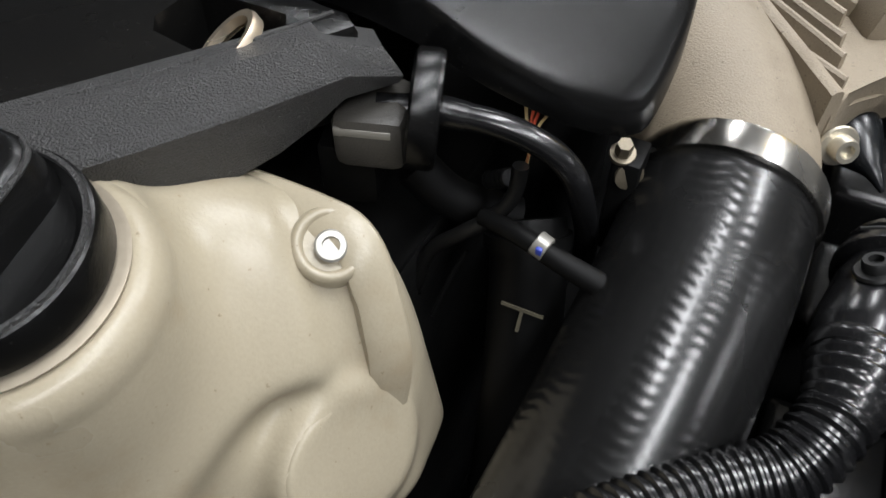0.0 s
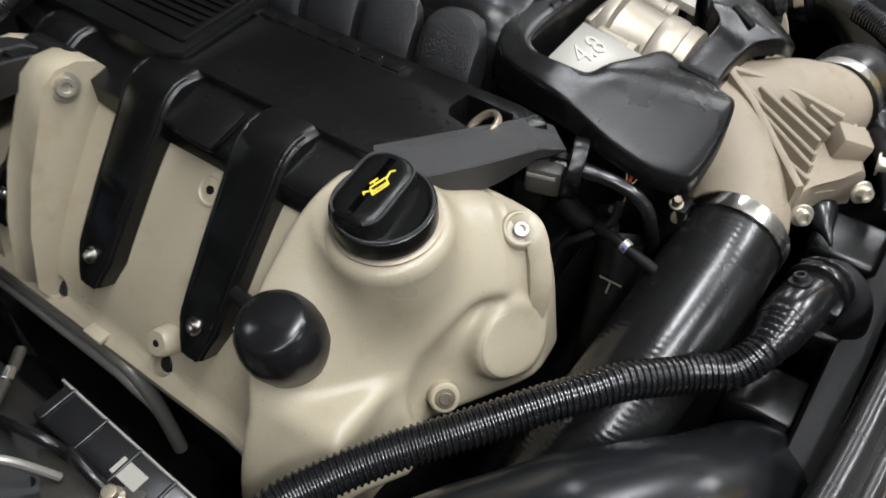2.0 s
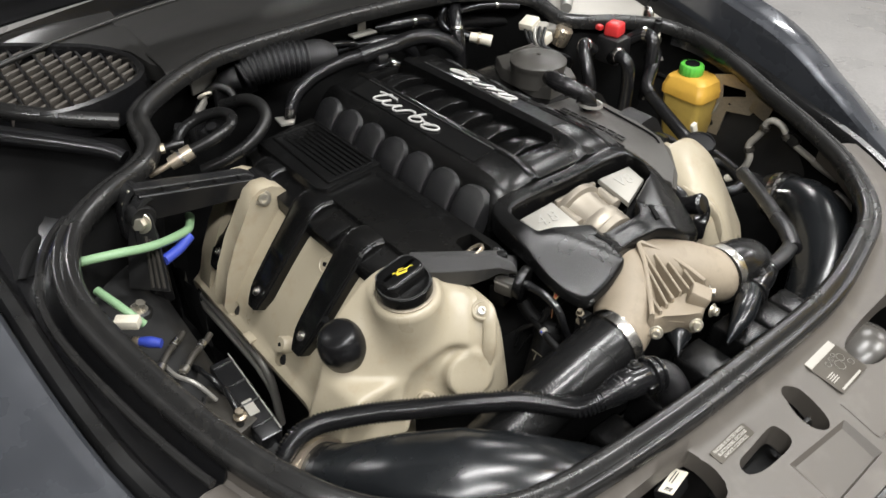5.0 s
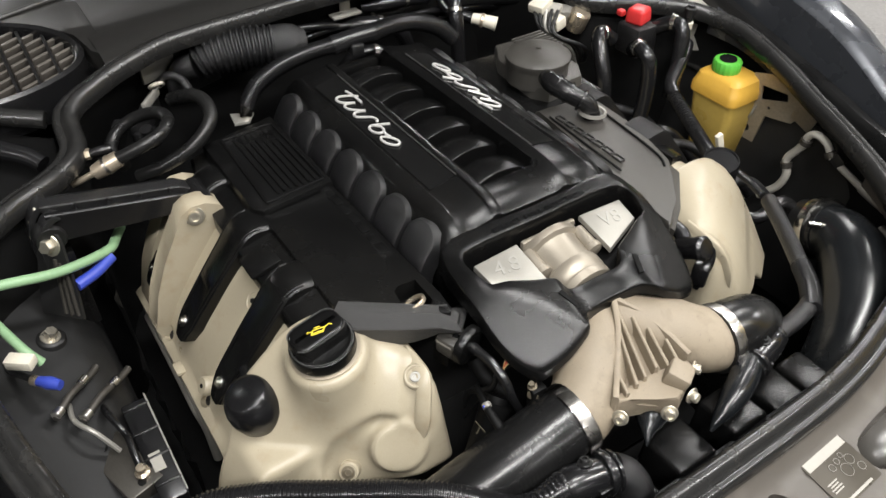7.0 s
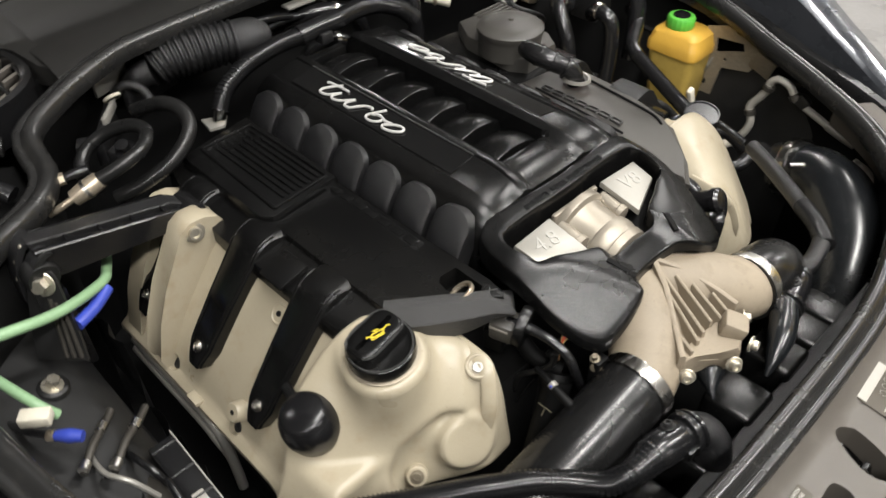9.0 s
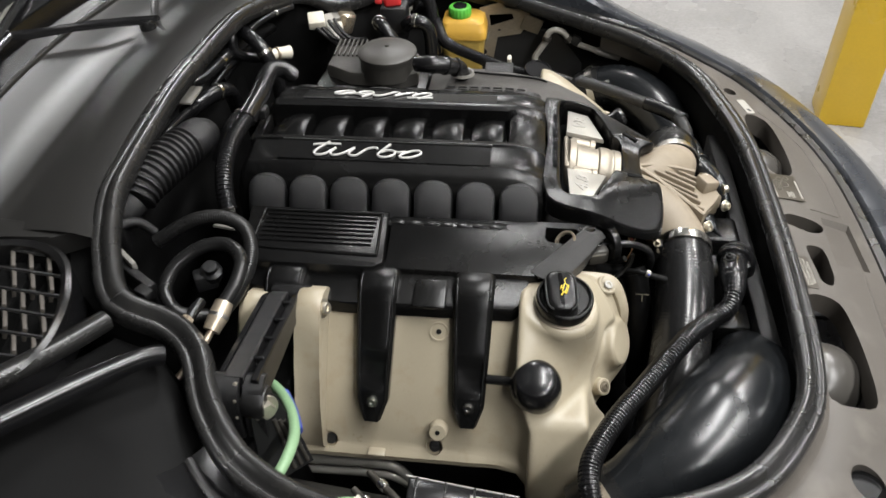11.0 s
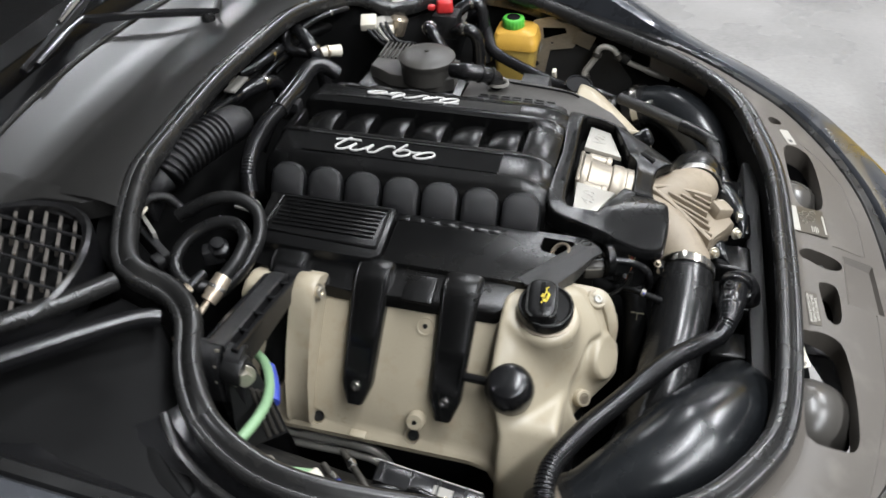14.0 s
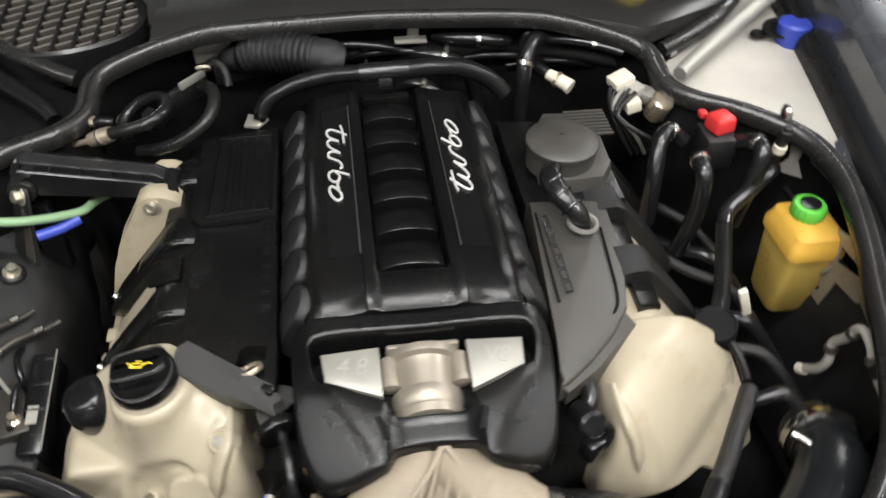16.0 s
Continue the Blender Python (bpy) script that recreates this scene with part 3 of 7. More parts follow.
part("striker_plate", box((0.368, -0.022, 0.752), (0.014, 0.022, 0.003), 0.001, Matrix.Rotation(0.2, 4, "Y")), STEEL, lock, "bright plate")


def label_on(name, pos, w, h, u, material, lab, rows, ink, cat="label"):
    ob = thing(name, pos, lab, cat)
    m = surf(u, pos, (0.17, 0, 1))
    bm = prism(rounded(w, h, 0.003), 0.0006, 0.0, 0)
    bmesh.ops.transform(bm, matrix=m, verts=bm.verts)
    part("foil", bm, material, ob)
    for x, y, a, b in rows:
        bm = box((x, y, 0.0009), (a, b, 0.0004), 0)
        bmesh.ops.transform(bm, matrix=m, verts=bm.verts)
        part("print_bar", bm, ink, ob)
    return ob, m


ob, m = label_on("knock_label", (0.3445, -0.1015, seat(0.3445, -0.10) + 0.0005), 0.066, 0.017, (-0.03, 1, 0), LABELD, "faded brown label with three lines of pale capitals", [], LABELB)
for k, t in enumerate(("ENGINE IS FITTED WITH", "ELECTRONIC OCTANE", "KNOCK CONTROL")):
    words(t, 0.0052, m @ Matrix.Translation((0, 0.0051 - 0.0051 * k, 0.0008)), LABELW, ob, "lettering", 0, 0.0001, 1.0, 0.00012)
ob, m = label_on("belt_label", (0.354, 0.102, seat(0.354, 0.102) + 0.0012), 0.066, 0.056, (-0.06, 1, 0), LABELD, "brown belt routing label with pale circles and small print", [(-0.004, -0.0245, 0.046, 0.0028), (-0.020, -0.0125, 0.014, 0.0014), (-0.020, -0.0095, 0.016, 0.0014), (-0.020, -0.0065, 0.012, 0.0014), (-0.020, -0.0035, 0.015, 0.0014), (0.0, 0.0205, 0.062, 0.010)], LABELW)
for x, y, r in ((0.006, -0.004, 0.007), (0.018, 0.002, 0.0055), (0.004, 0.008, 0.0035), (0.023, -0.010, 0.0045), (-0.006, 0.006, 0.004), (0.013, 0.010, 0.003)):
    bm = lathe([(r, 0.0), (r, 0.0005), (r - 0.0005, 0.0005), (r - 0.0005, 0.0)], m @ Vector((x, y, 0.0007)), (0.17, 0, 1), 20, caps=False)
    part("print_ring", bm, LABELM, ob)
label_on("small_label", (0.339, 0.347, seat(0.339, 0.347) + 0.0005), 0.045, 0.016, (-0.35, 1, 0), LABELW, "small white paper label on the grey panel", [(-0.012, 0.0, 0.008, 0.006)], LABELB)
code = thing("barcode_label", (0.326, -0.178, 0.757), "white bar code label on a ledge in the lamp opening", "label")
CM = Matrix.Translation((0.3275, -0.178, 0.7565)) @ Matrix.Rotation(0.18, 4, "Z") @ Matrix.Rotation(-0.35, 4, "Y")
part("ledge", box((0, 0, -0.012), (0.019, 0.042, 0.022), 0.002, CM), DARK, code)
part("paper", box((0, 0, 0.0004), (0.017, 0.038, 0.0008), 0, CM), WHITEPL, code)
for k in range(9):
    part("print_bar", box((0.003, -0.015 + 0.0021 * k, 0.001), (0.008, 0.0008 + 0.0005 * (k % 3), 0.0004), 0, CM), LABELB, code)
for k in range(2):
    part("print_bar", box((-0.0045 + 0.003 * k, 0.005, 0.001), (0.0012, 0.018, 0.0004), 0, CM), LABELB, code)

# black channel and covers along the wings behind the grey panel
side_n = [i for i in range(len(LOOP)) if LOOP[i][0] <= 0.075 and LOOP[i][1] < -0.39 and LOOP[i][0] > -0.489]
side_f = [i for i in range(len(LOOP)) if LOOP[i][0] <= 0.075 and LOOP[i][1] > 0.45 and LOOP[i][0] > -0.29]
chan = thing("wing_channel", (-0.2, -0.63, 0.8), "satin black channel between the seal and the near wing", "panel")
ln = sorted([i for i in side_n if LOOP[i][1] < -0.53], key=lambda i: LOOP[i][0])
CPROF = [(0.0, -0.012), (0.15, -0.03), (0.4, -0.036), (0.7, -0.03), (0.9, -0.012), (1.0, -0.004)]
part("channel", deck_solid(ln, CPROF, rim), SMOOTH, chan)
part("inner_lip", tube([LOOP[i] + OUT[i] * 0.036 + np.array([0, 0, -0.02]) for i in ln], 0.005, 8, 60), SEAL, chan, "thin black lip")
chan2 = thing("wing_channel", (-0.2, 0.65, 0.8), "dark painted channel between the seal and the far wing", "panel")
lf = sorted([i for i in side_f if LOOP[i][1] > 0.56], key=lambda i: LOOP[i][0])
part("channel", deck_solid(lf, CPROF, rim), PAINT, chan2)

# ---- scuttle behind the bay ----
scut = thing("scuttle_panel", (-0.75, 0, 0.95), "smooth black plastic scuttle panel below the windscreen", "panel")
bow = lambda y: 0.085 * (y / 0.5) ** 2
drop = lambda y: 0.02 * (abs(y) / 0.6) ** 2
rows = []


def tray_front(y):
    """Front edge of the panel: along the cowl, then back beside the branch of the seal."""
    return -0.588 + 0.055 * (min(abs(y), 0.40) / 0.35) ** 2.4 - 0.58 * max(0, abs(y) - 0.41)


for f, z in ((0.0, 0.955), (0.004, 0.974), (0.02, 0.981), (0.10, 0.9855), (0.2, 0.988), (0.3, 0.9885), (0.4, 0.9875), (0.5, 0.986), (0.6, 0.9855), (0.7, 0.987), (0.8, 0.991), (0.93, 0.999), (1.0, 1.002)):
    rows.append([(tray_front(y) * (1 - f) + (-0.788 + bow(y)) * f, y, z - drop(y)) for y in np.linspace(-0.33, 0.60, 48)])
part("tray", loft(rows, False), TRAY, scut)
part("rear_lip", tube([(-0.792 + bow(y), y, 1.003 - drop(y)) for y in np.linspace(-0.6, 0.66, 11)], 0.0045, 10, 60), TRAY, scut, "raised rear lip of the panel")
part("mould_line", tube([(-0.79, 0.42, 0.997), (-0.74, 0.35, 0.992), (-0.715, 0.285, 0.988), (-0.685, 0.215, 0.986), (-0.645, 0.165, 0.985), (-0.615, 0.17, 0.983)], [0.004, 0.007, 0.008, 0.006, 0.004, 0.002], 10, 50, flat=0.5), TRAY, scut, "moulded step running to the wiper pivot")
part("wiper_well", loft([[(x + bow(y), y, z - drop(y)) for y in np.linspace(-0.7, 0.7, 24)] for x, z in ((-0.797, 0.998), (-0.80, 0.975), (-0.83, 0.965), (-0.865, 0.985), (-0.875, 1.015))], False), SMOOTH, scut, "dark trough below the glass")
screen = thing("windscreen", (-1.1, 0, 1.1), "dark windscreen glass rising behind the scuttle", "windscreen")
part("glass", loft([[(x + bow(y), y, z) for y in np.linspace(-0.75, 0.75, 20)] for x, z in ((-0.872, 1.012), (-1.1, 1.12), (-1.4, 1.27))], False), GLASS, screen)
part("frit", loft([[(x + bow(y), y, z + 0.0035) for y in np.linspace(-0.75, 0.75, 20)] for x, z in ((-0.872, 1.012), (-0.91, 1.031))], False), SMOOTH, screen, "black edge band")
wiper = thing("wiper_arm", (-0.666, 0.145, 0.985), "black windscreen wiper arm on its pivot", "wiper")
part("pivot", lathe([(0.013, -0.012), (0.0125, 0.008), (0.010, 0.014), (0.0, 0.015)], (-0.682, 0.177, 0.985), (0, 0, 1), 24), RUBBER, wiper)
AR = [(-0.67, 0.181, 0.998, 0.011), (-0.71, 0.158, 1.004, 0.012), (-0.76, 0.118, 1.014, 0.013), (-0.80, 0.070, 1.024, 0.015), (-0.835, 0.045, 1.03, 0.011)]
rings = []
for x, y, z, w in AR:
    rings.append([(x + a * 0.5, y + a * 0.87, z + b) for a, b in ((-w, -0.004), (-w, 0.002), (-w + 0.003, 0.005), (w - 0.003, 0.005), (w, 0.002), (w, -0.004))])
part("arm", loft(rings, True), SMOOTH, wiper)
part("spring_arm", tube([(-0.832, 0.05, 1.03), (-0.825, 0.0, 1.032), (-0.81, -0.06, 1.032), (-0.80, -0.11, 1.03)], 0.007, 10, 24, flat=0.6), SMOOTH, wiper)
part("blade", tube([(-0.81, -0.13, 1.028), (-0.83, -0.02, 1.034), (-0.87, 0.15, 1.04), (-0.915, 0.33, 1.045)], [0.006, 0.010, 0.010, 0.006], 8, 30), SMOOTH, wiper)
part("blade_link", tube([(-0.835, 0.0, 1.045), (-0.865, 0.12, 1.05), (-0.90, 0.27, 1.054)], [0.004, 0.007, 0.004], 8, 24), STEEL, wiper, "bright worn wiper link")
washer = thing("washer_filler", (-0.618, 0.412, 0.95), "yellow washer cap in an oval black well", "cap")
part("well_rim", lathe([(0.052, 0.0), (0.055, 0.004), (0.058, 0.002), (0.06, -0.02)], (-0.625, 0.415, 0.977), (0.1, 0, 1), 36, caps=False), SMOOTH, washer)
# Flush dark disc paints the shade of the sunken well.
part("well_floor", lathe([(0.0, 0.0), (0.054, 0.0)], (-0.625, 0.415, 0.976), (0.1, 0, 1), 36), DARK, washer)
part("cap", lathe([(0.026, 0), (0.027, 0.003), (0.0265, 0.010), (0.022, 0.013), (0.0, 0.014)], (-0.622, 0.413, 0.9765), (0.1, 0, 1), 30), YELLOW, washer, "yellow ribbed cap")
part("cap_bar", box((-0.622, 0.413, 0.9915), (0.036, 0.008, 0.008), 0.002), YELLOW, washer)

# near rear corner: air intake grille and black cover
grille = thing("intake_grille", (-0.62, -0.45, 0.93), "black plastic air intake grille with slanted vanes", "grille")
GO = [(-0.78, -0.53), (-0.735, -0.45), (-0.69, -0.385), (-0.64, -0.350), (-0.59, -0.345), (-0.55, -0.372), (-0.522, -0.44), (-0.522, -0.51), (-0.56, -0.557), (-0.63, -0.605), (-0.74, -0.65), (-0.80, -0.62)]
gz = lambda x, y: 0.978 - 0.10 * (x + 0.6)
gc = spline([(x, y, 0) for x, y in GO], 72, True)
cen = gc.mean(0)


def gring(f, dz):
    return [(cen[0] + (x - cen[0]) * f, cen[1] + (y - cen[1]) * f, gz(x, y) + dz) for x, y, _ in gc]


part("frame", loft([gring(1.0, -0.05), gring(1.0, 0.0), gring(0.97, 0.004), gring(0.93, 0.0), gring(0.92, -0.03)], True, False, False), SMOOTH, grille)
# Dark sheet added behind the vanes as the shade between them.
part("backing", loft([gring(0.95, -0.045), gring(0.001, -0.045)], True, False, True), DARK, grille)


part("surround", prism([(-0.555, -0.315), (-0.59, -0.338), (-0.64, -0.343), (-0.69, -0.378), (-0.735, -0.443), (-0.775, -0.51), (-0.80, -0.51), (-0.80, -0.315)], lambda x, y: gz(x, y) + 0.001, 0.95, 0.002), TRAY, grille, "smooth panel behind the grille")


def inside(x, y):
    c = False
    for (x1, y1), (x2, y2) in zip(GO, GO[1:] + GO[:1]):
        if (y1 > y) != (y2 > y) and x < (x2 - x1) * (y - y1) / (y2 - y1) + x1:
            c = not c
    return c


for k in range(12):
    y = -0.325 - 0.0285 * k
    span = [x for x in np.arange(-0.80, -0.52, 0.004) if inside(x, y)]
    if len(span) > 6:
        part("bar", tube([(span[0], y, gz(span[0], y) - 0.008), (span[-1], y - 0.004, gz(span[-1], y) - 0.008)], 0.0022, 6, 3), BLACK, grille)
    for j in range(14):
        x = -0.79 + 0.0205 * j + (0.004 if k % 2 else 0)
        if inside(x, y - 0.0155) and inside(x + 0.01, y - 0.0155) and inside(x, y - 0.028):
            part("vane", box((x, y - 0.0155, gz(x, y) - 0.016), (0.0042, 0.0275, 0.018), 0.0006, Matrix.Rotation(radians(30), 4, "Z") @ Matrix.Rotation(radians(22), 4, "Y")), PANEL, grille)


def corner_cover(s, label, material):
    c = thing("corner_cover", (-0.6, s * 0.6, 0.9), label, "panel")
    o = [(-0.494, 0.425), (-0.445, 0.43), (-0.405, 0.465), (-0.372, 0.53), (-0.32, 0.585), (-0.30, 0.62), (-0.31, 0.672), (-0.6, 0.685), (-1.0, 0.69), (-1.0, 0.66), (-0.80, 0.655), (-0.66, 0.62), (-0.57, 0.56), (-0.525, 0.50)]
    oo = [(x, s * y) for x, y in o]
    part("panel", prism(oo[::-1] if s < 0 else oo, lambda x, y: rim(x) - 0.035 - 0.012 * (abs(y) - 0.5), lambda x, y: rim(x) - 0.09, 0.006), material, c)
    sp = ((-0.425, 0.452, 0.925), (-0.45, 0.475, 0.936), (-0.53, 0.575, 0.958), (-0.62, 0.69, 0.98)) if s < 0 else ((-0.435, 0.438, 0.938), (-0.46, 0.468, 0.945), (-0.523, 0.55, 0.962), (-0.60, 0.65, 0.98))
    part("strut", tube([(x, s * y, z) for x, y, z in sp], [0.011, 0.0135, 0.0135, 0.0135], 14), SMOOTH if s < 0 else SILVERD, c, "smooth round ridge" if s < 0 else "grey round strut")
    if s < 0:
        part("ridge", tube([(x, s * y, rim(x) - 0.036) for x, y in ((-0.43, 0.50), (-0.405, 0.55), (-0.36, 0.60), (-0.30, 0.635))], [0.006, 0.011, 0.011, 0.005], 14, flat=0.3), material, c)
    br = [(-0.492, 0.428), (-0.52, 0.485), (-0.56, 0.548), (-0.64, 0.605), (-0.8, 0.645), (-1.0, 0.655)]
    part("branch_seal", tube([(x, s * y, rim(x) - 0.008 if x > -0.7 else 0.995) for x, y in br], 0.012, 12, 60), SEAL, c, "black rubber branch of the seal")
    if s > 0:
        # Raised dark ring paints the shade of a round recess.
        part("recess_ring", lathe([(0.022, -0.002), (0.026, 0.001), (0.024, 0.003), (0.016, 0.002), (0.014, -0.003)], (-0.545, 0.645, rim(-0.545) - 0.0335), (0.2, -0.1, 1), 28), DARK, c, "dark ring for the shade in a round recess")
    part("fixing", lathe([(0.013, 0), (0.012, 0.003), (0.009, 0.003), (0.008, 0.001), (0.0, 0.001)], (-0.545, s * 0.612, 0.935), (0, 0, 1), 20), SMOOTH, c)
    return c


corner_cover(-1, "black plastic cover in the near rear corner of the bay", DEEP)
corner_cover(1, "dusty grey plastic cover in the far rear corner of the bay", DUSTY)
for s in (-1, 1):
    fc = thing("fluid_filler", (-0.545, s * 0.655, 0.93), "blue screw cap on a fluid filler", "cap", "blue filler caps")
    part("cap_body", lathe([(0.022, -0.03), (0.026, 0), (0.0265, 0.012), (0.022, 0.016), (0.0, 0.017)], (-0.535, s * 0.664, 0.945), (0, 0, 1), 28), BLUE, fc)

bonnet = thing("bonnet", (-0.7, 0, 1.05), "open dark bonnet with a black lining, raised over the bay", "bonnet")
HB = []
for f in np.linspace(0, 1, 14):
    w = 0.66 - 0.20 * f ** 3
    x, z = -0.76 + 0.50 * f, 1.06 + 1.08 * f + 0.03 * math.sin(math.pi * f)
    HB.append([(x, y, z + 0.05 * (1 - (y / 0.66) ** 2)) for y in np.linspace(-w, w, 17)])
part("outer_skin", loft([[(x - 0.03, y, z + 0.02) for x, y, z in r] for r in HB], False), PAINT, bonnet)
part("lining", loft(HB, False), BLACK, bonnet, "black felt lining")


# ---- engine block mass below the covers ----
block = thing("engine_block", (-0.15, 0, 0.4), "dark engine block deep between the cylinder banks", "engine")
part("block", prism([(-0.42, -0.36), (0.02, -0.36), (0.05, -0.2), (0.06, 0.2), (0.02, 0.36), (-0.42, 0.36)], lambda x, y: 0.80 - 0.35 * max(0, abs(y) - 0.12), 0.42, 0.01), DARKMETAL, block)

# ---- central intake cover ----
STROKES = [[(0.02, 0.74), (0.10, 0.82), (0.265, 0.86)], [(0.165, 1.0), (0.10, 0.64), (0.05, 0.28), (0.05, 0.07), (0.085, 0.0), (0.15, 0.12), (0.23, 0.58)],
           [(0.23, 0.58), (0.19, 0.20), (0.215, 0.02), (0.29, 0.14), (0.395, 0.62)], [(0.395, 0.62), (0.355, 0.22), (0.375, 0.03), (0.425, 0.06)],
           [(0.425, 0.06), (0.47, 0.34), (0.52, 0.60), (0.585, 0.68), (0.60, 0.56)], [(0.705, 0.98), (0.655, 0.60), (0.61, 0.20), (0.635, 0.02), (0.70, 0.04), (0.755, 0.26), (0.745, 0.48), (0.69, 0.52), (0.635, 0.36)],
           [(0.752, 0.44), (0.80, 0.40), (0.85, 0.46)], [(0.83, 0.30), (0.80, 0.10), (0.84, 0.0), (0.92, 0.10), (0.985, 0.36), (0.965, 0.56), (0.90, 0.52), (0.83, 0.30)]]


def script(m, parent):
    """The slanted word turbo: five letters of joined strokes."""
    for sel in ((0, 1), (2, 3), (4,), (5, 6), (7,)):
        bm = bmesh.new()
        for i in sel:
            tube([m @ Vector(((u - 0.5) * 0.158, (v - 0.45) * 0.026, 0)) for u, v in STROKES[i]], 0.0018, 8, 22, bm=bm)
        part("letter", bm, CHROME, parent, "pale metal script letter")


cover = thing("intake_cover", (-0.23, 0, 0.86), "black plastic intake cover with two lettered strips and ribbed sides", "engine cover")


def cover_ring(x, dip, drop, narrow=0.0):
    half = [(0.0, 0.934 - dip), (0.037, 0.934 - dip), (0.041, 0.935), (0.047, 0.9385), (0.054, 0.9385), (0.056, 0.936), (0.094, 0.929), (0.097, 0.9305), (0.108, 0.928), (0.117, 0.921),
            (0.124, 0.908), (0.127, 0.885), (0.127, 0.86)]
    pts = [(x, -(y - narrow * (y > 0.05)), z - drop) for y, z in half[::-1]] + [(x, y - narrow * (y > 0.05), z - drop) for y, z in half[1:]]
    return pts


xs = [(-0.455, 0.03, 0.03), (-0.45, 0.03, 0.012), (-0.44, 0.03, 0.002), (-0.3, 0.03, 0), (-0.105, 0.03, 0), (-0.088, 0.03, 0), (-0.083, 0.006, 0.0005), (-0.07, 0.0, 0.001), (-0.05, 0, 0.005), (-0.037, 0, 0.011), (-0.032, 0, 0.015), (-0.0315, 0, 0.05)]
part("cover_shell", loft([cover_ring(*k) for k in xs], True, True, True), COVER, cover)
for k in range(7):
    cx = -0.406 + 0.0572 * k
    for s in (-1, 1):
        fine = spline([(0.113, 0.922), (0.122, 0.918), (0.132, 0.908), (0.142, 0.893), (0.149, 0.876), (0.151, 0.855)], 60)
        rings = []
        for u, h in ((-1.05, -0.02), (-1.0, -0.006), (-0.975, 0.0), (-0.90, 0.0016), (-0.7, 0.0027), (-0.45, 0.0034), (-0.15, 0.0038), (0.15, 0.0038), (0.45, 0.0034), (0.7, 0.0027), (0.90, 0.0016), (0.975, 0.0), (1.0, -0.006), (1.05, -0.02)):
            cut = 0.30 * (1 - math.sqrt(max(0, 1 - min(1, abs(u)) ** 2)))
            row = []
            for i in range(12):
                y, z = fine[int(round((cut + (1 - cut) * i / 11) * 59))]
                d = h - (0.008 if i == 0 else 0)
                row.append((cx + 0.0258 * u - 0.002, s * (y + 0.75 * d), z + 0.66 * d))
            rings.append(row)
        part("runner_pad", loft(rings, False), STIPPLE, cover)
for k in range(6):
    cx = -0.4 + 0.0575 * k
    rings = []
    for dx, h in ((-0.027, 0.0), (-0.024, 0.008), (-0.012, 0.0135), (0.004, 0.0165), (0.0190, 0.0162), (0.0205, 0.0152), (0.0212, 0.004), (0.022, -0.004)):
        rings.append([(cx + dx, y, 0.913 + h - 0.008 * (abs(y) / 0.036) ** 2.2) for y in np.linspace(-0.0365, 0.0365, 9)])
    part("centre_pad", loft(rings, False), COVER, cover)
part("recess_end_pad", box((-0.452, 0, 0.905), (0.016, 0.07, 0.03), 0.004), COVER, cover)
for s in (-1, 1):
    y0, y1 = 0.0575, 0.0925
    bm = bmesh.new()
    vs = [bm.verts.new((x, s * y, 0.9372 - (y - 0.056) * 0.19)) for x, y in ((-0.40, y0), (-0.106, y0), (-0.106, y1), (-0.40, y1))]
    bm.faces.new(vs)
    r = bmesh.ops.extrude_face_region(bm, geom=bm.faces[:])
    bmesh.ops.translate(bm, verts=[v for v in r["geom"] if isinstance(v, bmesh.types.BMVert)], vec=(0, 0, -0.003))
    strip = part("badge_strip", bm, STRIP, cover, "glossy black badge strip")
    nrm = (0, s * 0.187, 0.98)
    m = surf((1, 0, 0) if s < 0 else (-1, 0, 0), (-0.278, s * 0.0755, 0.9342), nrm)
    script(m @ Matrix.Translation((0, 0, 0.0012)), strip)
    # Pale tube paints the highlight on the strip's bevelled edge.
    part("strip_edge", tube([(-0.40, s * 0.0565, 0.9382), (-0.105, s * 0.0565, 0.9382)], 0.0009, 8, 4), SHEEN, strip, "thin pale edge")

# ---- throttle cover in front ----
nose = thing("throttle_cover", (0.05, 0, 0.86), "black plastic throttle cover round a bare metal throttle body", "engine cover")


def nz(x, y):
    low = 0.012 * max(0, 1 - (abs(y) / 0.05) ** 4) * min(1, max(0, (x - 0.066) / 0.02))
    crease = 0.116 - 0.55 * max(0, x - 0.02)
    over = max(0.0, abs(y) - crease + 0.006)
    return 0.9175 - 0.14 * max(0, x + 0.03) - 0.15 * max(0, x - 0.05) - 0.55 * (over * over / 0.024 if over < 0.012 else over - 0.006) - low


OUTER = [(-0.029, -0.127), (-0.029, 0.0), (-0.029, 0.127), (0.06, 0.134), (0.105, 0.127), (0.128, 0.112), (0.135, 0.082), (0.131, 0.054), (0.112, 0.038), (0.108, 0.0), (0.112, -0.036), (0.130, -0.05),
         (0.135, -0.08), (0.131, -0.112), (0.105, -0.128), (0.06, -0.135)]
LIP = [(-0.008, -0.112), (-0.01, 0.0), (-0.008, 0.112), (0.036, 0.112), (0.047, 0.09), (0.056, 0.07), (0.063, 0.052), (0.068, 0.044), (0.080, 0.036), (0.080, 0.0), (0.080, -0.036), (0.068, -0.044),
       (0.063, -0.052), (0.056, -0.07), (0.047, -0.09), (0.036, -0.112)]


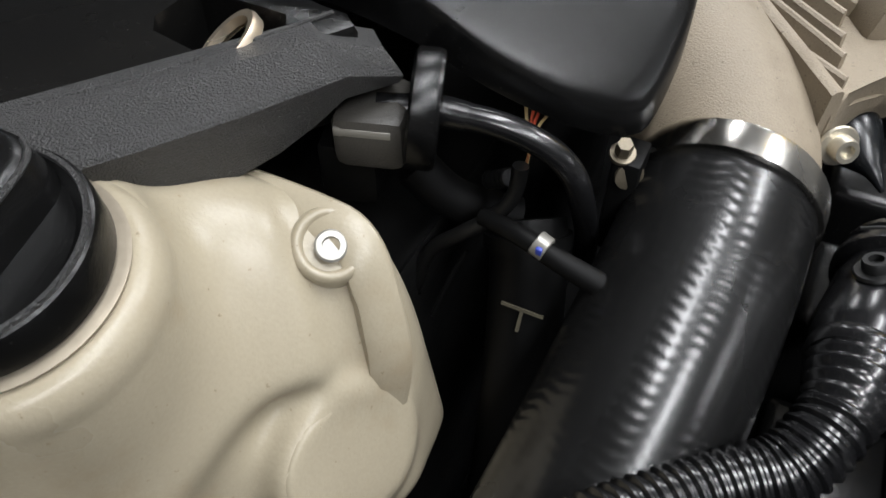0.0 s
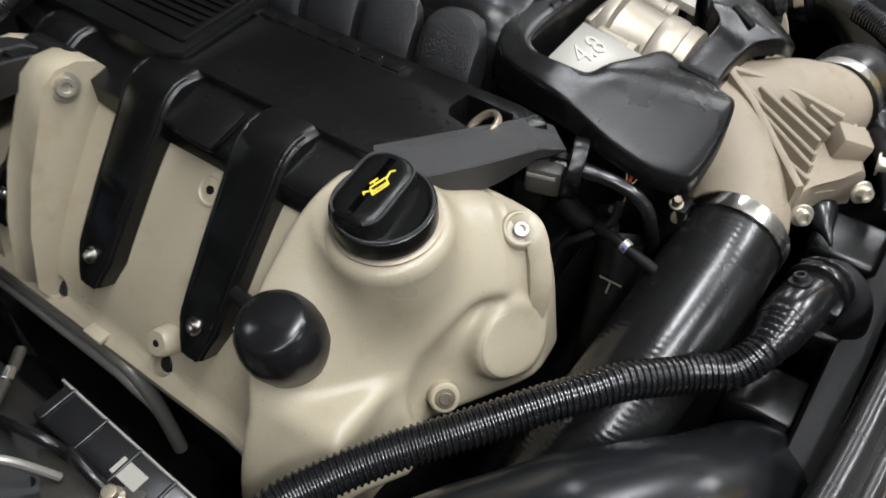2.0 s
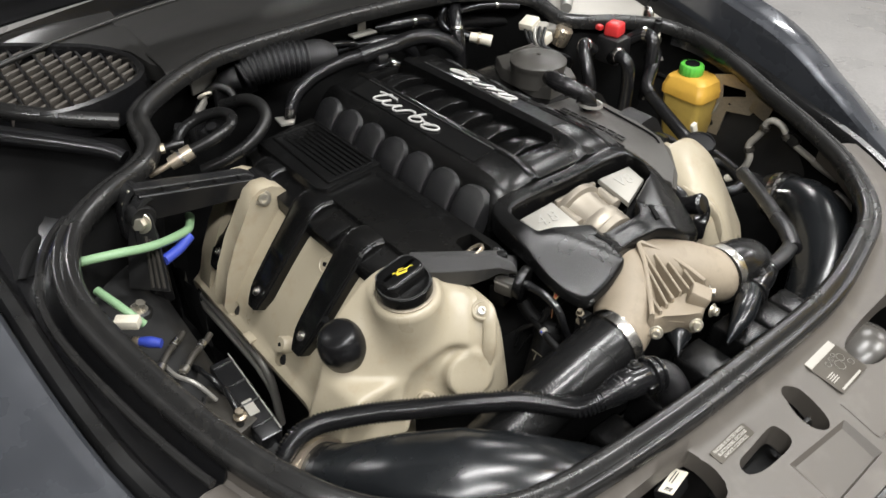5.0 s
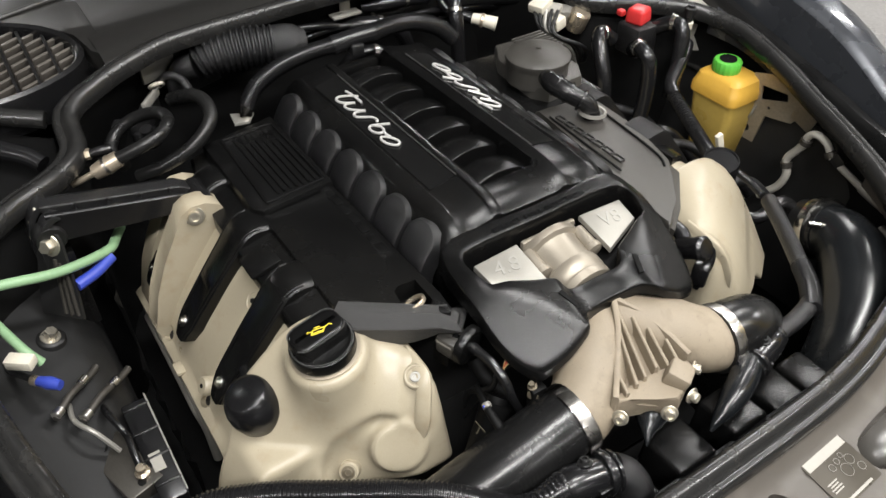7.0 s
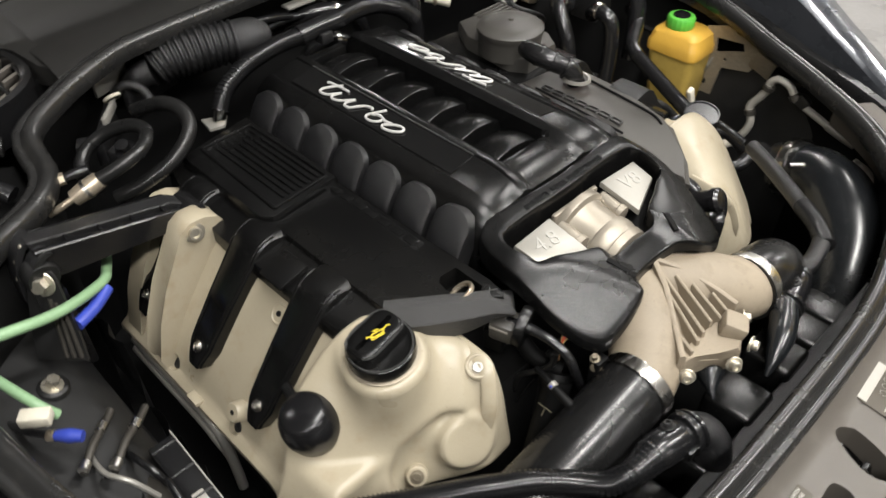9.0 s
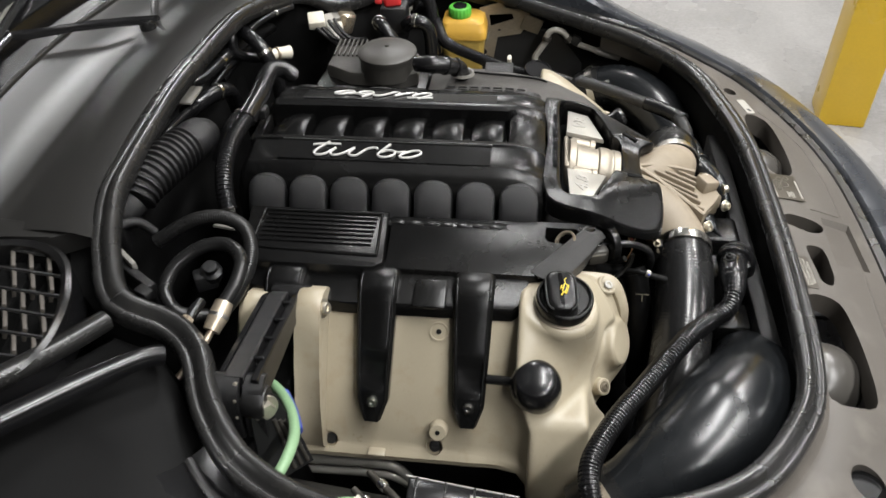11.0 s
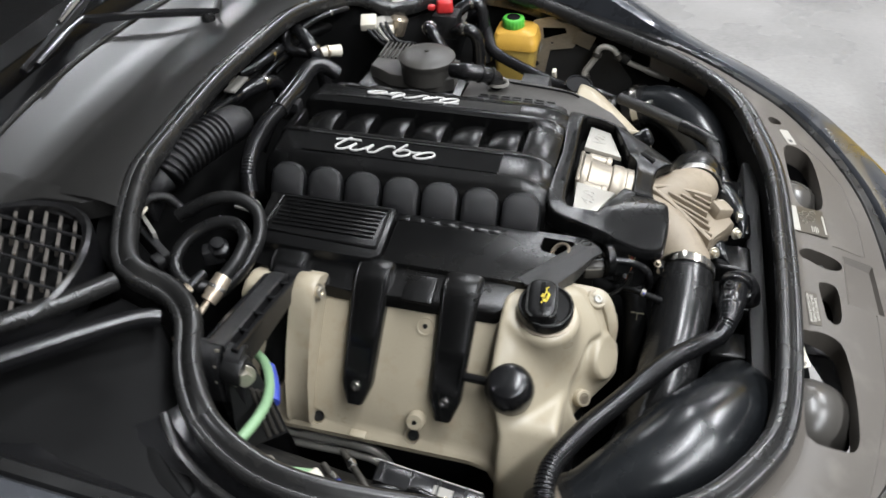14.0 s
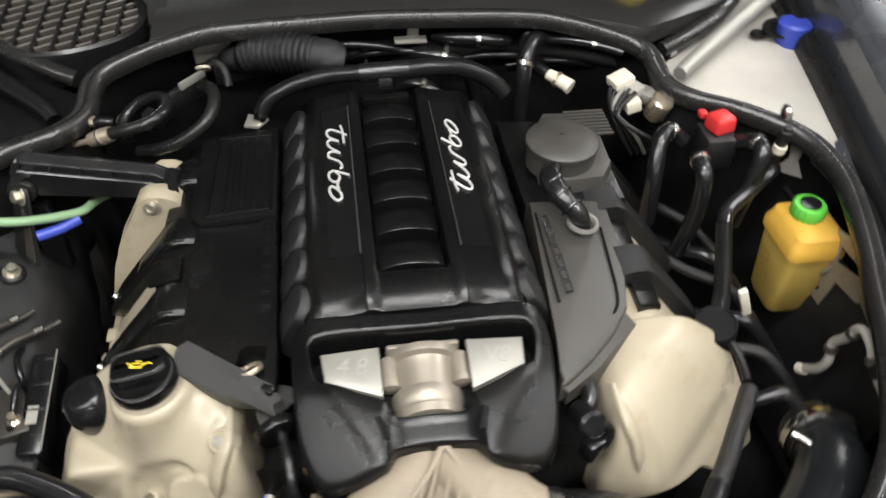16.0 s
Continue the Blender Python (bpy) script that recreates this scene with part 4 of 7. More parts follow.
def corr(a):
    """Rings with matched corners, rounded, each side cut into equal steps."""
    out, k = [], len(a)
    for i in range(k):
        p0, p, q, q1 = (np.array(a[(i + j) % k]) for j in (-1, 0, 1, 2))
        m0, m1 = (q - p0) * 0.36, (q1 - p) * 0.36
        for j in range(6):
            t = j / 6
            out.append(tuple((2 * t ** 3 - 3 * t * t + 1) * p + (t ** 3 - 2 * t * t + t) * m0 + (3 * t * t - 2 * t ** 3) * q + (t ** 3 - t * t) * m1))
    return out


def zr(ring, f):
    return [(x, y, f(x, y)) for x, y in corr(ring)]


def inset(ring, other, f):
    return [((1 - f) * a[0] + f * b[0], (1 - f) * a[1] + f * b[1]) for a, b in zip(ring, other)]


bm = loft([zr(OUTER, lambda x, y: nz(x, y) - 0.026 + 0.012 * min(1, max(0, x / 0.1))), zr(OUTER, lambda x, y: nz(x, y) - 0.004), zr(inset(OUTER, LIP, 0.02), lambda x, y: nz(x, y) - 0.0014), zr(inset(OUTER, LIP, 0.055), lambda x, y: nz(x, y) - 0.0002), zr(inset(OUTER, LIP, 0.12), nz), zr(inset(OUTER, LIP, 0.25), nz), zr(inset(OUTER, LIP, 0.38), nz),
           zr(inset(OUTER, LIP, 0.5), nz), zr(inset(OUTER, LIP, 0.62), nz), zr(inset(OUTER, LIP, 0.76), nz), zr(inset(OUTER, LIP, 0.93), lambda x, y: nz(x, y) - 0.0008), zr(inset(OUTER, LIP, 0.98), lambda x, y: nz(x, y) - 0.002), zr(LIP, lambda x, y: nz(x, y) - 0.0045),
           zr(LIP, lambda x, y: nz(x, y) - 0.05)], True, False, False)
part("nose_shell", bm, COVER, nose)
for sd in (-1, 1):
    # Solid dark bar stands for the shade in the arm's slot.
    part("arm_slot", box((0.094, sd * 0.05, nz(0.094, 0.05) - 0.002), (0.024, 0.006, 0.006), 0.001, Matrix.Rotation(sd * -0.35, 4, "Z") @ Matrix.Rotation(0.35, 4, "Y")), DARK, nose, "dark bar for the shade in a narrow slot")
# Dark sheet puts the shade round the throttle body into colour.
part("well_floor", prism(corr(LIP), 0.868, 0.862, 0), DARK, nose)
for s, txt in ((-1, "4.8"), (1, "V8")):
    quad = [(0.0, s * 0.046), (0.003, s * 0.107), (0.034, s * 0.104), (0.056, s * 0.046)]
    pl = part("silver_plate", prism(quad if s > 0 else quad[::-1], lambda x, y: 0.9005 - 0.2 * x, lambda x, y: 0.893 - 0.2 * x, 0.0018), SILVER, nose, "satin silver trim plate")
    m = surf((0.1, 1, 0), (0.021, s * 0.076, 0.8966), (0.2, 0, 1))
    words(txt, 0.027, m, SILVERD, pl, "engraving", 0.15, 0.0004, 1.0, 0.0, "pressed figures")
words("DIRECT FUEL INJECTION", 0.0098, surf((0, 1, 0), (-0.017, 0.0, 0.9172), (0.1, 0, 1)), SMOOTH, nose, "lettering", 0, 0.0005, 1.25, 0.0002, "raised black lettering")
throttle = part("throttle_body", lathe([(0.03, -0.012), (0.034, -0.008), (0.034, 0.05), (0.03, 0.056)], (0.012, 0.0, 0.864), (1, 0, -0.14), 40), ALU, nose, "bare aluminium throttle body set in the cover")
part("barrel", lathe([(0.038, -0.014), (0.0445, -0.013), (0.0450, -0.007), (0.0445, -0.004), (0.0385, -0.001), (0.037, 0.006), (0.0355, 0.024), (0.035, 0.030), (0.0385, 0.032), (0.039, 0.036), (0.0385, 0.046), (0.037, 0.048), (0.037, 0.052), (0.038, 0.053), (0.037, 0.062), (0.03, 0.064)], (0.012, 0.0, 0.864), (1, 0, -0.14), 48), ALU, throttle)
for s in (-1, 1):
    part("motor_boss", lathe([(0.009, 0), (0.0095, 0.002), (0.0095, 0.026), (0.011, 0.027), (0.011, 0.034), (0.006, 0.036)], (0.008, s * 0.037, 0.886), (1, 0, -0.2), 18), ALU, throttle)
part("flange", box((0.0, 0, 0.874), (0.007, 0.078, 0.05), 0.003), ALU, throttle)

# ---- cylinder head covers (beige) ----
HALF = [(-0.205, 0.838), (-0.225, 0.852), (-0.25, 0.858), (-0.277, 0.855), (-0.298, 0.843), (-0.318, 0.821), (-0.340, 0.793), (-0.360, 0.766), (-0.378, 0.737), (-0.391, 0.711), (-0.3955, 0.7045), (-0.403, 0.702), (-0.404, 0.692)]
FRONT = [(-0.195, 0.838), (-0.215, 0.853), (-0.25, 0.862), (-0.29, 0.862), (-0.325, 0.85), (-0.352, 0.828), (-0.376, 0.798), (-0.395, 0.765), (-0.41, 0.73), (-0.42, 0.695), (-0.424, 0.67), (-0.428, 0.665), (-0.43, 0.64)]


def blend(a, b, f):
    return [(p[0] * (1 - f) + q[0] * f, p[1] * (1 - f) + q[1] * f) for p, q in zip(a, b)]


def head_ring(x, sec, s):
    c = spline(sec, 40)
    return [(x, -s * y, z) if s > 0 else (x, y, z) for y, z in c]


STN = [(-0.412, [(y + 0.004, z - 0.02) for y, z in HALF]), (-0.409, [(y, z - 0.004) for y, z in HALF]), (-0.402, HALF), (-0.2, HALF), (-0.075, HALF)]


NA = (0.03, -0.14, 1)


def front_body(x, y, z, neck=True):
    """Rounded front of the near casting: planes blended, a sunk shelf and a round nub."""
    flat = [side((0.10, 0.02, 1), (0.0, -0.27, 0.868)), side((0, 0.6, 0.8), (0, -0.206, 0.850)), side((0.05, 1, 0.12), (0.03, -0.195, 0.82)), side((0, -0.58, 0.81), (0, -0.337, 0.852)),
            side((0.05, -0.88, 0.47), (0, -0.400, 0.771)), side((0.0, -0.985, 0.17), (0, -0.427, 0.69)), side((0.48, -0.20, 0.85), (0.045, -0.225, 0.8495)), side((0.96, 0.2, 0.1), (0.083, -0.212, 0.79))]
    f = flat[0](x, y, z)
    for g in flat[1:]:
        f = smax(f, g(x, y, z), 0.016)
    face = side((0.70, -0.53, 0.47), (0.085, -0.228, 0.807))(x, y, z)
    f = smax(f, face, 0.03)
    n = np.array([0.70, -0.53, 0.47])
    c = np.array([0.075, -0.272, 0.745])
    d = np.stack([x - c[0], y - c[1], z - c[2]], -1)
    d -= (d @ n)[..., None] * n
    reach = np.sqrt((d ** 2).sum(-1)) - 0.064
    if neck:
        f = smax(f, smin(face + 0.020, -reach, 0.016), 0.010)
    seat = smax(side((0.38, -0.42, 0.82), (0.055, -0.2165, 0.8375))(x, y, z), side((0.70, -0.5, 0.5), (0.082, -0.2205, 0.80))(x, y, z), 0.01)
    f = smax(f, smin(seat, side((0.6, 0.8, 0), (0.046, -0.226, 0.8))(x, y, z), 0.010), 0.006)
    a = np.array([0.88, -0.28, 0.38])
    a /= np.linalg.norm(a)
    q = np.stack([x - 0.079, y + 0.254, z - 0.7715], -1)
    al = q @ a
    rad = np.sqrt(np.maximum((q ** 2).sum(-1) - al ** 2, 0)) - 0.0295 + 0.10 * np.minimum(al, 0)
    if neck:
        f = smin(f, smax(rad, al, 0.006), 0.012)
    na = np.array(NA) / np.linalg.norm(NA)
    w = np.stack([x + 0.004, y + 0.287, z - 0.868], -1)
    ha = w @ na
    cone = np.sqrt(np.maximum((w ** 2).sum(-1) - ha ** 2, 0)) - 0.0425 + 0.12 * np.minimum(ha, 0)
    if neck:
        f = smin(f, smax(cone, ha + 0.002, 0.004), 0.014)
    low = side((0.5, -0.2, -0.84), (0.066, -0.275, 0.72))(x, y, z)
    low = low - 0.025 * np.clip((-0.32 - y) / 0.03, 0, 1)
    f = smax(f, np.where(x > 0.03, low, low - 0.5 * (0.03 - x)), 0.006)
    if neck:
        # the near side goes down as a block below the sloping face
        near = smax(side((0.05, -0.88, 0.47), (0, -0.394, 0.768))(x, y, z), side((0.0, -0.985, 0.17), (0, -0.423, 0.69))(x, y, z), 0.01)
        near = smax(smax(near, x - 0.034, 0.005), smax(z - 0.775, y + 0.30, 0.01), 0.012)
        f = smin(f, smax(near, 0.66 - z, 0.004), 0.006)
    return smax(f, -0.037 - 0.02 * np.clip((z - 0.76) / 0.06, 0, 1) - x, 0.006)


def front_flange(s, dx):
    fl = [(0.016, -0.205, 0.851), (0.045, -0.204, 0.849), (0.061, -0.2045, 0.846), (0.072, -0.209, 0.838), (0.081, -0.2155, 0.821), (0.087, -0.221, 0.80), (0.087, -0.227, 0.778), (0.084, -0.236, 0.752), (0.077, -0.25, 0.728), (0.066, -0.275, 0.722), (0.056, -0.303, 0.73)]
    rr = []
    for p in spline(fl, 56):
        up = np.array([0.38, -0.42, 0.82]) if p[2] > 0.83 else np.array([0.70, -0.5, 0.5])
        inw = np.array([0.02, -0.262, 0.785]) - p
        up /= np.linalg.norm(up)
        inw = inw - up * (inw @ up)
        inw /= np.linalg.norm(inw)
        rr.append([p + inw * e + up * b for e, b in ((0.001, -0.012), (-0.001, -0.004), (0.0, -0.0012), (0.002, 0.0), (0.0125, -0.0005), (0.016, -0.003), (0.017, -0.012))])
    return loft([[(x + dx, -s * y, z) for x, y, z in r] for r in rr], True)


def head_cover(s, label):
    h = thing("head_cover", (-0.12, s * 0.33, 0.7), label, "head cover", "cylinder head covers")
    stn = STN + [(-0.05, blend(HALF, FRONT, 0.08)), (-0.038, blend(HALF, FRONT, 0.35)), (-0.02, blend(HALF, FRONT, 0.25))]
    bm = loft([head_ring(x, sec, s) for x, sec in stn], False)
    bm.faces.new([bm.verts.new(p) for p in head_ring(stn[-1][0], stn[-1][1], s)])
    bm.faces.new([bm.verts.new(p) for p in head_ring(stn[0][0], stn[0][1], s)])
    bmesh.ops.remove_doubles(bm, verts=bm.verts[:], dist=1e-6)
    if s < 0:
        bm = carve(bm, [lathe([(0.0105, -0.011), (0.0115, 0.03)], (x, -0.394, 0.7125), (0, -0.72, 0.7), 22) for x in (-0.286, -0.153)])
    part("casting", bm, BEIGE, h)
    if s > 0:
        part("front_casting", cast(lambda x, y, z: front_body(x - 0.018, -y + 0.004, z + 0.008, False), (-0.06, 0.19, 0.63), (0.12, 0.455, 0.885), 0.003), BEIGE, h, sharp=80)
        bm = front_flange(1, 0.018)
        bmesh.ops.transform(bm, matrix=Matrix.Translation((0.0, 0.004, -0.008)), verts=bm.verts)
        part("front_flange", bm, BEIGE, h)
        return h
    part("front_casting", cast(front_body, (-0.062, -0.45, 0.63), (0.104, -0.186, 0.885), 0.0026), BEIGE, h, sharp=80)
    part("front_flange", front_flange(-1, 0.0), BEIGE, h)
    BX = (0.36, -0.36, 0.86)
    part("bolt_boss", lathe([(0.0150, -0.02), (0.0135, -0.0020), (0.0122, -0.0003), (0.0110, 0.0), (0.0098, -0.0006), (0.0090, -0.0028), (0.0, -0.0028)], (0.055, -0.2165, 0.8415), BX, 32), BEIGE, h, sharp=60)
    bolt(h, (0.055, -0.2165, 0.8393), BX, 0.0056, 0.0030, SILVERD, False)
    part("end_plug_ring", lathe([(0.0285, -0.012), (0.0275, -0.0008), (0.0255, 0.0006), (0.021, 0.0002), (0.0, -0.0004)], (0.0786, -0.2539, 0.7713), (0.88, -0.28, 0.38), 48), BEIGE, h, sharp=60)
    part("lower_boss", lathe([(0.0125, -0.02), (0.0112, 0.0005), (0.0098, 0.002), (0.0075, 0.002), (0.007, -0.001), (0, -0.001)], (0.056, -0.305, 0.744), (0.6, -0.5, 0.6), 24), BEIGE, h)
    bolt(h, (0.0565, -0.3055, 0.7445), (0.6, -0.5, 0.6), 0.0048, 0.003, DULLBOLT)
    for x in (-0.286, -0.153):
        bolt(h, (x, -0.3875, 0.7055), (0, -0.72, 0.7), 0.0045, 0.003, DARKMETAL)
    part("edge_tab", box((-0.225, -0.402, 0.7035), (0.022, 0.012, 0.006), 0.002), BEIGE, h)
    for x, y, z in ((-0.148, 0.386, 0.737),):
        part("stand_off", lathe([(0.0125, -0.02), (0.0115, 0.006), (0.010, 0.008), (0.003, 0.008), (0.0028, 0.003)], (x, s * y, z), (0, s * 0.85, 0.5), 22), BEIGE, h)
    # Dark discs on the surface paint the shade inside two small holes.
    part("mark_hole", lathe([(0.0034, -0.002), (0.0032, 0.0016), (0.0, 0.0016)], (-0.153, s * 0.309, 0.832), (0, s * 0.75, 0.66), 14), DARK, h, "dark spot for the shade in a small hole")
    part("mark_hole", lathe([(0.0030, 0.006), (0.0028, 0.0086), (0.0, 0.0086)], (-0.148, s * 0.386, 0.737), (0, s * 0.85, 0.5), 14), DARK, h, "dark spot for the shade in a small hole")
    part("pressed_ring", lathe([(0.0125, -0.003), (0.012, 0.0012), (0.0105, 0.0012), (0.0095, 0.0002), (0.003, 0.0002), (0.0028, -0.004)], (-0.153, s * 0.309, 0.832), (0, s * 0.75, 0.66), 24), BEIGE, h)
    return h


left = head_cover(-1, "beige painted cast head cover with the oil filler neck")
right = head_cover(1, "beige painted cast head cover on the far bank")
# filler neck and cap
NA = (0.03, -0.14, 1)
part("filler_neck", lathe([(0.0440, -0.03), (0.0442, -0.010), (0.0434, -0.0050), (0.0415, -0.0018), (0.0390, 0.0004), (0.0365, 0.001), (0.033, 0.001)], (-0.004, -0.287, 0.868), NA, 64), BEIGE, left, sharp=80)
part("oil_stain_ring", lathe([(0.0362, 0.0), (0.0368, 0.0016), (0.0352, 0.0022)], (-0.004, -0.287, 0.8695), NA, 48), RUST, left, "brown oily residue round the cap")
# rear bracket ear on the cover, with its bolt
EARP = [(-0.272, 0.835), (-0.277, 0.860), (-0.290, 0.880), (-0.305, 0.888), (-0.322, 0.889), (-0.335, 0.881), (-0.348, 0.856), (-0.370, 0.815), (-0.388, 0.77), (-0.402, 0.715), (-0.395, 0.69), (-0.33, 0.70), (-0.29, 0.78)]
own = loft([[(x, y + e * (0.33 + y) , z - e * 0.6 * (z - 0.8)) for y, z in EARP] for x, e in ((-0.322, 0.06), (-0.318, 0.0), (-0.296, 0.0), (-0.291, 0.05))], True)
part("bracket_ear", own, BEIGE, left)
bolt(left, (-0.2915, -0.32, 0.872), (1, -0.2, 0.25), 0.0078, 0.008)
part("rear_ear", loft([[(x, y * (1 - 0.04 * e) - 0.0125 * e + 0.004, z - 0.014 - 0.5 * e * (z - 0.8)) for y, z in EARP] for x, e in ((-0.394, 0.12), (-0.389, 0.0), (-0.366, 0.0), (-0.361, 0.1))], True), BEIGE, left)

cap = thing("oil_filler_cap", (-0.004, -0.288, 0.872), "black plastic oil filler cap with a yellow oil can sign", "cap")
kn = []
M = axis_matrix((-0.004, -0.288, 0.872), NA)
for r, h in ((0.0325, 0.0), (0.0342, 0.002), (0.0342, 0.0125), (0.0336, 0.0148), (0.032, 0.0158), (0.0302, 0.0152), (0.028, 0.0132), (0.0, 0.0125)):
    kn.append([M @ Vector((r * math.cos(a), r * math.sin(a), h)) for i, a in enumerate(np.linspace(0, 2 * math.pi, 72, endpoint=False))])
part("cap_body", loft(kn, True, True, True), COVER, cap)
gm = surf((-0.10, 0.99, 0), (-0.0095, -0.2882, 0.872), NA)
bm = bmesh.new()
rings = [[gm @ Vector((x, y, h)) for x, y in rounded(0.059 - e, 0.0365 - e * 1.3, 0.013, 6)] for h, e in ((0.010, -0.003), (0.0135, -0.002), (0.016, -0.001), (0.0255, 0.001), (0.0275, 0.0028), (0.0287, 0.006), (0.0290, 0.012))]
grip = part("grip", loft(rings, True, True, True, bm), COVER, cap)
# Pale tubes paint the highlight along the grip's rounded edges.
for side_y in (-0.0176, 0.0176):
    part("pale_edge", tube([gm @ Vector((x, side_y * k, h)) for x, k, h in ((-0.0275, 0.58, 0.0262), (-0.0235, 0.86, 0.0268), (-0.016, 0.985, 0.0270), (0.0, 1.0, 0.0270), (0.016, 0.985, 0.0270), (0.0235, 0.86, 0.0268), (0.0275, 0.58, 0.0262))], 0.0010, 8, 24), SHEEN, cap, "paler edge of the grip, a painted highlight")
# Pale ring paints the highlight on the cap's rounded rim.
part("pale_rim", lathe([(0.0328, 0.0152), (0.0324, 0.0166), (0.0312, 0.0166), (0.0308, 0.0152)], (-0.004, -0.288, 0.872), NA, 48, caps=False), SHEEN, cap, "paler rim of the cap, a painted highlight")
em = surf((0.22, 0.97, 0), (-0.003, -0.2882, 0.872), NA) @ Matrix.Translation((0.001, 0.002, 0.0293)) @ Matrix.Diagonal((0.9, 0.9, 1, 1))
for pts in ([(-0.009, -0.003), (0.005, -0.003), (0.007, 0.003), (-0.006, 0.003), (-0.009, -0.003)], [(-0.006, 0.0), (-0.012, 0.003), (-0.013, 0.001)], [(0.007, 0.002), (0.013, 0.005), (0.016, 0.003)], [(-0.001, 0.003), (-0.001, 0.006)], [(-0.004, 0.006), (0.003, 0.006)], [(-0.008, -0.001), (0.005, -0.001)]):
    bm = bmesh.new()
    for a, b in zip(pts, pts[1:]):
        tube([em @ Vector((*a, 0)), em @ Vector((*b, 0))], 0.0006, 6, 3, smoothed=False, bm=bm)
    part("sign_stroke", bm, YELLOWINK, grip, "stroke of the yellow oil can sign")

# black round cap on the head cover
ball = thing("breather_valve", (-0.036, -0.352, 0.79), "round black rubber breather valve on the head cover", "valve")
part("dome", lathe([(0.010, -0.040), (0.021, -0.035), (0.0285, -0.022), (0.0312, -0.007), (0.0305, 0.003), (0.0282, 0.0115), (0.0250, 0.0178), (0.0228, 0.0205), (0.0212, 0.0216), (0.0150, 0.0236), (0.0075, 0.0248), (0.0, 0.0252)], (-0.0325, -0.364, 0.810), (-0.03, -0.3, 1), 48), SMOOTH, ball, sharp=24)
part("stem", tube([(-0.09, -0.352, 0.80), (-0.055, -0.358, 0.806)], 0.006, 10), RUBBER, ball)

# ---- black coil trim over the near bank ----
trim = thing("coil_cover", (-0.2, -0.2, 0.86), "black plastic coil cover with two straps screwed to the head cover", "engine cover")
tz = lambda x, y: 0.886 + 0.02 * (y + 0.2)
part("rear_panel", prism([(-0.425, -0.155), (-0.235, -0.155), (-0.228, -0.252), (-0.24, -0.262), (-0.41, -0.262)], lambda x, y: 0.893 + 0.03 * (y + 0.2), 0.85, 0.004), COVER, trim)
for k in range(7):
    y = -0.172 - 0.0085 * k
    part("louvre_rib", box((-0.322, y, 0.8945 + 0.03 * (y + 0.2)), (0.148, 0.0035, 0.0009), 0.0004), COVER, trim)
bm = bmesh.new()
for a, b in (((-0.402, -0.164), (-0.243, -0.164)), ((-0.243, -0.164), (-0.238, -0.243)), ((-0.238, -0.243), (-0.402, -0.237)), ((-0.402, -0.237), (-0.402, -0.164))):
    tube([(a[0], a[1], 0.8938 + 0.03 * (a[1] + 0.2)), (b[0], b[1], 0.8938 + 0.03 * (b[1] + 0.2))], 0.0022, 8, 3, smoothed=False, bm=bm)
part("louvre_frame", bm, COVER, trim)
part("front_panel", carve(prism([(-0.232, -0.155), (0.01, -0.153), (0.030, -0.154), (0.037, -0.160), (-0.022, -0.2455), (-0.034, -0.256), (-0.226, -0.256)], tz, 0.85, 0.003),
                         [prism([(-0.027, -0.164), (0.012, -0.165), (0.016, -0.172), (0.004, -0.193), (-0.002, -0.196), (-0.024, -0.192), (-0.029, -0.185)], 0.95, 0.862, 0)]), COVER, trim)
bar = []
for f in np.linspace(0, 1, 9):
    T = np.array([-0.036, -0.258, 0.8860]) * (1 - f) + np.array([0.040, -0.1625, 0.8880]) * f
    O = np.array([-0.012, -0.264, 0.8805]) * (1 - f) + np.array([0.049, -0.1665, 0.8790]) * f + np.array([0.004, 0.001, 0.0]) * (1 - (2 * f - 1) ** 2)
    D = O + np.array([-0.003, 0.002, -0.004 - 0.022 * math.sin(math.pi * min(1, 0.15 + 0.80 * f)) ** 1.4])
    if f > 0.99:
        T, O, D = T + np.array([0.006, 0.004, -0.009]), O + np.array([0.003, 0.010, -0.011]), O + np.array([0.0, 0.012, -0.016])
    bar.append([tuple(T + np.array([-0.010, 0.010, -0.001])), tuple(T), tuple(T * 0.86 + O * 0.14 + np.array([0, 0, 0.0002])), tuple(T * 0.08 + O * 0.92 + np.array([0, 0, 0.0008])), tuple(O), tuple(D), tuple(D + np.array([-0.03, 0.03, -0.004])), tuple(T + np.array([-0.012, 0.014, -0.035]))])
# The paler colour stands in for ceiling light reflected on the bar's top.
part("front_bar", loft(bar, True), SHEEN, trim, sharp=22)
# Paler line along the panel's front edge.
part("pale_edge", tube([(-0.033, -0.2405, 0.8852), (-0.005, -0.207, 0.8861), (0.026, -0.1575, 0.8871)], 0.0009, 8, 20), SHEEN, trim, "paler edge of the panel")
part("skirt", prism([(-0.42, -0.25), (-0.045, -0.25), (-0.05, -0.285), (-0.065, -0.298), (-0.27, -0.30), (-0.335, -0.295), (-0.42, -0.28)], lambda x, y: 0.878 + 0.25 * (y + 0.25), 0.846, 0.004), COVER, trim)
for k in range(7):
    part("raised_bar", box((-0.2215 + 0.0215 * k, -0.1675, 0.8872), (0.0165, 0.0105, 0.0016), 0.0006), COVER, trim)
part("lettering_recess", box((-0.157, -0.1675, 0.8857), (0.160, 0.0155, 0.0022), 0.0006), COVER, trim)
part("pale_ring", lathe([(0.0110, -0.0018), (0.0114, 0.0014), (0.0140, 0.0016), (0.0146, 0.0), (0.0142, -0.0032), (0.0110, -0.0032)], (-0.002, -0.182, 0.881), (-0.5, -0.3, 0.8), 36, caps=False), BRASS, trim, "pale metal lifting ring in its opening")
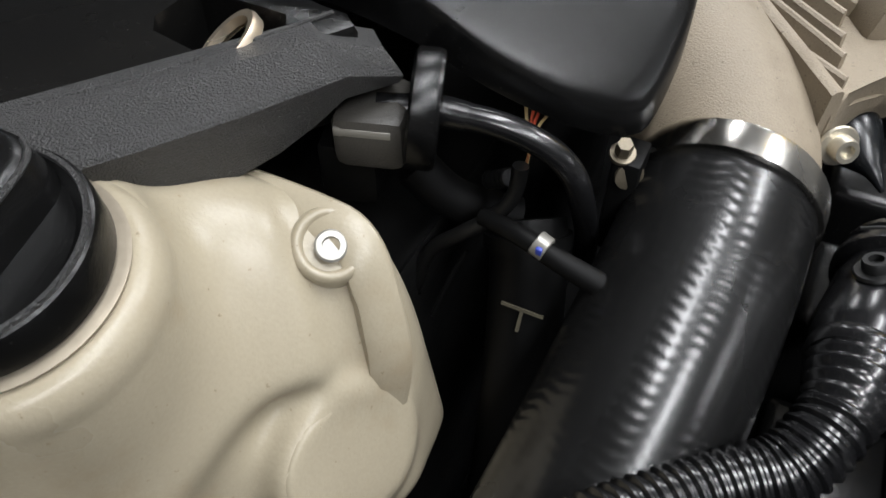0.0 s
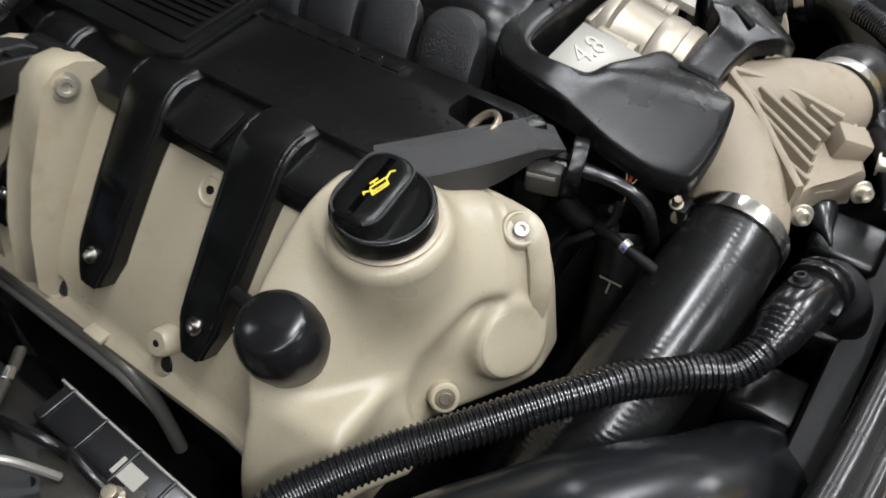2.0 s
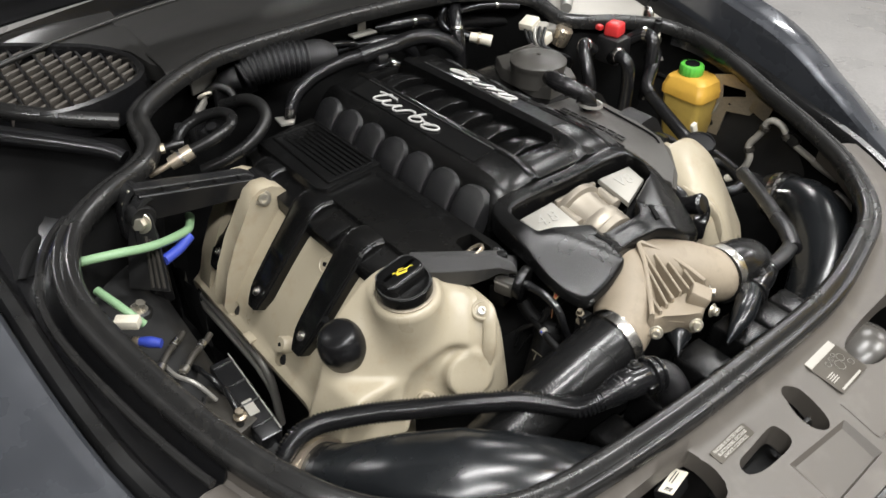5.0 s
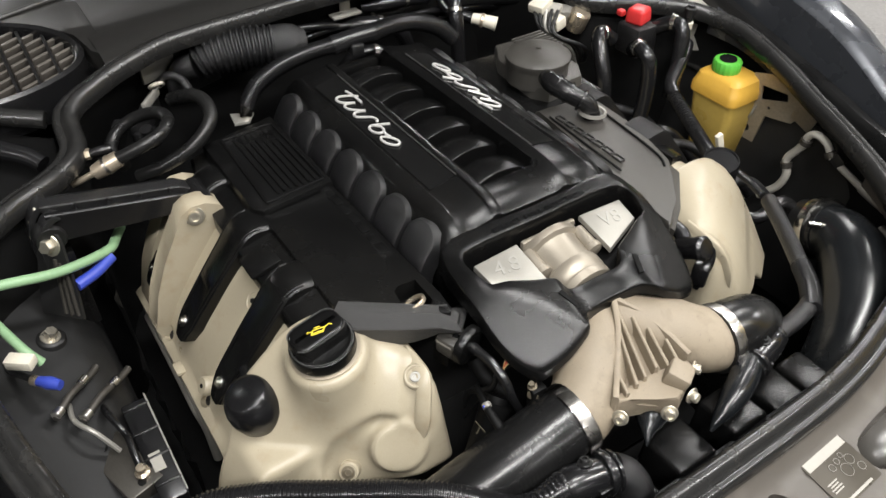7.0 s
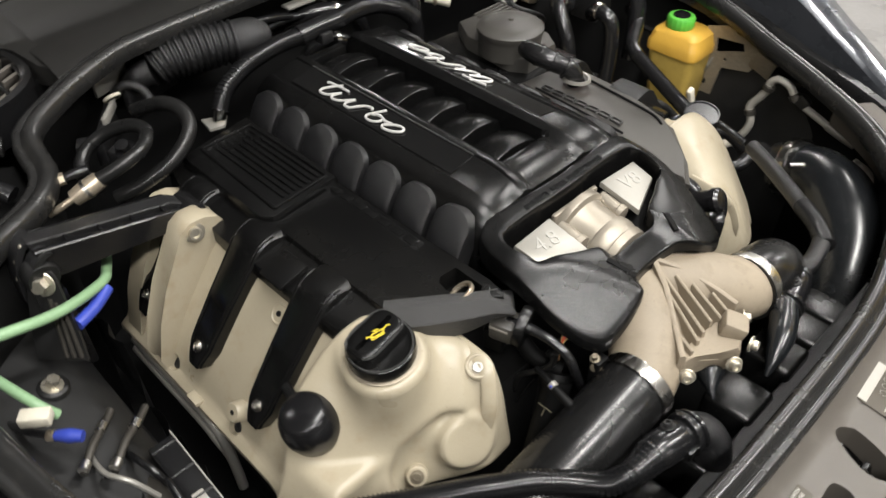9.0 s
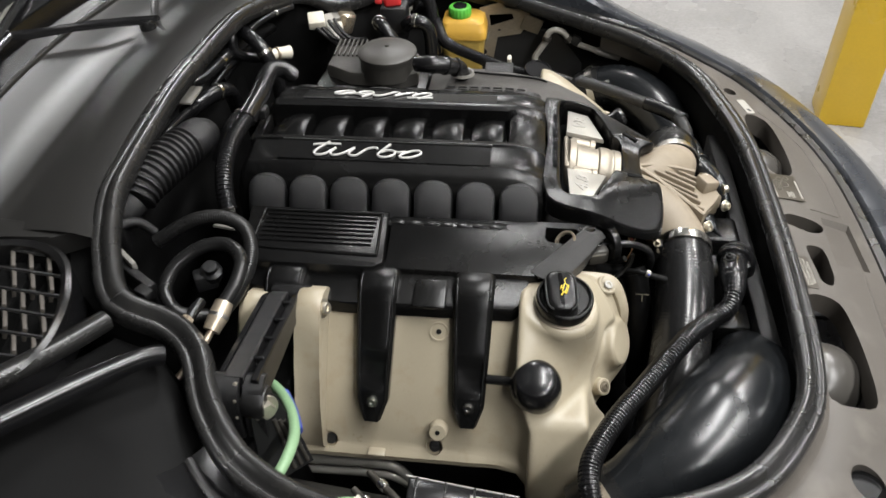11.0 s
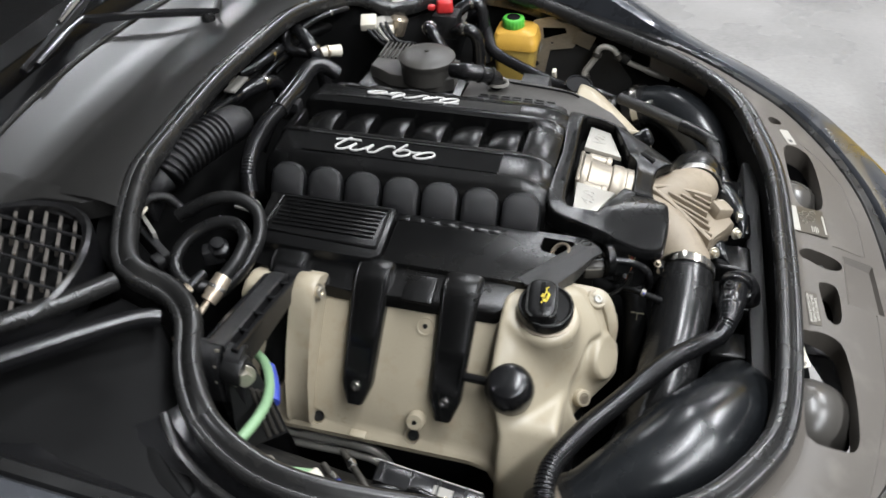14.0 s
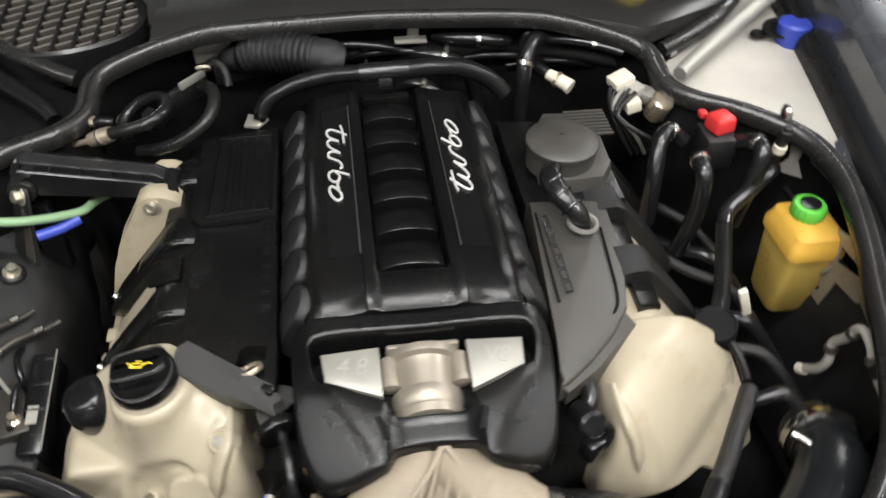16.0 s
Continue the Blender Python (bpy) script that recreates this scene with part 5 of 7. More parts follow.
part("small_tab", box((-0.165, -0.287, 0.874), (0.04, 0.04, 0.006), 0.003, Matrix.Rotation(radians(14), 4, "X")), COVER, trim)
SP = [(-0.235, 0.872), (-0.258, 0.8785), (-0.276, 0.8795), (-0.2885, 0.8725), (-0.303, 0.855), (-0.318, 0.837), (-0.333, 0.8195), (-0.348, 0.801), (-0.362, 0.784), (-0.373, 0.769), (-0.381, 0.757), (-0.385, 0.7485)]


def strap(x0, name="strap"):
    rings, rails = [], ([], [])
    c = spline(SP, 26)
    for i, (y, z) in enumerate(c):
        f = i / 25
        w = 0.0255 - 0.0075 * f ** 1.6 - (0.0075 * max(0, (f - 0.88) / 0.12))
        d = c[min(i + 1, 25)] - c[max(i - 1, 0)]
        n = np.array([-d[1], d[0]]) / np.linalg.norm(d)
        n = n if n[1] > 0 else -n
        t = 0.0065 - (0.0035 if 0.60 < f < 0.80 else 0)
        sec = [(-w, -0.022), (-w, 0.0015), (-w + 0.003, 0.0046), (-w + 0.0075, t), (w - 0.0075, t), (w - 0.003, 0.0046), (w, 0.0015), (w, -0.022)]
        rings.append([(x0 + a, y + n[0] * b, z + n[1] * b) for a, b in sec])
        for sd, r in zip((-1, 1), rails):
            r.append((x0 + sd * (w - 0.0045), y + n[0] * 0.0038, z + n[1] * 0.0038))
    body = part(name, loft(rings, True), COVER, trim)
    for r in rails:
        part("strap_rail", tube(r[4:], 0.0026, 10, 30), COVER, body)
    yy, zz = SP[8]
    # Darker box paints the shade inside the strap's pocket.
    part("pocket_shade", box((x0, yy - 0.001, zz + 0.0005), (0.021, 0.0235, 0.004), 0.0015, Matrix.Rotation(radians(49), 4, "X")), DARK, body, "dark sheet for the shade in the strap pocket")
    bolt(trim, (x0 + 0.001, -0.3780, 0.7740), (0, -0.82, 0.56), 0.0045, 0.005, STEEL, name="screw", label="small bright strap screw")


for x0 in (-0.348, -0.230, -0.112):
    strap(x0)


# ---- charge pipe in front of the throttle ----
ypipe = thing("charge_pipe", (0.17, 0, 0.8), "beige sand-cast forked charge pipe with slanted ribs", "charge pipe")
part("left_branch", tube([(0.094, -0.002, 0.842), (0.112, -0.016, 0.838), (0.137, -0.044, 0.826), (0.157, -0.068, 0.814), (0.166, -0.09, 0.806), (0.168, -0.105, 0.803)], [0.022, 0.030, 0.037, 0.0395, 0.038, 0.0365], 32, 36), CAST, ypipe)
part("right_branch", tube([(0.094, 0.002, 0.842), (0.112, 0.018, 0.838), (0.138, 0.046, 0.829), (0.160, 0.072, 0.820), (0.173, 0.096, 0.812), (0.177, 0.112, 0.810)], [0.022, 0.030, 0.037, 0.0395, 0.038, 0.0365], 32, 36), CAST, ypipe)
WZ = lambda x: 0.868 - 0.27 * (x - 0.115)
part("web", prism([(0.10, -0.010), (0.13, -0.012), (0.165, -0.042), (0.194, -0.066), (0.199, -0.053), (0.204, -0.039), (0.211, -0.029), (0.226, -0.014), (0.206, 0.026), (0.19, 0.040), (0.16, 0.042), (0.12, 0.03), (0.1, 0.012)],
                  lambda x, y: WZ(x) - 0.016, 0.808, 0.003), CAST, ypipe)


def wall(pts, name, h=0.0, w=0.0022):
    rings = []
    for k, (x, y) in enumerate(pts):
        a, b = np.array(pts[max(k - 1, 0)]), np.array(pts[min(k + 1, len(pts) - 1)])
        d = (b - a) / np.linalg.norm(b - a)
        rings.append([(x - d[1] * q, y + d[0] * q, WZ(x) + z) for q, z in ((-w * 1.5, -0.024), (-w, h - 0.001), (-w * 0.4, h), (w * 0.4, h), (w, h - 0.001), (w * 1.5, -0.024))])
    part(name, loft(rings, True), CAST, ypipe)


wall([(0.104, 0.009), (0.135, -0.012), (0.155, -0.031), (0.174, -0.049), (0.195, -0.069)], "left_wall", 0.0015, 0.003)
wall([(0.104, 0.009), (0.129, 0.024), (0.150, 0.030), (0.172, 0.034), (0.195, 0.036)], "right_wall", 0.0015, 0.003)
for a, b in (((0.108, 0.006), (0.192, -0.025)), ((0.132, 0.012), (0.190, -0.007)), ((0.150, 0.018), (0.194, 0.006)), ((0.170, 0.026), (0.199, 0.018)), ((0.139, -0.014), (0.194, -0.039)), ((0.174, -0.048), (0.197, -0.054))):
    wall([a, ((a[0] + b[0]) / 2, (a[1] + b[1]) / 2), b], "rib", 0.0, 0.0018)
part("front_plate", prism([(0.187, -0.064), (0.196, -0.069), (0.200, -0.054), (0.205, -0.040), (0.212, -0.030), (0.229, -0.013), (0.215, 0.016), (0.204, 0.034), (0.194, 0.034), (0.190, 0.0), (0.187, -0.035)], 0.8390, 0.818, 0.0035), CAST, ypipe)
part("boss", box((0.208, 0.006, 0.844), (0.026, 0.026, 0.022), 0.004, Matrix.Rotation(0.5, 4, "Z") @ Matrix.Rotation(0.25, 4, "Y")), CAST, ypipe)
for p, ax in (((0.203, -0.066, 0.822), (0.5, -0.8, 0.3)), ((0.231, -0.028, 0.832), (0.7, -0.6, 0.3)), ((0.2315, 0.0, 0.8405), (1, 0.1, 0.15)), ((0.207, 0.030, 0.838), (0.9, 0.5, 0.2))):
    bolt(ypipe, p, ax, 0.0055, 0.008, ZINC)
clamp(ypipe, (0.168, -0.100, 0.8045), (0, -1, -0.14), 0.0385)
clamp(ypipe, (0.1765, 0.107, 0.8105), (0.06, 1, -0.10), 0.0385)

hose = thing("charge_hose", (0.15, -0.25, 0.7), "black ribbed-texture rubber charge hose clamped to the fork", "hose")
RIP = 144
bm = tube([(0.168, -0.096, 0.805), (0.168, -0.14, 0.795), (0.162, -0.21, 0.768), (0.150, -0.28, 0.725), (0.13, -0.35, 0.66), (0.11, -0.40, 0.58)], [0.0375, 0.0385, 0.0385, 0.0385, 0.04, 0.04], RIP, 460)
bm.verts.ensure_lookup_table()
bm.normal_update()
shift = []
for k, v in enumerate(bm.verts):
    along, turn = k // RIP, (k % RIP) / RIP * 2 * math.pi
    amp = 0.00017 * (0.65 + 0.35 * math.sin(0.05 * along + 3 * turn)) * (0.7 + 0.3 * math.sin(0.017 * along - 5 * turn + 2))
    shift.append(v.normal * amp * math.sin(along * 1.25 + 1.0 * math.sin(17 * turn + 0.02 * along) + 0.6 * math.sin(5 * turn + 0.031 * along)))
for v, dv in zip(bm.verts, shift):
    v.co += dv
part("hose", bm, HOSEMAT, hose)
part("hose_end", tube([(0.168, -0.090, 0.8062), (0.168, -0.098, 0.8045)], 0.0387, 40, 4), RUBBER, hose)
hose2 = thing("charge_hose", (0.19, 0.18, 0.7), "black rubber elbow hose clamped to the fork", "hose")
part("hose", tube([(0.1767, 0.103, 0.811), (0.180, 0.138, 0.8085), (0.178, 0.170, 0.794), (0.166, 0.195, 0.755), (0.15, 0.208, 0.69), (0.14, 0.21, 0.6)], 0.0385, 32, 60), HOSEMAT, hose2)
part("hose_end", tube([(0.1763, 0.099, 0.8113), (0.1767, 0.104, 0.8108)], 0.0392, 40, 4), RUBBER, hose2)

# ---- air ducts at both front corners ----
for s, pts, r in ((-1, [(0.035, -0.475, 0.70), (0.075, -0.455, 0.722), (0.13, -0.42, 0.742), (0.19, -0.365, 0.752), (0.235, -0.30, 0.742), (0.255, -0.24, 0.715), (0.26, -0.2, 0.68)], [0.044, 0.048, 0.062, 0.07, 0.066, 0.056, 0.05]),
                  (1, [(0.05, 0.478, 0.722), (0.083, 0.474, 0.738), (0.118, 0.463, 0.746), (0.158, 0.436, 0.742), (0.198, 0.394, 0.722), (0.226, 0.345, 0.69), (0.24, 0.3, 0.64)], [0.037, 0.040, 0.047, 0.051, 0.051, 0.05, 0.05])):
    d = thing("air_duct", (0.15, s * 0.4, 0.65), "large glossy black moulded air duct in the front corner", "air duct", "air ducts")
    part("duct", tube(pts, r, 36, 60), GLOSS, d)
    P = spline(pts, 60)
    ax = P[9] - P[3]
    part("cuff", tube([P[0], P[4], P[8]], [r[0] + 0.004, r[0] + 0.006, r[0] + 0.004], 36, 12), RUBBER, d)
    clamp(d, tuple(P[5]), tuple(ax), r[0] + 0.0085, 0.012, BRASS if s < 0 else STEEL, "band clamp round the duct")
    part("clamp_screw", lathe([(0.005, -0.01), (0.005, 0.01), (0.004, 0.012), (0.004, 0.016)], tuple(P[5] + np.array([0.012, s * -0.045 if s > 0 else 0.04, 0.035])), (1, s, 0), 10), STEEL, d)

# ---- breather hoses with quick connectors ----


def connector(c, axis, lab, lean=0.0):
    t = thing("quick_connector", c, lab, "connector", "quick connectors")
    a = Vector(axis).normalized()
    part("sleeve", lathe([(0.0150, -0.032), (0.0165, -0.030), (0.0168, -0.027), (0.0160, -0.025), (0.0172, -0.022), (0.0180, -0.020), (0.0186, -0.012), (0.0188, 0.010), (0.0180, 0.0125), (0.0180, 0.016), (0.0222, 0.0175), (0.0226, 0.020), (0.0222, 0.0225), (0.0190, 0.024), (0.0190, 0.027), (0.0215, 0.0285), (0.0215, 0.031), (0.016, 0.032)], c, axis, 30), SMOOTH, t)
    up = Vector((lean, 0, 1))
    up -= a * up.dot(a)
    bolt(t, tuple(Vector(c) + up.normalized() * 0.0185), tuple(up), 0.0048, 0.006, DARKMETAL)
    part("clip", box(tuple(Vector(c) + a * 0.012 + Vector((0.0175, -0.004, 0.0))), (0.007, 0.018, 0.012), 0.002), COVER, t)
    part("wire_clip", tube([tuple(Vector(c) + a * 0.0255 + up.normalized() * 0.0196 + Vector((dx, 0, dz))) for dx, dz in ((-0.011, -0.004), (0.0, 0.0005), (0.011, -0.004), (0.0175, -0.012))], 0.0008, 6, 16), DARKMETAL, t, "thin wire clip")
    return t


connector((0.2315, -0.135, 0.8065), (0.2, 1, -0.06), "black plastic quick connector at the shroud end of the hose", -0.45)
connector((0.213, 0.145, 0.80), (0.2, -1, -0.15), "black plastic quick connector on the far breather hose")
br = thing("breather_hose", (0.12, -0.32, 0.79), "black corrugated breather hose across the near front corner", "hose")
part("hose", tube([(0.2255, -0.176, 0.806), (0.2220, -0.191, 0.803), (0.2135, -0.206, 0.797), (0.200, -0.2165, 0.7945), (0.186, -0.229, 0.794), (0.160, -0.257, 0.797), (0.143, -0.279, 0.7955), (0.1266, -0.30, 0.794), (0.0969, -0.34, 0.789), (0.0663, -0.38, 0.784), (0.0425, -0.42, 0.780), (0.0315, -0.448, 0.778), (0.031, -0.474, 0.771), (0.042, -0.50, 0.750), (0.056, -0.52, 0.71)], 0.0114, 20, ridge=0.0015, pitch=0.0043), SMOOTH, br)
part("flared_end", tube([(0.2275, -0.160, 0.8080), (0.2268, -0.168, 0.8072), (0.2255, -0.178, 0.8060), (0.2238, -0.187, 0.8042)], [0.0165, 0.0156, 0.0134, 0.0120], 28, ridge=0.0009, pitch=0.0043), SMOOTH, br, "wider corrugated hose end")
br2 = thing("breather_hose", (0.12, 0.32, 0.79), "black breather hose across the far front corner", "hose")
part("hose", tube([(0.208, 0.180, 0.805), (0.208, 0.212, 0.809), (0.194, 0.255, 0.810), (0.14, 0.302, 0.808), (0.08, 0.347, 0.806), (0.035, 0.38, 0.802)], 0.0108, 16, 60), BLACK, br2)
part("ribbed_end", tube([(0.209, 0.236, 0.811), (0.182, 0.268, 0.8098), (0.15, 0.294, 0.8085)], 0.0110, 16, ridge=0.0015, pitch=0.0046), SMOOTH, br2)

# pipes from the connectors to the shroud
sh = thing("radiator_shroud", (0.26, 0, 0.6), "black moulded radiator shroud with stepped boxes", "shroud")
part("shroud_wall", prism([(0.262, -0.26), (0.288, -0.26), (0.288, 0.27), (0.262, 0.27)], 0.765, 0.5, 0.006), BLACK, sh)
for y, z, w in ((-0.16, 0.742, 0.055), (-0.085, 0.765, 0.062), (-0.005, 0.772, 0.062), (0.075, 0.778, 0.058), (0.15, 0.76, 0.055), (0.215, 0.745, 0.05)):
    part("step_box", box((0.24, y, z - 0.04), (0.062, w, 0.08), 0.006, None, None, 3, 0.9), COVER, sh)
horn = thing("inlet_horn", (0.23, -0.07, 0.74), "glossy black tapered inlet horn below the fork", "duct", "inlet horns")
part("horn", tube([(0.196, -0.006, 0.793), (0.204, -0.018, 0.798), (0.212, -0.029, 0.800), (0.219, -0.038, 0.799), (0.225, -0.0445, 0.7965), (0.2295, -0.049, 0.793), (0.2303, -0.0497, 0.792)], [0.012, 0.0175, 0.0180, 0.0145, 0.0095, 0.004, 0.001], 26, 40), GLOSS, horn)
horn2 = thing("inlet_horn", (0.24, 0.07, 0.74), "glossy black tapered inlet horn behind the connector", "duct", "inlet horns")
part("horn", tube([(0.252, 0.022, 0.787), (0.249, 0.036, 0.796), (0.243, 0.060, 0.801), (0.232, 0.090, 0.802), (0.219, 0.118, 0.801)], [0.002, 0.010, 0.0150, 0.016, 0.0155], 22, 30), GLOSS, horn2)
horn3 = thing("shroud_hose", (0.24, -0.09, 0.78), "short black pipe from the connector into the shroud", "hose")
part("hose", tube([(0.2375, -0.106, 0.803), (0.245, -0.095, 0.796), (0.256, -0.089, 0.778), (0.262, -0.088, 0.74)], 0.0195, 20, 24), BLACK, horn3)

# ---- small parts in the gap between bank and fork ----
gap = thing("coolant_pipe", (0.1, -0.13, 0.8), "shiny black coolant pipe with a thick rubber collar", "pipe")
part("pipe", tube([(0.042, -0.160, 0.854), (0.061, -0.152, 0.853), (0.086, -0.146, 0.850), (0.104, -0.143, 0.843), (0.114, -0.142, 0.834), (0.119, -0.139, 0.818), (0.121, -0.128, 0.79), (0.118, -0.11, 0.75)], 0.0052, 16, 60), SMOOTH, gap)
part("pipe_sleeve", tube([(0.058, -0.1533, 0.8532), (0.066, -0.1505, 0.8526), (0.074, -0.1488, 0.8517)], [0.0058, 0.0060, 0.0056], 16, 12), SMOOTH, gap)
part("collar", lathe([(0.006, -0.006), (0.0205, -0.006), (0.0222, -0.0048), (0.0225, 0.003), (0.0215, 0.005), (0.019, 0.0056), (0.006, 0.0056)], (0.060, -0.155, 0.855), (0.9, 0.36, -0.1), 40), COVER, gap)
part("joint", box((0.041, -0.160, 0.846), (0.028, 0.030, 0.024), 0.005, Matrix.Rotation(0.3, 4, "Z")), GREYCOVER, gap, "grey plastic pipe joint")
part("joint_lip", box((0.0435, -0.173, 0.852), (0.022, 0.004, 0.004), 0.001, Matrix.Rotation(0.3, 4, "Z")), LABELM, gap, "bright edge of the joint")
part("joint_skirt", box((0.030, -0.160, 0.825), (0.024, 0.026, 0.03), 0.004, Matrix.Rotation(0.3, 4, "Z")), DEEP, gap)
wires = thing("wire_loom", (0.09, -0.12, 0.8), "thin red and tan wires leaving a black plug", "wires")
for k, (dx, mt) in enumerate(((-0.004, WIRE_Y), (0.0, WIRE_R), (0.003, WIRE_R), (0.008, WIRE_Y))):
    part("wire", tube([(0.090 + dx * 1.1, -0.112, 0.846), (0.090 + dx * 0.9, -0.121, 0.843), (0.0915 + dx * 0.3, -0.128, 0.8375), (0.093, -0.131, 0.828), (0.088, -0.125, 0.80)], 0.0007, 6, 16), mt, wires)
part("plug", box((0.091, -0.107, 0.850), (0.022, 0.012, 0.012), 0.002), DEEP, wires)
part("curved_lead", tube([(0.093, -0.140, 0.828), (0.092, -0.142, 0.814), (0.085, -0.145, 0.801), (0.073, -0.150, 0.79), (0.058, -0.150, 0.772), (0.05, -0.15, 0.745), (0.043, -0.15, 0.711)], 0.0034, 10, 40), RUBBER, wires)
part("thin_lead", tube([(0.072, -0.142, 0.77), (0.067, -0.150, 0.755), (0.062, -0.158, 0.735)], 0.0014, 8, 14), DEEP, wires)
part("ribbed_lead", tube([(0.086, -0.132, 0.812), (0.080, -0.127, 0.805), (0.073, -0.122, 0.797)], 0.0036, 10, ridge=0.0008, pitch=0.004), RUBBER, wires)
part("back_hose", tube([(0.04, -0.13, 0.80), (0.055, -0.128, 0.786), (0.07, -0.122, 0.778), (0.085, -0.115, 0.772)], 0.010, 14, 24), DEEP, wires)
sb = thing("bracket_bolt", (0.128, -0.12, 0.82), "zinc bolt with a flange on a small bracket", "bolt")
part("bracket", box((0.130, -0.115, 0.805), (0.012, 0.018, 0.05), 0.002), DEEP, sb)
bolt(sb, (0.127, -0.119, 0.830), (0.1, -0.35, 1), 0.0034, 0.0085, DULLBOLT, True, False)
part("bracket_ear", lathe([(0.0045, 0), (0.006, 0.0005), (0.006, 0.002), (0.0045, 0.0025)], (0.131, -0.121, 0.823), (0.6, -0.8, 0.2), 18), DULLBOLT, sb)
lp = thing("lower_pipe", (0.1, -0.14, 0.7), "dark lower coolant hose with a pale chalk T mark", "hose")
# Hose colour is darkened to stand for the shade deep in the gap.
part("hose", tube([(0.098, -0.14, 0.80), (0.103, -0.149, 0.788), (0.110, -0.166, 0.755), (0.116, -0.186, 0.71), (0.12, -0.21, 0.64)], [0.0165, 0.0165, 0.0165, 0.017, 0.018], 24, 40), DEEP, lp)
part("clip_ring", lathe([(0.0165, -0.003), (0.0185, -0.003), (0.0185, 0.003), (0.0165, 0.003)], (0.1005, -0.1445, 0.794), (0.25, -0.5, -0.8), 28), DEEP, lp)
m = surf((0.97, 0.2, -0.1), (0.110, -0.1735, 0.7805), (0.0, -0.88, 0.46))
for c, sz in (((0, 0.003, 0), (0.018, 0.0013, 0.0008)), ((0.0, -0.002, 0), (0.0014, 0.010, 0.0008))):
    bm = box(c, sz, 0)
    bmesh.ops.transform(bm, matrix=m, verts=bm.verts)
    part("chalk_mark", bm, CHALK, lp)
sj = thing("sensor_joint", (0.105, -0.133, 0.775), "small pipe joint with a white and blue tag", "sensor")
part("stub", tube([(0.086, -0.160, 0.815), (0.102, -0.165, 0.818), (0.122, -0.168, 0.814), (0.140, -0.168, 0.808), (0.155, -0.168, 0.80)], [0.0035, 0.004, 0.0045, 0.005, 0.005], 14), DEEP, sj)
part("tag", lathe([(0.0046, -0.0028), (0.005, -0.0024), (0.005, 0.0024), (0.0046, 0.0028)], (0.113, -0.167, 0.818), (0.95, -0.2, -0.25), 18), LABELM, sj, "white tag band")
part("tag_patch", box((0.1135, -0.1714, 0.8198), (0.0026, 0.002, 0.0034), 0.0006), BLUE, sj, "blue patch")


# ---- rear of the engine ----
th = thing("cross_hose", (-0.46, 0, 0.93), "black corrugated hose with a middle joint behind the intake cover", "hose")
part("left_hose", tube([(-0.447, -0.180, 0.903), (-0.455, -0.160, 0.925), (-0.463, -0.12, 0.940), (-0.464, -0.07, 0.949), (-0.458, -0.03, 0.953)], 0.0108, 18, ridge=0.0016, pitch=0.0048), SMOOTH, th)
part("right_hose", tube([(-0.456, 0.03, 0.956), (-0.461, 0.08, 0.956), (-0.465, 0.12, 0.947), (-0.462, 0.155, 0.930), (-0.454, 0.178, 0.908)], 0.0125, 18, ridge=0.0012, pitch=0.0040), SMOOTH, th)
part("joint", tube([(-0.4585, -0.034, 0.9525), (-0.456, 0.0, 0.956), (-0.4555, 0.034, 0.9565)], [0.0142, 0.0132, 0.0142], 20, 12), SMOOTH, th)
part("joint_valve", box((-0.448, 0.0, 0.944), (0.02, 0.02, 0.016), 0.003), BLACK, th)
part("end_fitting", lathe([(0.007, -0.012), (0.009, -0.01), (0.009, 0.006), (0.006, 0.008)], (-0.447, -0.181, 0.90), (0, 0.3, 1), 14), STEEL, th, "worn bright end fitting")
part("end_bracket", prism([(-0.465, -0.20), (-0.435, -0.205), (-0.43, -0.185), (-0.45, -0.17)], 0.892, 0.888, 0.001), LABELM, th, "grey bracket tongue")

duct = thing("cabin_duct", (-0.53, -0.14, 0.93), "large black corrugated duct below the scuttle", "duct")
part("bellows", tube([(-0.556, -0.205, 0.932), (-0.550, -0.18, 0.941), (-0.537, -0.135, 0.946), (-0.524, -0.095, 0.946)], [0.020, 0.025, 0.027, 0.0255], 28, ridge=0.0040, pitch=0.0084), BLACK, duct)
part("duct_end", tube([(-0.524, -0.096, 0.946), (-0.518, -0.08, 0.946), (-0.513, -0.062, 0.944), (-0.512, -0.055, 0.943)], [0.0275, 0.0285, 0.027, 0.02], 26, 20), BLACK, duct)
part("duct_start", tube([(-0.557, -0.208, 0.931), (-0.566, -0.222, 0.925), (-0.585, -0.23, 0.905)], [0.020, 0.019, 0.018], 24, 14), BLACK, duct)

bulk = thing("bulkhead", (-0.57, 0, 0.7), "dark bulkhead with brackets behind the engine", "bulkhead", kind="structure")
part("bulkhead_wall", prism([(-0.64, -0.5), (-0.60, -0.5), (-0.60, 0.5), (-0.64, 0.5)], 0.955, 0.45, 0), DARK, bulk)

# coolant and refrigerant lines at the near rear corner
ac = thing("coolant_loop", (-0.44, -0.33, 0.88), "looped black coolant hose with metal fittings", "hose")
part("outer_loop", tube([(-0.385, -0.372, 0.925), (-0.376, -0.345, 0.936), (-0.380, -0.316, 0.943), (-0.402, -0.298, 0.947), (-0.432, -0.302, 0.944), (-0.458, -0.324, 0.932), (-0.464, -0.352, 0.917), (-0.445, -0.37, 0.903), (-0.415, -0.362, 0.892)], 0.0082, 14, 70), RUBBER, ac)
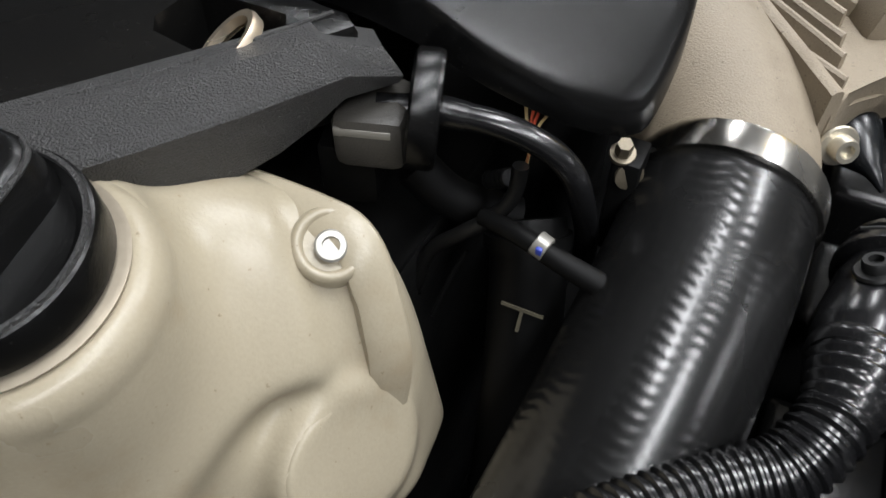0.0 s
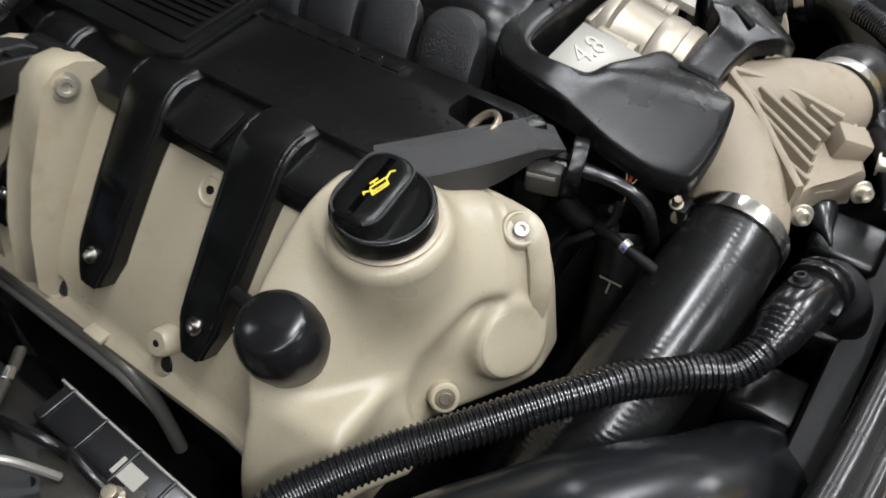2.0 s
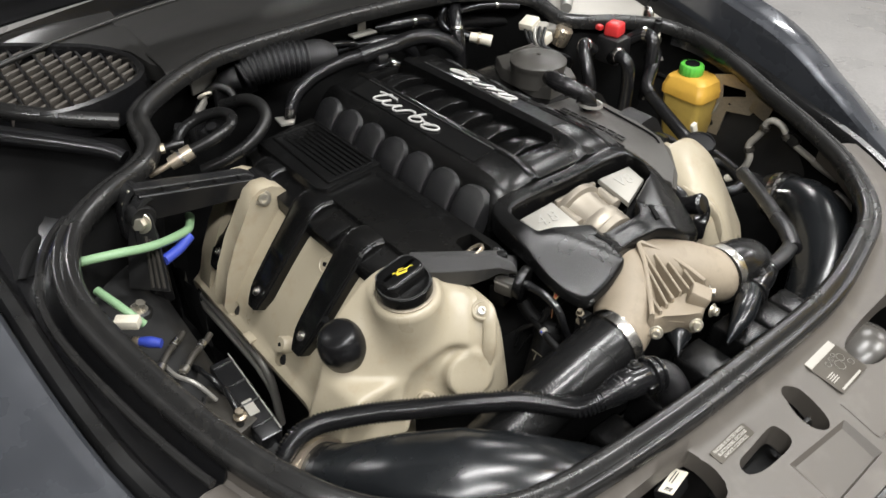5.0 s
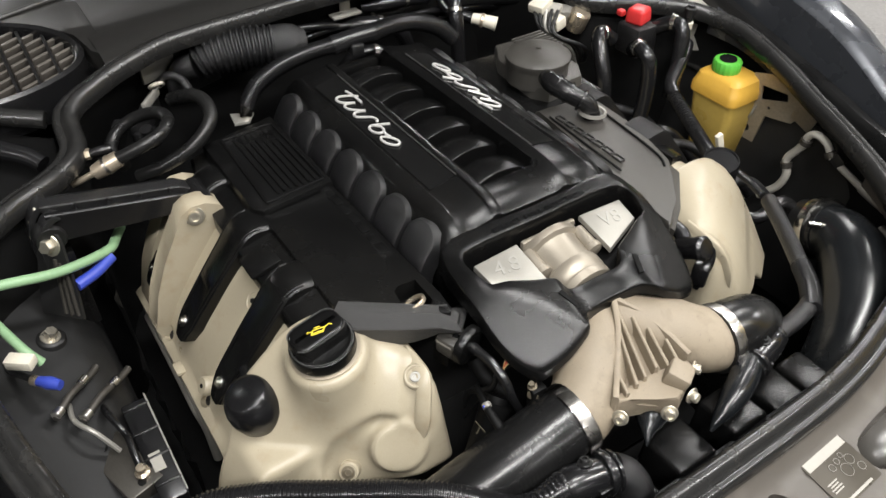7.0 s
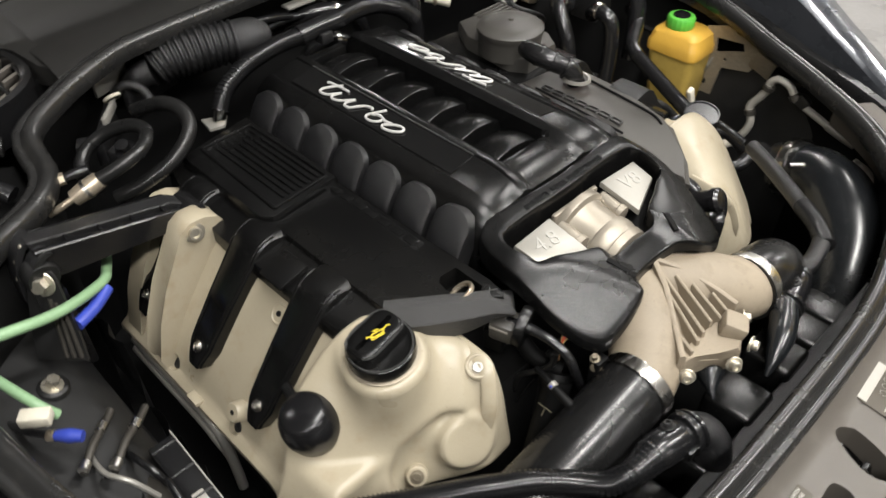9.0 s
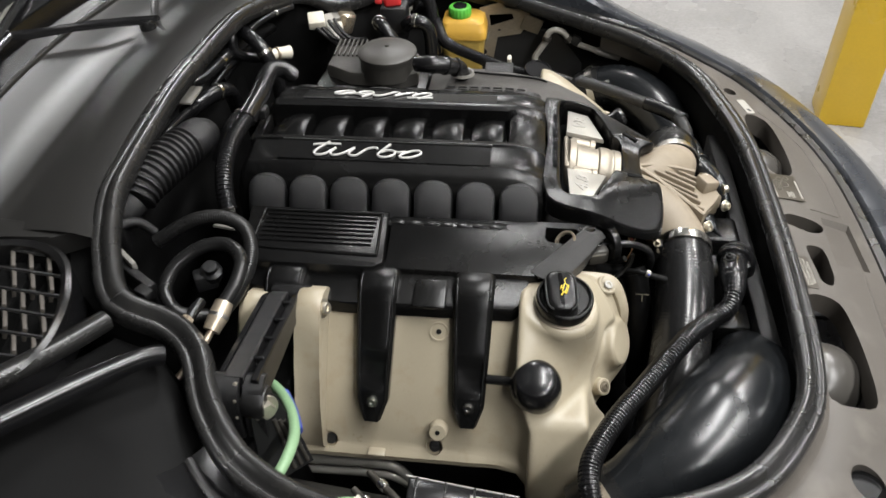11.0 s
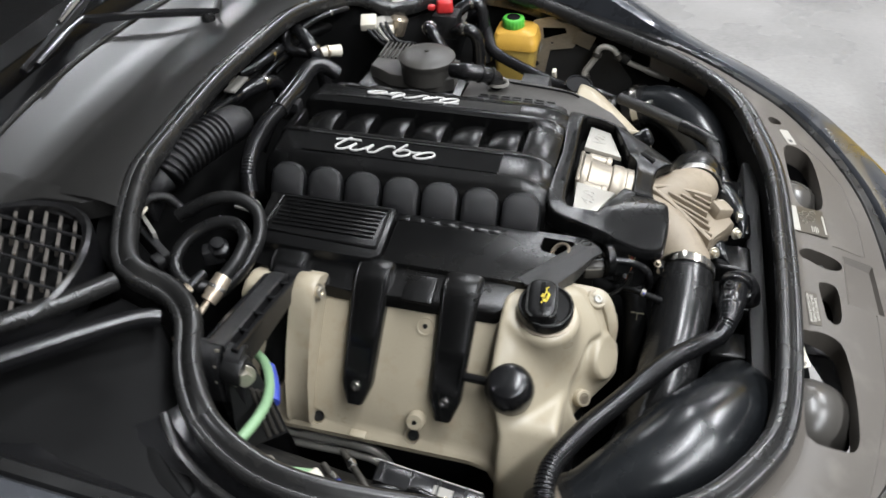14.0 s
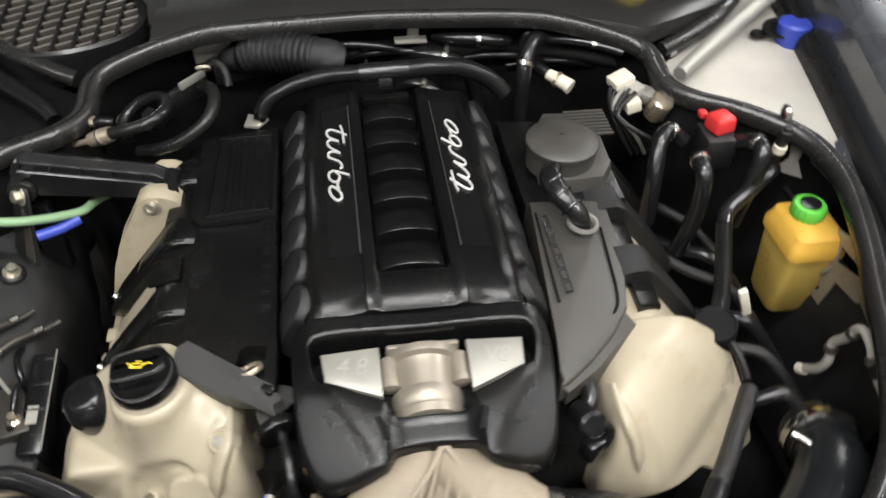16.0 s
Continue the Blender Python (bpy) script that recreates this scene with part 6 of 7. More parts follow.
part("braided_hose", tube([(-0.51, -0.265, 0.915), (-0.465, -0.245, 0.936), (-0.428, -0.238, 0.938), (-0.398, -0.248, 0.928), (-0.386, -0.28, 0.908), (-0.395, -0.32, 0.888), (-0.415, -0.35, 0.872)], 0.0088, 18, ridge=0.0003, pitch=0.003), RUBBER, ac)
part("fitting", tube([(-0.385, -0.371, 0.925), (-0.388, -0.385, 0.919), (-0.393, -0.402, 0.911)], [0.0105, 0.0115, 0.0095], 16, 10), BRASS, ac, "tarnished crimped fitting")
part("fitting_collar", lathe([(0.0095, -0.003), (0.0118, -0.002), (0.0118, 0.002), (0.0095, 0.003)], (-0.388, -0.386, 0.9185), (0.2, 0.8, 0.4), 18), STEEL, ac)
part("metal_line", tube([(-0.393, -0.402, 0.911), (-0.402, -0.425, 0.900), (-0.42, -0.45, 0.885)], 0.0042, 10, 12), BRASS, ac, "pale metal line")
part("brass_nut", lathe([(0.0068, -0.005), (0.0072, -0.004), (0.0072, 0.004), (0.0068, 0.005)], (-0.4185, -0.402, 0.924), (0.3, 0.9, 0.1), 6), BRASS, ac, "tarnished hexagon nut")
part("nut_stub", tube([(-0.417, -0.398, 0.924), (-0.414, -0.385, 0.926), (-0.412, -0.372, 0.925)], [0.0055, 0.0065, 0.006], 14, 8), SMOOTH, ac)
part("clip_block", box((-0.425, -0.325, 0.915), (0.026, 0.02, 0.022), 0.003, Matrix.Rotation(0.5, 4, "Z")), BLACK, ac)
part("valve_body", lathe([(0.012, 0), (0.013, 0.004), (0.013, 0.016), (0.008, 0.018), (0.008, 0.026), (0.0, 0.027)], (-0.42, -0.318, 0.912), (0.2, -0.3, 1), 16), SMOOTH, ac)
part("valve_nut", lathe([(0.0075, 0), (0.0075, 0.006), (0.004, 0.007)], (-0.448, -0.372, 0.902), (0.4, -0.7, 0.5), 6), ZINC, ac, "small hexagon nut")
eye = thing("cable_eye", (-0.577, -0.266, 0.89), "pale lifting eye on a short black cable", "cable")
part("eye_ring", tube([(-0.566 + 0.008 * math.cos(a), -0.268 + 0.010 * math.sin(a), 0.912 + 0.007 * math.cos(a)) for a in np.linspace(0, 6.28, 13)], 0.0026, 8, 40), WHITEPL, eye)
part("cable", tube([(-0.571, -0.262, 0.912), (-0.56, -0.25, 0.925), (-0.545, -0.235, 0.92), (-0.53, -0.23, 0.90)], 0.0065, 10, 24), BLACK, eye)
part("bracket_body", box((-0.535, -0.30, 0.885), (0.10, 0.012, 0.035), 0.003, Matrix.Rotation(-0.6, 4, "Z")), BLACK, eye, "black bracket")
part("rear_bracket", box((-0.575, -0.21, 0.905), (0.012, 0.09, 0.04), 0.003, Matrix.Rotation(0.3, 4, "Z")), BLACK, eye, "black bracket")
part("sensor_plug", box((-0.495, -0.345, 0.905), (0.022, 0.014, 0.014), 0.003, Matrix.Rotation(-0.5, 4, "Z")), BLACK, eye, "black plug")
part("bracket_strip", box((-0.545, -0.285, 0.905), (0.05, 0.006, 0.012), 0.001, Matrix.Rotation(-0.7, 4, "Z")), LABELM, eye, "thin grey bracket edge")
part("bracket_plate", box((-0.60, -0.235, 0.925), (0.006, 0.10, 0.03), 0.001, Matrix.Rotation(0.35, 4, "Z")), LABELM, eye, "thin grey metal edge")

# torque strut between bank and wing
strut = thing("torque_strut", (-0.335, -0.4, 0.85), "black ribbed engine torque strut bolted between bank and wing", "engine mount")
A, B = Vector((-0.3455, -0.305, 0.888)), Vector((-0.3415, -0.475, 0.927))


def rail(dx, w, dz, depth0, depth1, name, material):
    rings = []
    for f in (0.0, 0.08, 0.35, 0.7, 1.0):
        p, d = A.lerp(B, f), depth0 + (depth1 - depth0) * f
        top = p.z + dz - (0.006 if f == 0 else 0)
        rings.append([(p.x + dx - w, p.y, top - d), (p.x + dx + w, p.y, top - d), (p.x + dx + w, p.y, top - 0.0015), (p.x + dx + w - 0.0015, p.y, top), (p.x + dx - w + 0.0015, p.y, top), (p.x + dx - w, p.y, top - 0.0015)])
    part(name, loft(rings, True), material, strut)


rail(0.0, 0.0105, 0.0, 0.014, 0.02, "top_bar", BLACK)
rail(-0.0165, 0.0035, -0.004, 0.024, 0.038, "side_bar", SMOOTH)
rail(0.0215, 0.0042, -0.003, 0.024, 0.038, "side_bar", SMOOTH)
rail(0.002, 0.017, -0.014, 0.012, 0.02, "web", SMOOTH)
for f in (0.16, 0.37, 0.58, 0.79):
    p = A.lerp(B, f)
    part("cross_rib", box((p.x + 0.0155, p.y, p.z - 0.006), (0.012, 0.0028, 0.011), 0.0008, Matrix.Rotation(0.2, 4, "X")), SMOOTH, strut)
    part("cross_rib", box((p.x - 0.0115, p.y, p.z - 0.007), (0.008, 0.0028, 0.010), 0.0008, Matrix.Rotation(0.2, 4, "X")), SMOOTH, strut)
    part("bar_seam", box((p.x, p.y, p.z - 0.0004), (0.0195, 0.0008, 0.0012), 0.0), BLACK, strut)
part("inner_eye", lathe([(0.006, -0.024), (0.013, -0.024), (0.014, -0.02), (0.014, 0.02), (0.013, 0.024), (0.006, 0.024)], (-0.333, -0.300, 0.871), (1, 0, 0), 24), SMOOTH, strut)
part("eye_bush", lathe([(0.005, -0.006), (0.010, -0.005), (0.0115, 0.0), (0.010, 0.005), (0.005, 0.006)], (-0.3125, -0.305, 0.872), (1, 0, 0), 20), RUBBER, strut)
for x0, x1, dy in ((-0.3655, -0.3345, 0.0), (-0.3325, -0.3115, 0.006)):
    rings = []
    for y, z in spline([(-0.472, 0.9265), (-0.483, 0.923), (-0.491, 0.913), (-0.496, 0.897), (-0.499, 0.878), (-0.500, 0.858)], 12):
        rings.append([(x0, y + dy, z - dy), (x1, y + dy, z - dy), (x1, y + dy + 0.006, z - dy - 0.004), (x0, y + dy + 0.006, z - dy - 0.004)])
    part("end_plate", loft(rings, True), BLACK, strut, "curved black end plate")
for y, z in ((-0.4815, 0.9235), (-0.4915, 0.909), (-0.4965, 0.889)):
    part("rivet", lathe([(0.0024, -0.001), (0.0024, 0.0008), (0.0012, 0.0016), (0.0, 0.0016)], (-0.3375, y, z), (0, -0.9, 0.45), 12), ZINC, strut, "small bright rivet")
part("outer_bush", lathe([(0.008, -0.012), (0.016, -0.012), (0.018, -0.008), (0.018, 0.008), (0.016, 0.012), (0.008, 0.012)], (-0.322, -0.478, 0.893), (1, 0, 0), 28), RUBBER, strut, "black rubber bush")
br = thing("strut_bracket", (-0.31, -0.48, 0.82), "grey ribbed steel bracket holding the strut's outer end", "bracket")
BU, BW = Vector((0.73, 0.68, 0.0)).normalized(), Vector((-0.19, 0.18, 0.965)).normalized()
BC, BN = Vector((-0.313, -0.482, 0.888)), Vector((0.66, -0.70, 0.27)).normalized()
rings = []
for w, h in ((0.007, 0.0155), (0.012, 0.0125), (0.0155, 0.006), (0.018, -0.010), (0.022, -0.035), (0.026, -0.065), (0.028, -0.095)):
    rings.append([BC + BU * a * w + BW * h + BN * b for a, b in ((-1, -0.004), (1, -0.004), (1, 0.0), (-1, 0.0))])
part("bracket_plate", loft(rings, True), DARKMETAL, br)
bolt(br, tuple(BC), tuple(BN), 0.0092, 0.010, ZINC, True, False)
for k in range(3):
    part("bracket_rib", tube([BC + BU * (0.004 + 0.005 * k) + BW * (-0.018 - 0.004 * k), BC + BU * (0.005 + 0.0065 * k) + BW * -0.05, BC + BU * (0.006 + 0.008 * k) + BW * -0.09], 0.0026, 10, 12), BRACKET, br)
part("leg", box((-0.335, -0.475, 0.80), (0.02, 0.03, 0.12), 0.002), SMOOTH, br)

# inner wing on the near side: hoses, plugs, pipes
iw = thing("inner_wing", (-0.2, -0.52, 0.6), "dark painted inner wing shelf on the near side", "panel")
part("sheet", loft([[(x, -0.458, 0.60), (x, -0.462, 0.69), (x, -0.470, 0.738 - 0.2 * (x + 0.3)), (x, -0.50, 0.774 - 0.3 * (x + 0.3)), (x, -0.53, 0.784 - 0.3 * (x + 0.3)), (x, -0.57, 0.80 - 0.25 * (x + 0.3)), (x, -0.60, 0.815 - 0.2 * (x + 0.3))] for x in (-0.40, -0.3, -0.2, -0.1, 0.0)], False), DARKMETAL, iw)
part("bolt_pad", lathe([(0.018, -0.02), (0.017, -0.002), (0.015, 0.0), (0.0, 0.0)], (-0.285, -0.521, 0.7815), (0.1, 0.2, 1), 24), DARKMETAL, iw, sharp=80)
bolt(iw, (-0.285, -0.521, 0.7815), (0.2, 0.3, 1), 0.0075, 0.012, ZINC, True, False)
gh = thing("green_hose", (-0.38, -0.48, 0.8), "pale green hose with a blue sleeve", "hose")
part("hose", tube([(-0.385, -0.396, 0.826), (-0.362, -0.402, 0.838), (-0.343, -0.410, 0.843), (-0.3266, -0.42, 0.844), (-0.3093, -0.44, 0.852), (-0.2963, -0.46, 0.8595), (-0.2862, -0.48, 0.8665), (-0.2793, -0.50, 0.8735), (-0.276, -0.52, 0.880), (-0.2772, -0.545, 0.884), (-0.285, -0.575, 0.884)], 0.006, 12, 60), GREENHOSE, gh)
part("sleeve", tube([(-0.318, -0.424, 0.838), (-0.302, -0.447, 0.836), (-0.290, -0.472, 0.836)], 0.0075, 12, 10), BLUE, gh, "blue sleeve")
gh2 = thing("green_hose", (-0.22, -0.55, 0.81), "short pale green hose into a pale plug", "hose")
part("hose", tube([(-0.214, -0.536, 0.812), (-0.222, -0.545, 0.826), (-0.245, -0.555, 0.836), (-0.275, -0.565, 0.842)], 0.0055, 12, 30), GREENHOSE, gh2)
part("plug", box((-0.213, -0.554, 0.826), (0.03, 0.016, 0.013), 0.002, Matrix.Rotation(0.9, 4, "Z")), WHITEPL, gh2, "pale plug")
bp = thing("blue_plug", (-0.2, -0.537, 0.78), "blue insulated cable plug", "plug")
part("boot", tube([(-0.19, -0.528, 0.792), (-0.20, -0.538, 0.793), (-0.21, -0.548, 0.793)], [0.006, 0.0078, 0.0055], 12, 10), BLUE, bp)
part("ferrule", lathe([(0.0055, 0), (0.006, 0.002), (0.006, 0.008), (0.0055, 0.009)], (-0.209, -0.547, 0.793), (-0.7, -0.7, 0), 12), BRASS, bp)
part("cable", tube([(-0.21, -0.548, 0.793), (-0.235, -0.565, 0.792), (-0.26, -0.575, 0.79)], 0.004, 8, 14), BLACK, bp)
for a, b in (((-0.217, -0.502, 0.760), (-0.168, -0.546, 0.768)), ((-0.206, -0.472, 0.748), (-0.157, -0.522, 0.758))):
    hl = thing("crimped_line", tuple(a), "short grey crimped hose line on the inner wing", "hose", "crimped lines")
    A2, B2 = np.array(a), np.array(b)
    part("line", tube([A2 - (B2 - A2) * 0.3, A2, (A2 + B2) / 2 + np.array([0, 0, 0.006]), B2], 0.0043, 12, 20), BRACKET, hl)
    for q in (0.12, 0.9):
        part("ferrule", lathe([(0.0046, -0.006), (0.0058, -0.005), (0.0058, 0.005), (0.0046, 0.006)], tuple(A2 + (B2 - A2) * q + np.array([0, 0, 0.004])), tuple(B2 - A2), 14), STEEL, hl)
mod = thing("control_module", (-0.11, -0.5, 0.7), "grey valve module with thin wires and a pale label", "module")
MT = Matrix.Rotation(0.2, 4, "Y")
part("module_body", box((-0.108, -0.503, 0.701), (0.085, 0.042, 0.045), 0.002, Matrix.Rotation(0.3, 4, "Z") @ Matrix.Rotation(0.12, 4, "Y")), BRACKET, mod)
part("module_cover", box((-0.112, -0.468, 0.702), (0.136, 0.030, 0.046), 0.003, MT), SMOOTH, mod, "glossy black cover")
for k in range(4):
    x = -0.165 + 0.034 * k
    part("cover_rib", box((x, -0.468, 0.7255 - 0.2 * (x + 0.112)), (0.003, 0.029, 0.004), 0.001, MT), RUBBER, mod)
part("cover_edge", tube([(-0.178, -0.4535, 0.7385), (-0.045, -0.4535, 0.7115)], 0.0011, 6, 4), SILVERD, mod, "thin pale edge")
part("label", box((-0.090, -0.470, 0.7218), (0.024, 0.013, 0.001), 0, MT), LABELW, mod, "pale paper label")
for p in ((-0.135, -0.515, 0.7275), (-0.075, -0.492, 0.719)):
    # Dark disc for the shade in a hole of the plate.
    part("plate_hole", lathe([(0.005, 0), (0.005, 0.0012), (0.0, 0.0012)], p, (0.1, 0, 1), 12), DARK, mod)
part("solenoid_foot", lathe([(0.007, -0.004), (0.0085, 0), (0.0085, 0.004), (0.005, 0.006), (0.005, 0.014), (0.0, 0.015)], (-0.083, -0.488, 0.722), (0.1, 0, 1), 16), BRASS, mod, "tarnished round foot")
for pts in ([(-0.135, -0.485, 0.724), (-0.12, -0.487, 0.742), (-0.10, -0.488, 0.738), (-0.085, -0.488, 0.73)], [(-0.20, -0.50, 0.728), (-0.165, -0.497, 0.745), (-0.14, -0.49, 0.74), (-0.13, -0.485, 0.72)]):
    part("lead", tube(pts, 0.0042, 10, 24), SMOOTH, mod)
part("steel_line", tube([(-0.2, -0.53, 0.75), (-0.16, -0.53, 0.762), (-0.135, -0.515, 0.757), (-0.12, -0.50, 0.73)], 0.003, 8, 24), LABELM, mod, "thin grey line")
pipes = thing("oil_pipes", (-0.2, -0.42, 0.64), "pair of bare metal pipes below the head cover", "pipe")
for k in range(2):
    part("pipe", tube([(-0.40, -0.396 - 0.003 * k, 0.668 - 0.017 * k), (-0.30, -0.397 - 0.003 * k, 0.671 - 0.017 * k), (-0.225, -0.398 - 0.003 * k, 0.673 - 0.017 * k), (-0.200, -0.398 - 0.003 * k, 0.664 - 0.016 * k), (-0.185, -0.397, 0.63 - 0.01 * k), (-0.18, -0.396, 0.56)], 0.0066, 14, 50), SILVER, pipes)
hs = thing("heat_shield", (-0.3, -0.44, 0.62), "crumpled dark foil heat shield below the head cover", "heat shield")
rows = []
for i in range(24):
    x = -0.41 + 0.27 * i / 23
    w = 0.004 * math.sin(i * 1.7) + 0.003 * math.sin(i * 3.1)
    top = np.interp(x, [-0.41, -0.36, -0.315, -0.295, -0.14], [0.755, 0.76, 0.752, 0.665, 0.62])
    rows.append([(x, -0.434 + w, top + 0.5 * w), (x, -0.432 + w * 0.5, top - 0.035), (x, -0.43, top - 0.12)])
bm = loft(rows, False)
bmesh.ops.solidify(bm, geom=bm.faces[:], thickness=0.0015)
part("foil", bm, DARKMETAL, hs)


# hoses and clips in the rear centre
for p, r, lab in (([(-0.60, 0.03, 0.90), (-0.575, 0.06, 0.915), (-0.555, 0.10, 0.915), (-0.55, 0.14, 0.89), (-0.55, 0.16, 0.82)], 0.013, "glossy black hose bending down at the bulkhead"),
                  ([(-0.49, 0.215, 0.80), (-0.495, 0.215, 0.88), (-0.51, 0.22, 0.925), (-0.535, 0.235, 0.945), (-0.56, 0.26, 0.945)], 0.0125, "tall glossy black hose rising at the bulkhead"),
                  ([(-0.56, 0.26, 0.935), (-0.54, 0.29, 0.945), (-0.52, 0.33, 0.945), (-0.50, 0.37, 0.94)], 0.007, "black cable running to the far corner"),
                  ([(-0.53, 0.0, 0.85), (-0.515, 0.03, 0.89), (-0.505, 0.06, 0.895), (-0.50, 0.09, 0.87), (-0.5, 0.1, 0.8)], 0.014, "black hose loop behind the intake cover")):
    h = thing("rear_hose", tuple(p[1]), lab, "hose", "rear hoses")
    part("hose", tube(p, r, 16, 44), SMOOTH, h)
    part("clip", lathe([(r, -0.004), (r + 0.0015, -0.003), (r + 0.0015, 0.003), (r, 0.004)], p[2], tuple(np.array(p[3]) - np.array(p[1])), 18), STEEL, h, "bright hose clip")
wb = thing("wiring_channel", (-0.58, 0.12, 0.9), "black wiring channel along the bulkhead", "wiring")
part("channel", tube([(-0.605, -0.25, 0.90), (-0.60, -0.05, 0.905), (-0.60, 0.15, 0.905), (-0.585, 0.3, 0.9), (-0.545, 0.4, 0.895)], 0.014, 10, 40), BLACK, wb)
for y in (-0.15, -0.02, 0.11, 0.24):
    part("tie", lathe([(0.0145, -0.003), (0.016, -0.002), (0.016, 0.002), (0.0145, 0.003)], (-0.601, y, 0.905), (0, 1, 0), 16), LABELM, wb, "grey cable tie")


# ---- far bank ----
fc = thing("far_coil_cover", (-0.1, 0.21, 0.86), "dusty dark grey coil cover on the far bank", "engine cover")
fz = lambda x, y: 0.892 - 0.10 * max(0, y - 0.19) - 0.06 * max(0, x + 0.1)
part("panel", prism([(-0.225, 0.163), (0.0, 0.152), (0.040, 0.142), (0.060, 0.138), (0.056, 0.148), (0.030, 0.180), (-0.005, 0.216), (-0.04, 0.241), (-0.12, 0.262), (-0.225, 0.268)], fz, 0.855, 0.004), GREYCOVER, fc)
part("panel_skirt", loft([[(x, y, z) for x, y, z in r] for r in (
    [(0.058, 0.140, 0.879), (0.063, 0.146, 0.873), (0.058, 0.148, 0.845), (0.046, 0.142, 0.845)],
    [(0.026, 0.178, 0.879), (0.035, 0.186, 0.871), (0.030, 0.188, 0.835), (0.015, 0.18, 0.835)],
    [(-0.035, 0.239, 0.877), (-0.026, 0.250, 0.866), (-0.028, 0.252, 0.83), (-0.045, 0.24, 0.83)])], True), GREYCOVER, fc)
# Dark tubes paint the shade in the cover's grooves.
part("recess_line", tube([(-0.17, 0.247, fz(-0.17, 0.247)), (-0.06, 0.235, fz(-0.06, 0.235)), (-0.03, 0.222, fz(-0.03, 0.222))], 0.0016, 6, 20), DARK, fc)
part("recess_line", tube([(-0.2, 0.169, fz(-0.2, 0.169)), (-0.05, 0.163, fz(-0.05, 0.163))], 0.0016, 6, 12), DARK, fc)
for k in range(7):
    x = -0.187 + 0.0192 * k
    bm = loft([[(px, py, 0.8925 + dz - 0.06 * max(0, px + 0.1)) for px, py in rounded(0.0165 - e, 0.0095 - e, 0.001, 1, x, 0.179)] for e, dz in ((0, -0.002), (0, 0.0012), (0.003, 0.0012), (0.003, -0.002))], True, False, False)
    # Lightened colour imitates the glint on the raised outlines.
    part("raised_bar", bm, SHEEN, fc)
part("rear_panel", prism([(-0.425, 0.16), (-0.23, 0.162), (-0.23, 0.30), (-0.41, 0.30)], 0.882, 0.84, 0.005), COVER, fc)
part("far_skirt", prism([(-0.42, 0.27), (-0.05, 0.262), (-0.06, 0.295), (-0.41, 0.302)], lambda x, y: 0.872 - 0.4 * (y - 0.26), 0.84, 0.004), COVER, fc)
for x0 in (-0.348, -0.230, -0.112):
    rings = []
    c = spline(SP, 16)
    for i, (y, z) in enumerate(c):
        w = 0.0245 - 0.0075 * (i / 15) ** 1.3
        rings.append([(x0 - w, -y - 0.006, z - 0.012), (x0 - w, -y + 0.004, z + 0.008), (x0 + w, -y + 0.004, z + 0.008), (x0 + w, -y - 0.006, z - 0.012)])
    part("strap", loft(rings, True), BLACK, fc)

sep = thing("oil_separator", (-0.3, 0.245, 0.88), "dusty black oil separator with a round domed lid", "oil separator")
part("housing", prism([(-0.405, 0.225), (-0.36, 0.198), (-0.27, 0.190), (-0.245, 0.205), (-0.250, 0.272), (-0.28, 0.292), (-0.40, 0.298)], 0.905, 0.86, 0.006), GREYCOVER, sep)
for k in range(8):
    part("rib", box((-0.398 + 0.008 * k, 0.283, 0.9065), (0.0035, 0.06, 0.004), 0.001), GREYCOVER, sep)
part("dome", lathe([(0.046, -0.03), (0.0465, -0.006), (0.0475, 0.0), (0.049, 0.003), (0.049, 0.008), (0.046, 0.0105), (0.03, 0.015), (0.004, 0.0175), (0.0035, 0.020), (0.0, 0.0202)], (-0.298, 0.224, 0.924), (0, 0, 1), 48), GREYCOVER, sep)
part("elbow", tube([(-0.245, 0.198, 0.924), (-0.222, 0.190, 0.928), (-0.194, 0.198, 0.922), (-0.176, 0.215, 0.909), (-0.172, 0.222, 0.890)], [0.013, 0.0145, 0.014, 0.0125, 0.0125], 18, 30), SMOOTH, sep, "glossy black outlet elbow")
for f in ((-0.216, 0.191, 0.9275), (-0.197, 0.197, 0.923), (-0.182, 0.209, 0.914)):
    part("elbow_band", lathe([(0.0145, -0.002), (0.016, -0.0015), (0.016, 0.0015), (0.0145, 0.002)], f, (0.7, 0.5, -0.4), 20), SMOOTH, sep)
part("port_ring", lathe([(0.015, -0.002), (0.0165, 0.002), (0.0195, 0.0025), (0.0205, -0.002)], (-0.172, 0.223, 0.896), (0, 0.08, 1), 26, caps=False), LABELM, sep, "pale ring round the port")

# ---- far side reservoirs and lines ----
tank = thing("fluid_reservoir", (-0.21, 0.56, 0.68), "yellow translucent fluid reservoir with a green screw cap", "reservoir")
TK = [(0.69, 0.062, 0.054), (0.70, 0.072, 0.062), (0.79, 0.086, 0.074), (0.806, 0.088, 0.076), (0.808, 0.096, 0.084), (0.822, 0.096, 0.084), (0.826, 0.092, 0.080), (0.840, 0.084, 0.072), (0.846, 0.066, 0.056)]
part("vessel", loft([[(x, y, z) for x, y in rounded(a, b, 0.013, 5, -0.200, 0.562)] for z, a, b in TK[:4]], True), TANKMAT, tank)
part("shoulder", loft([[(x, y, z) for x, y in rounded(a, b, 0.014, 5, -0.200, 0.562)] for z, a, b in TK[3:]], True), TANKTOP, tank, "amber shoulder of the reservoir")
rg = []
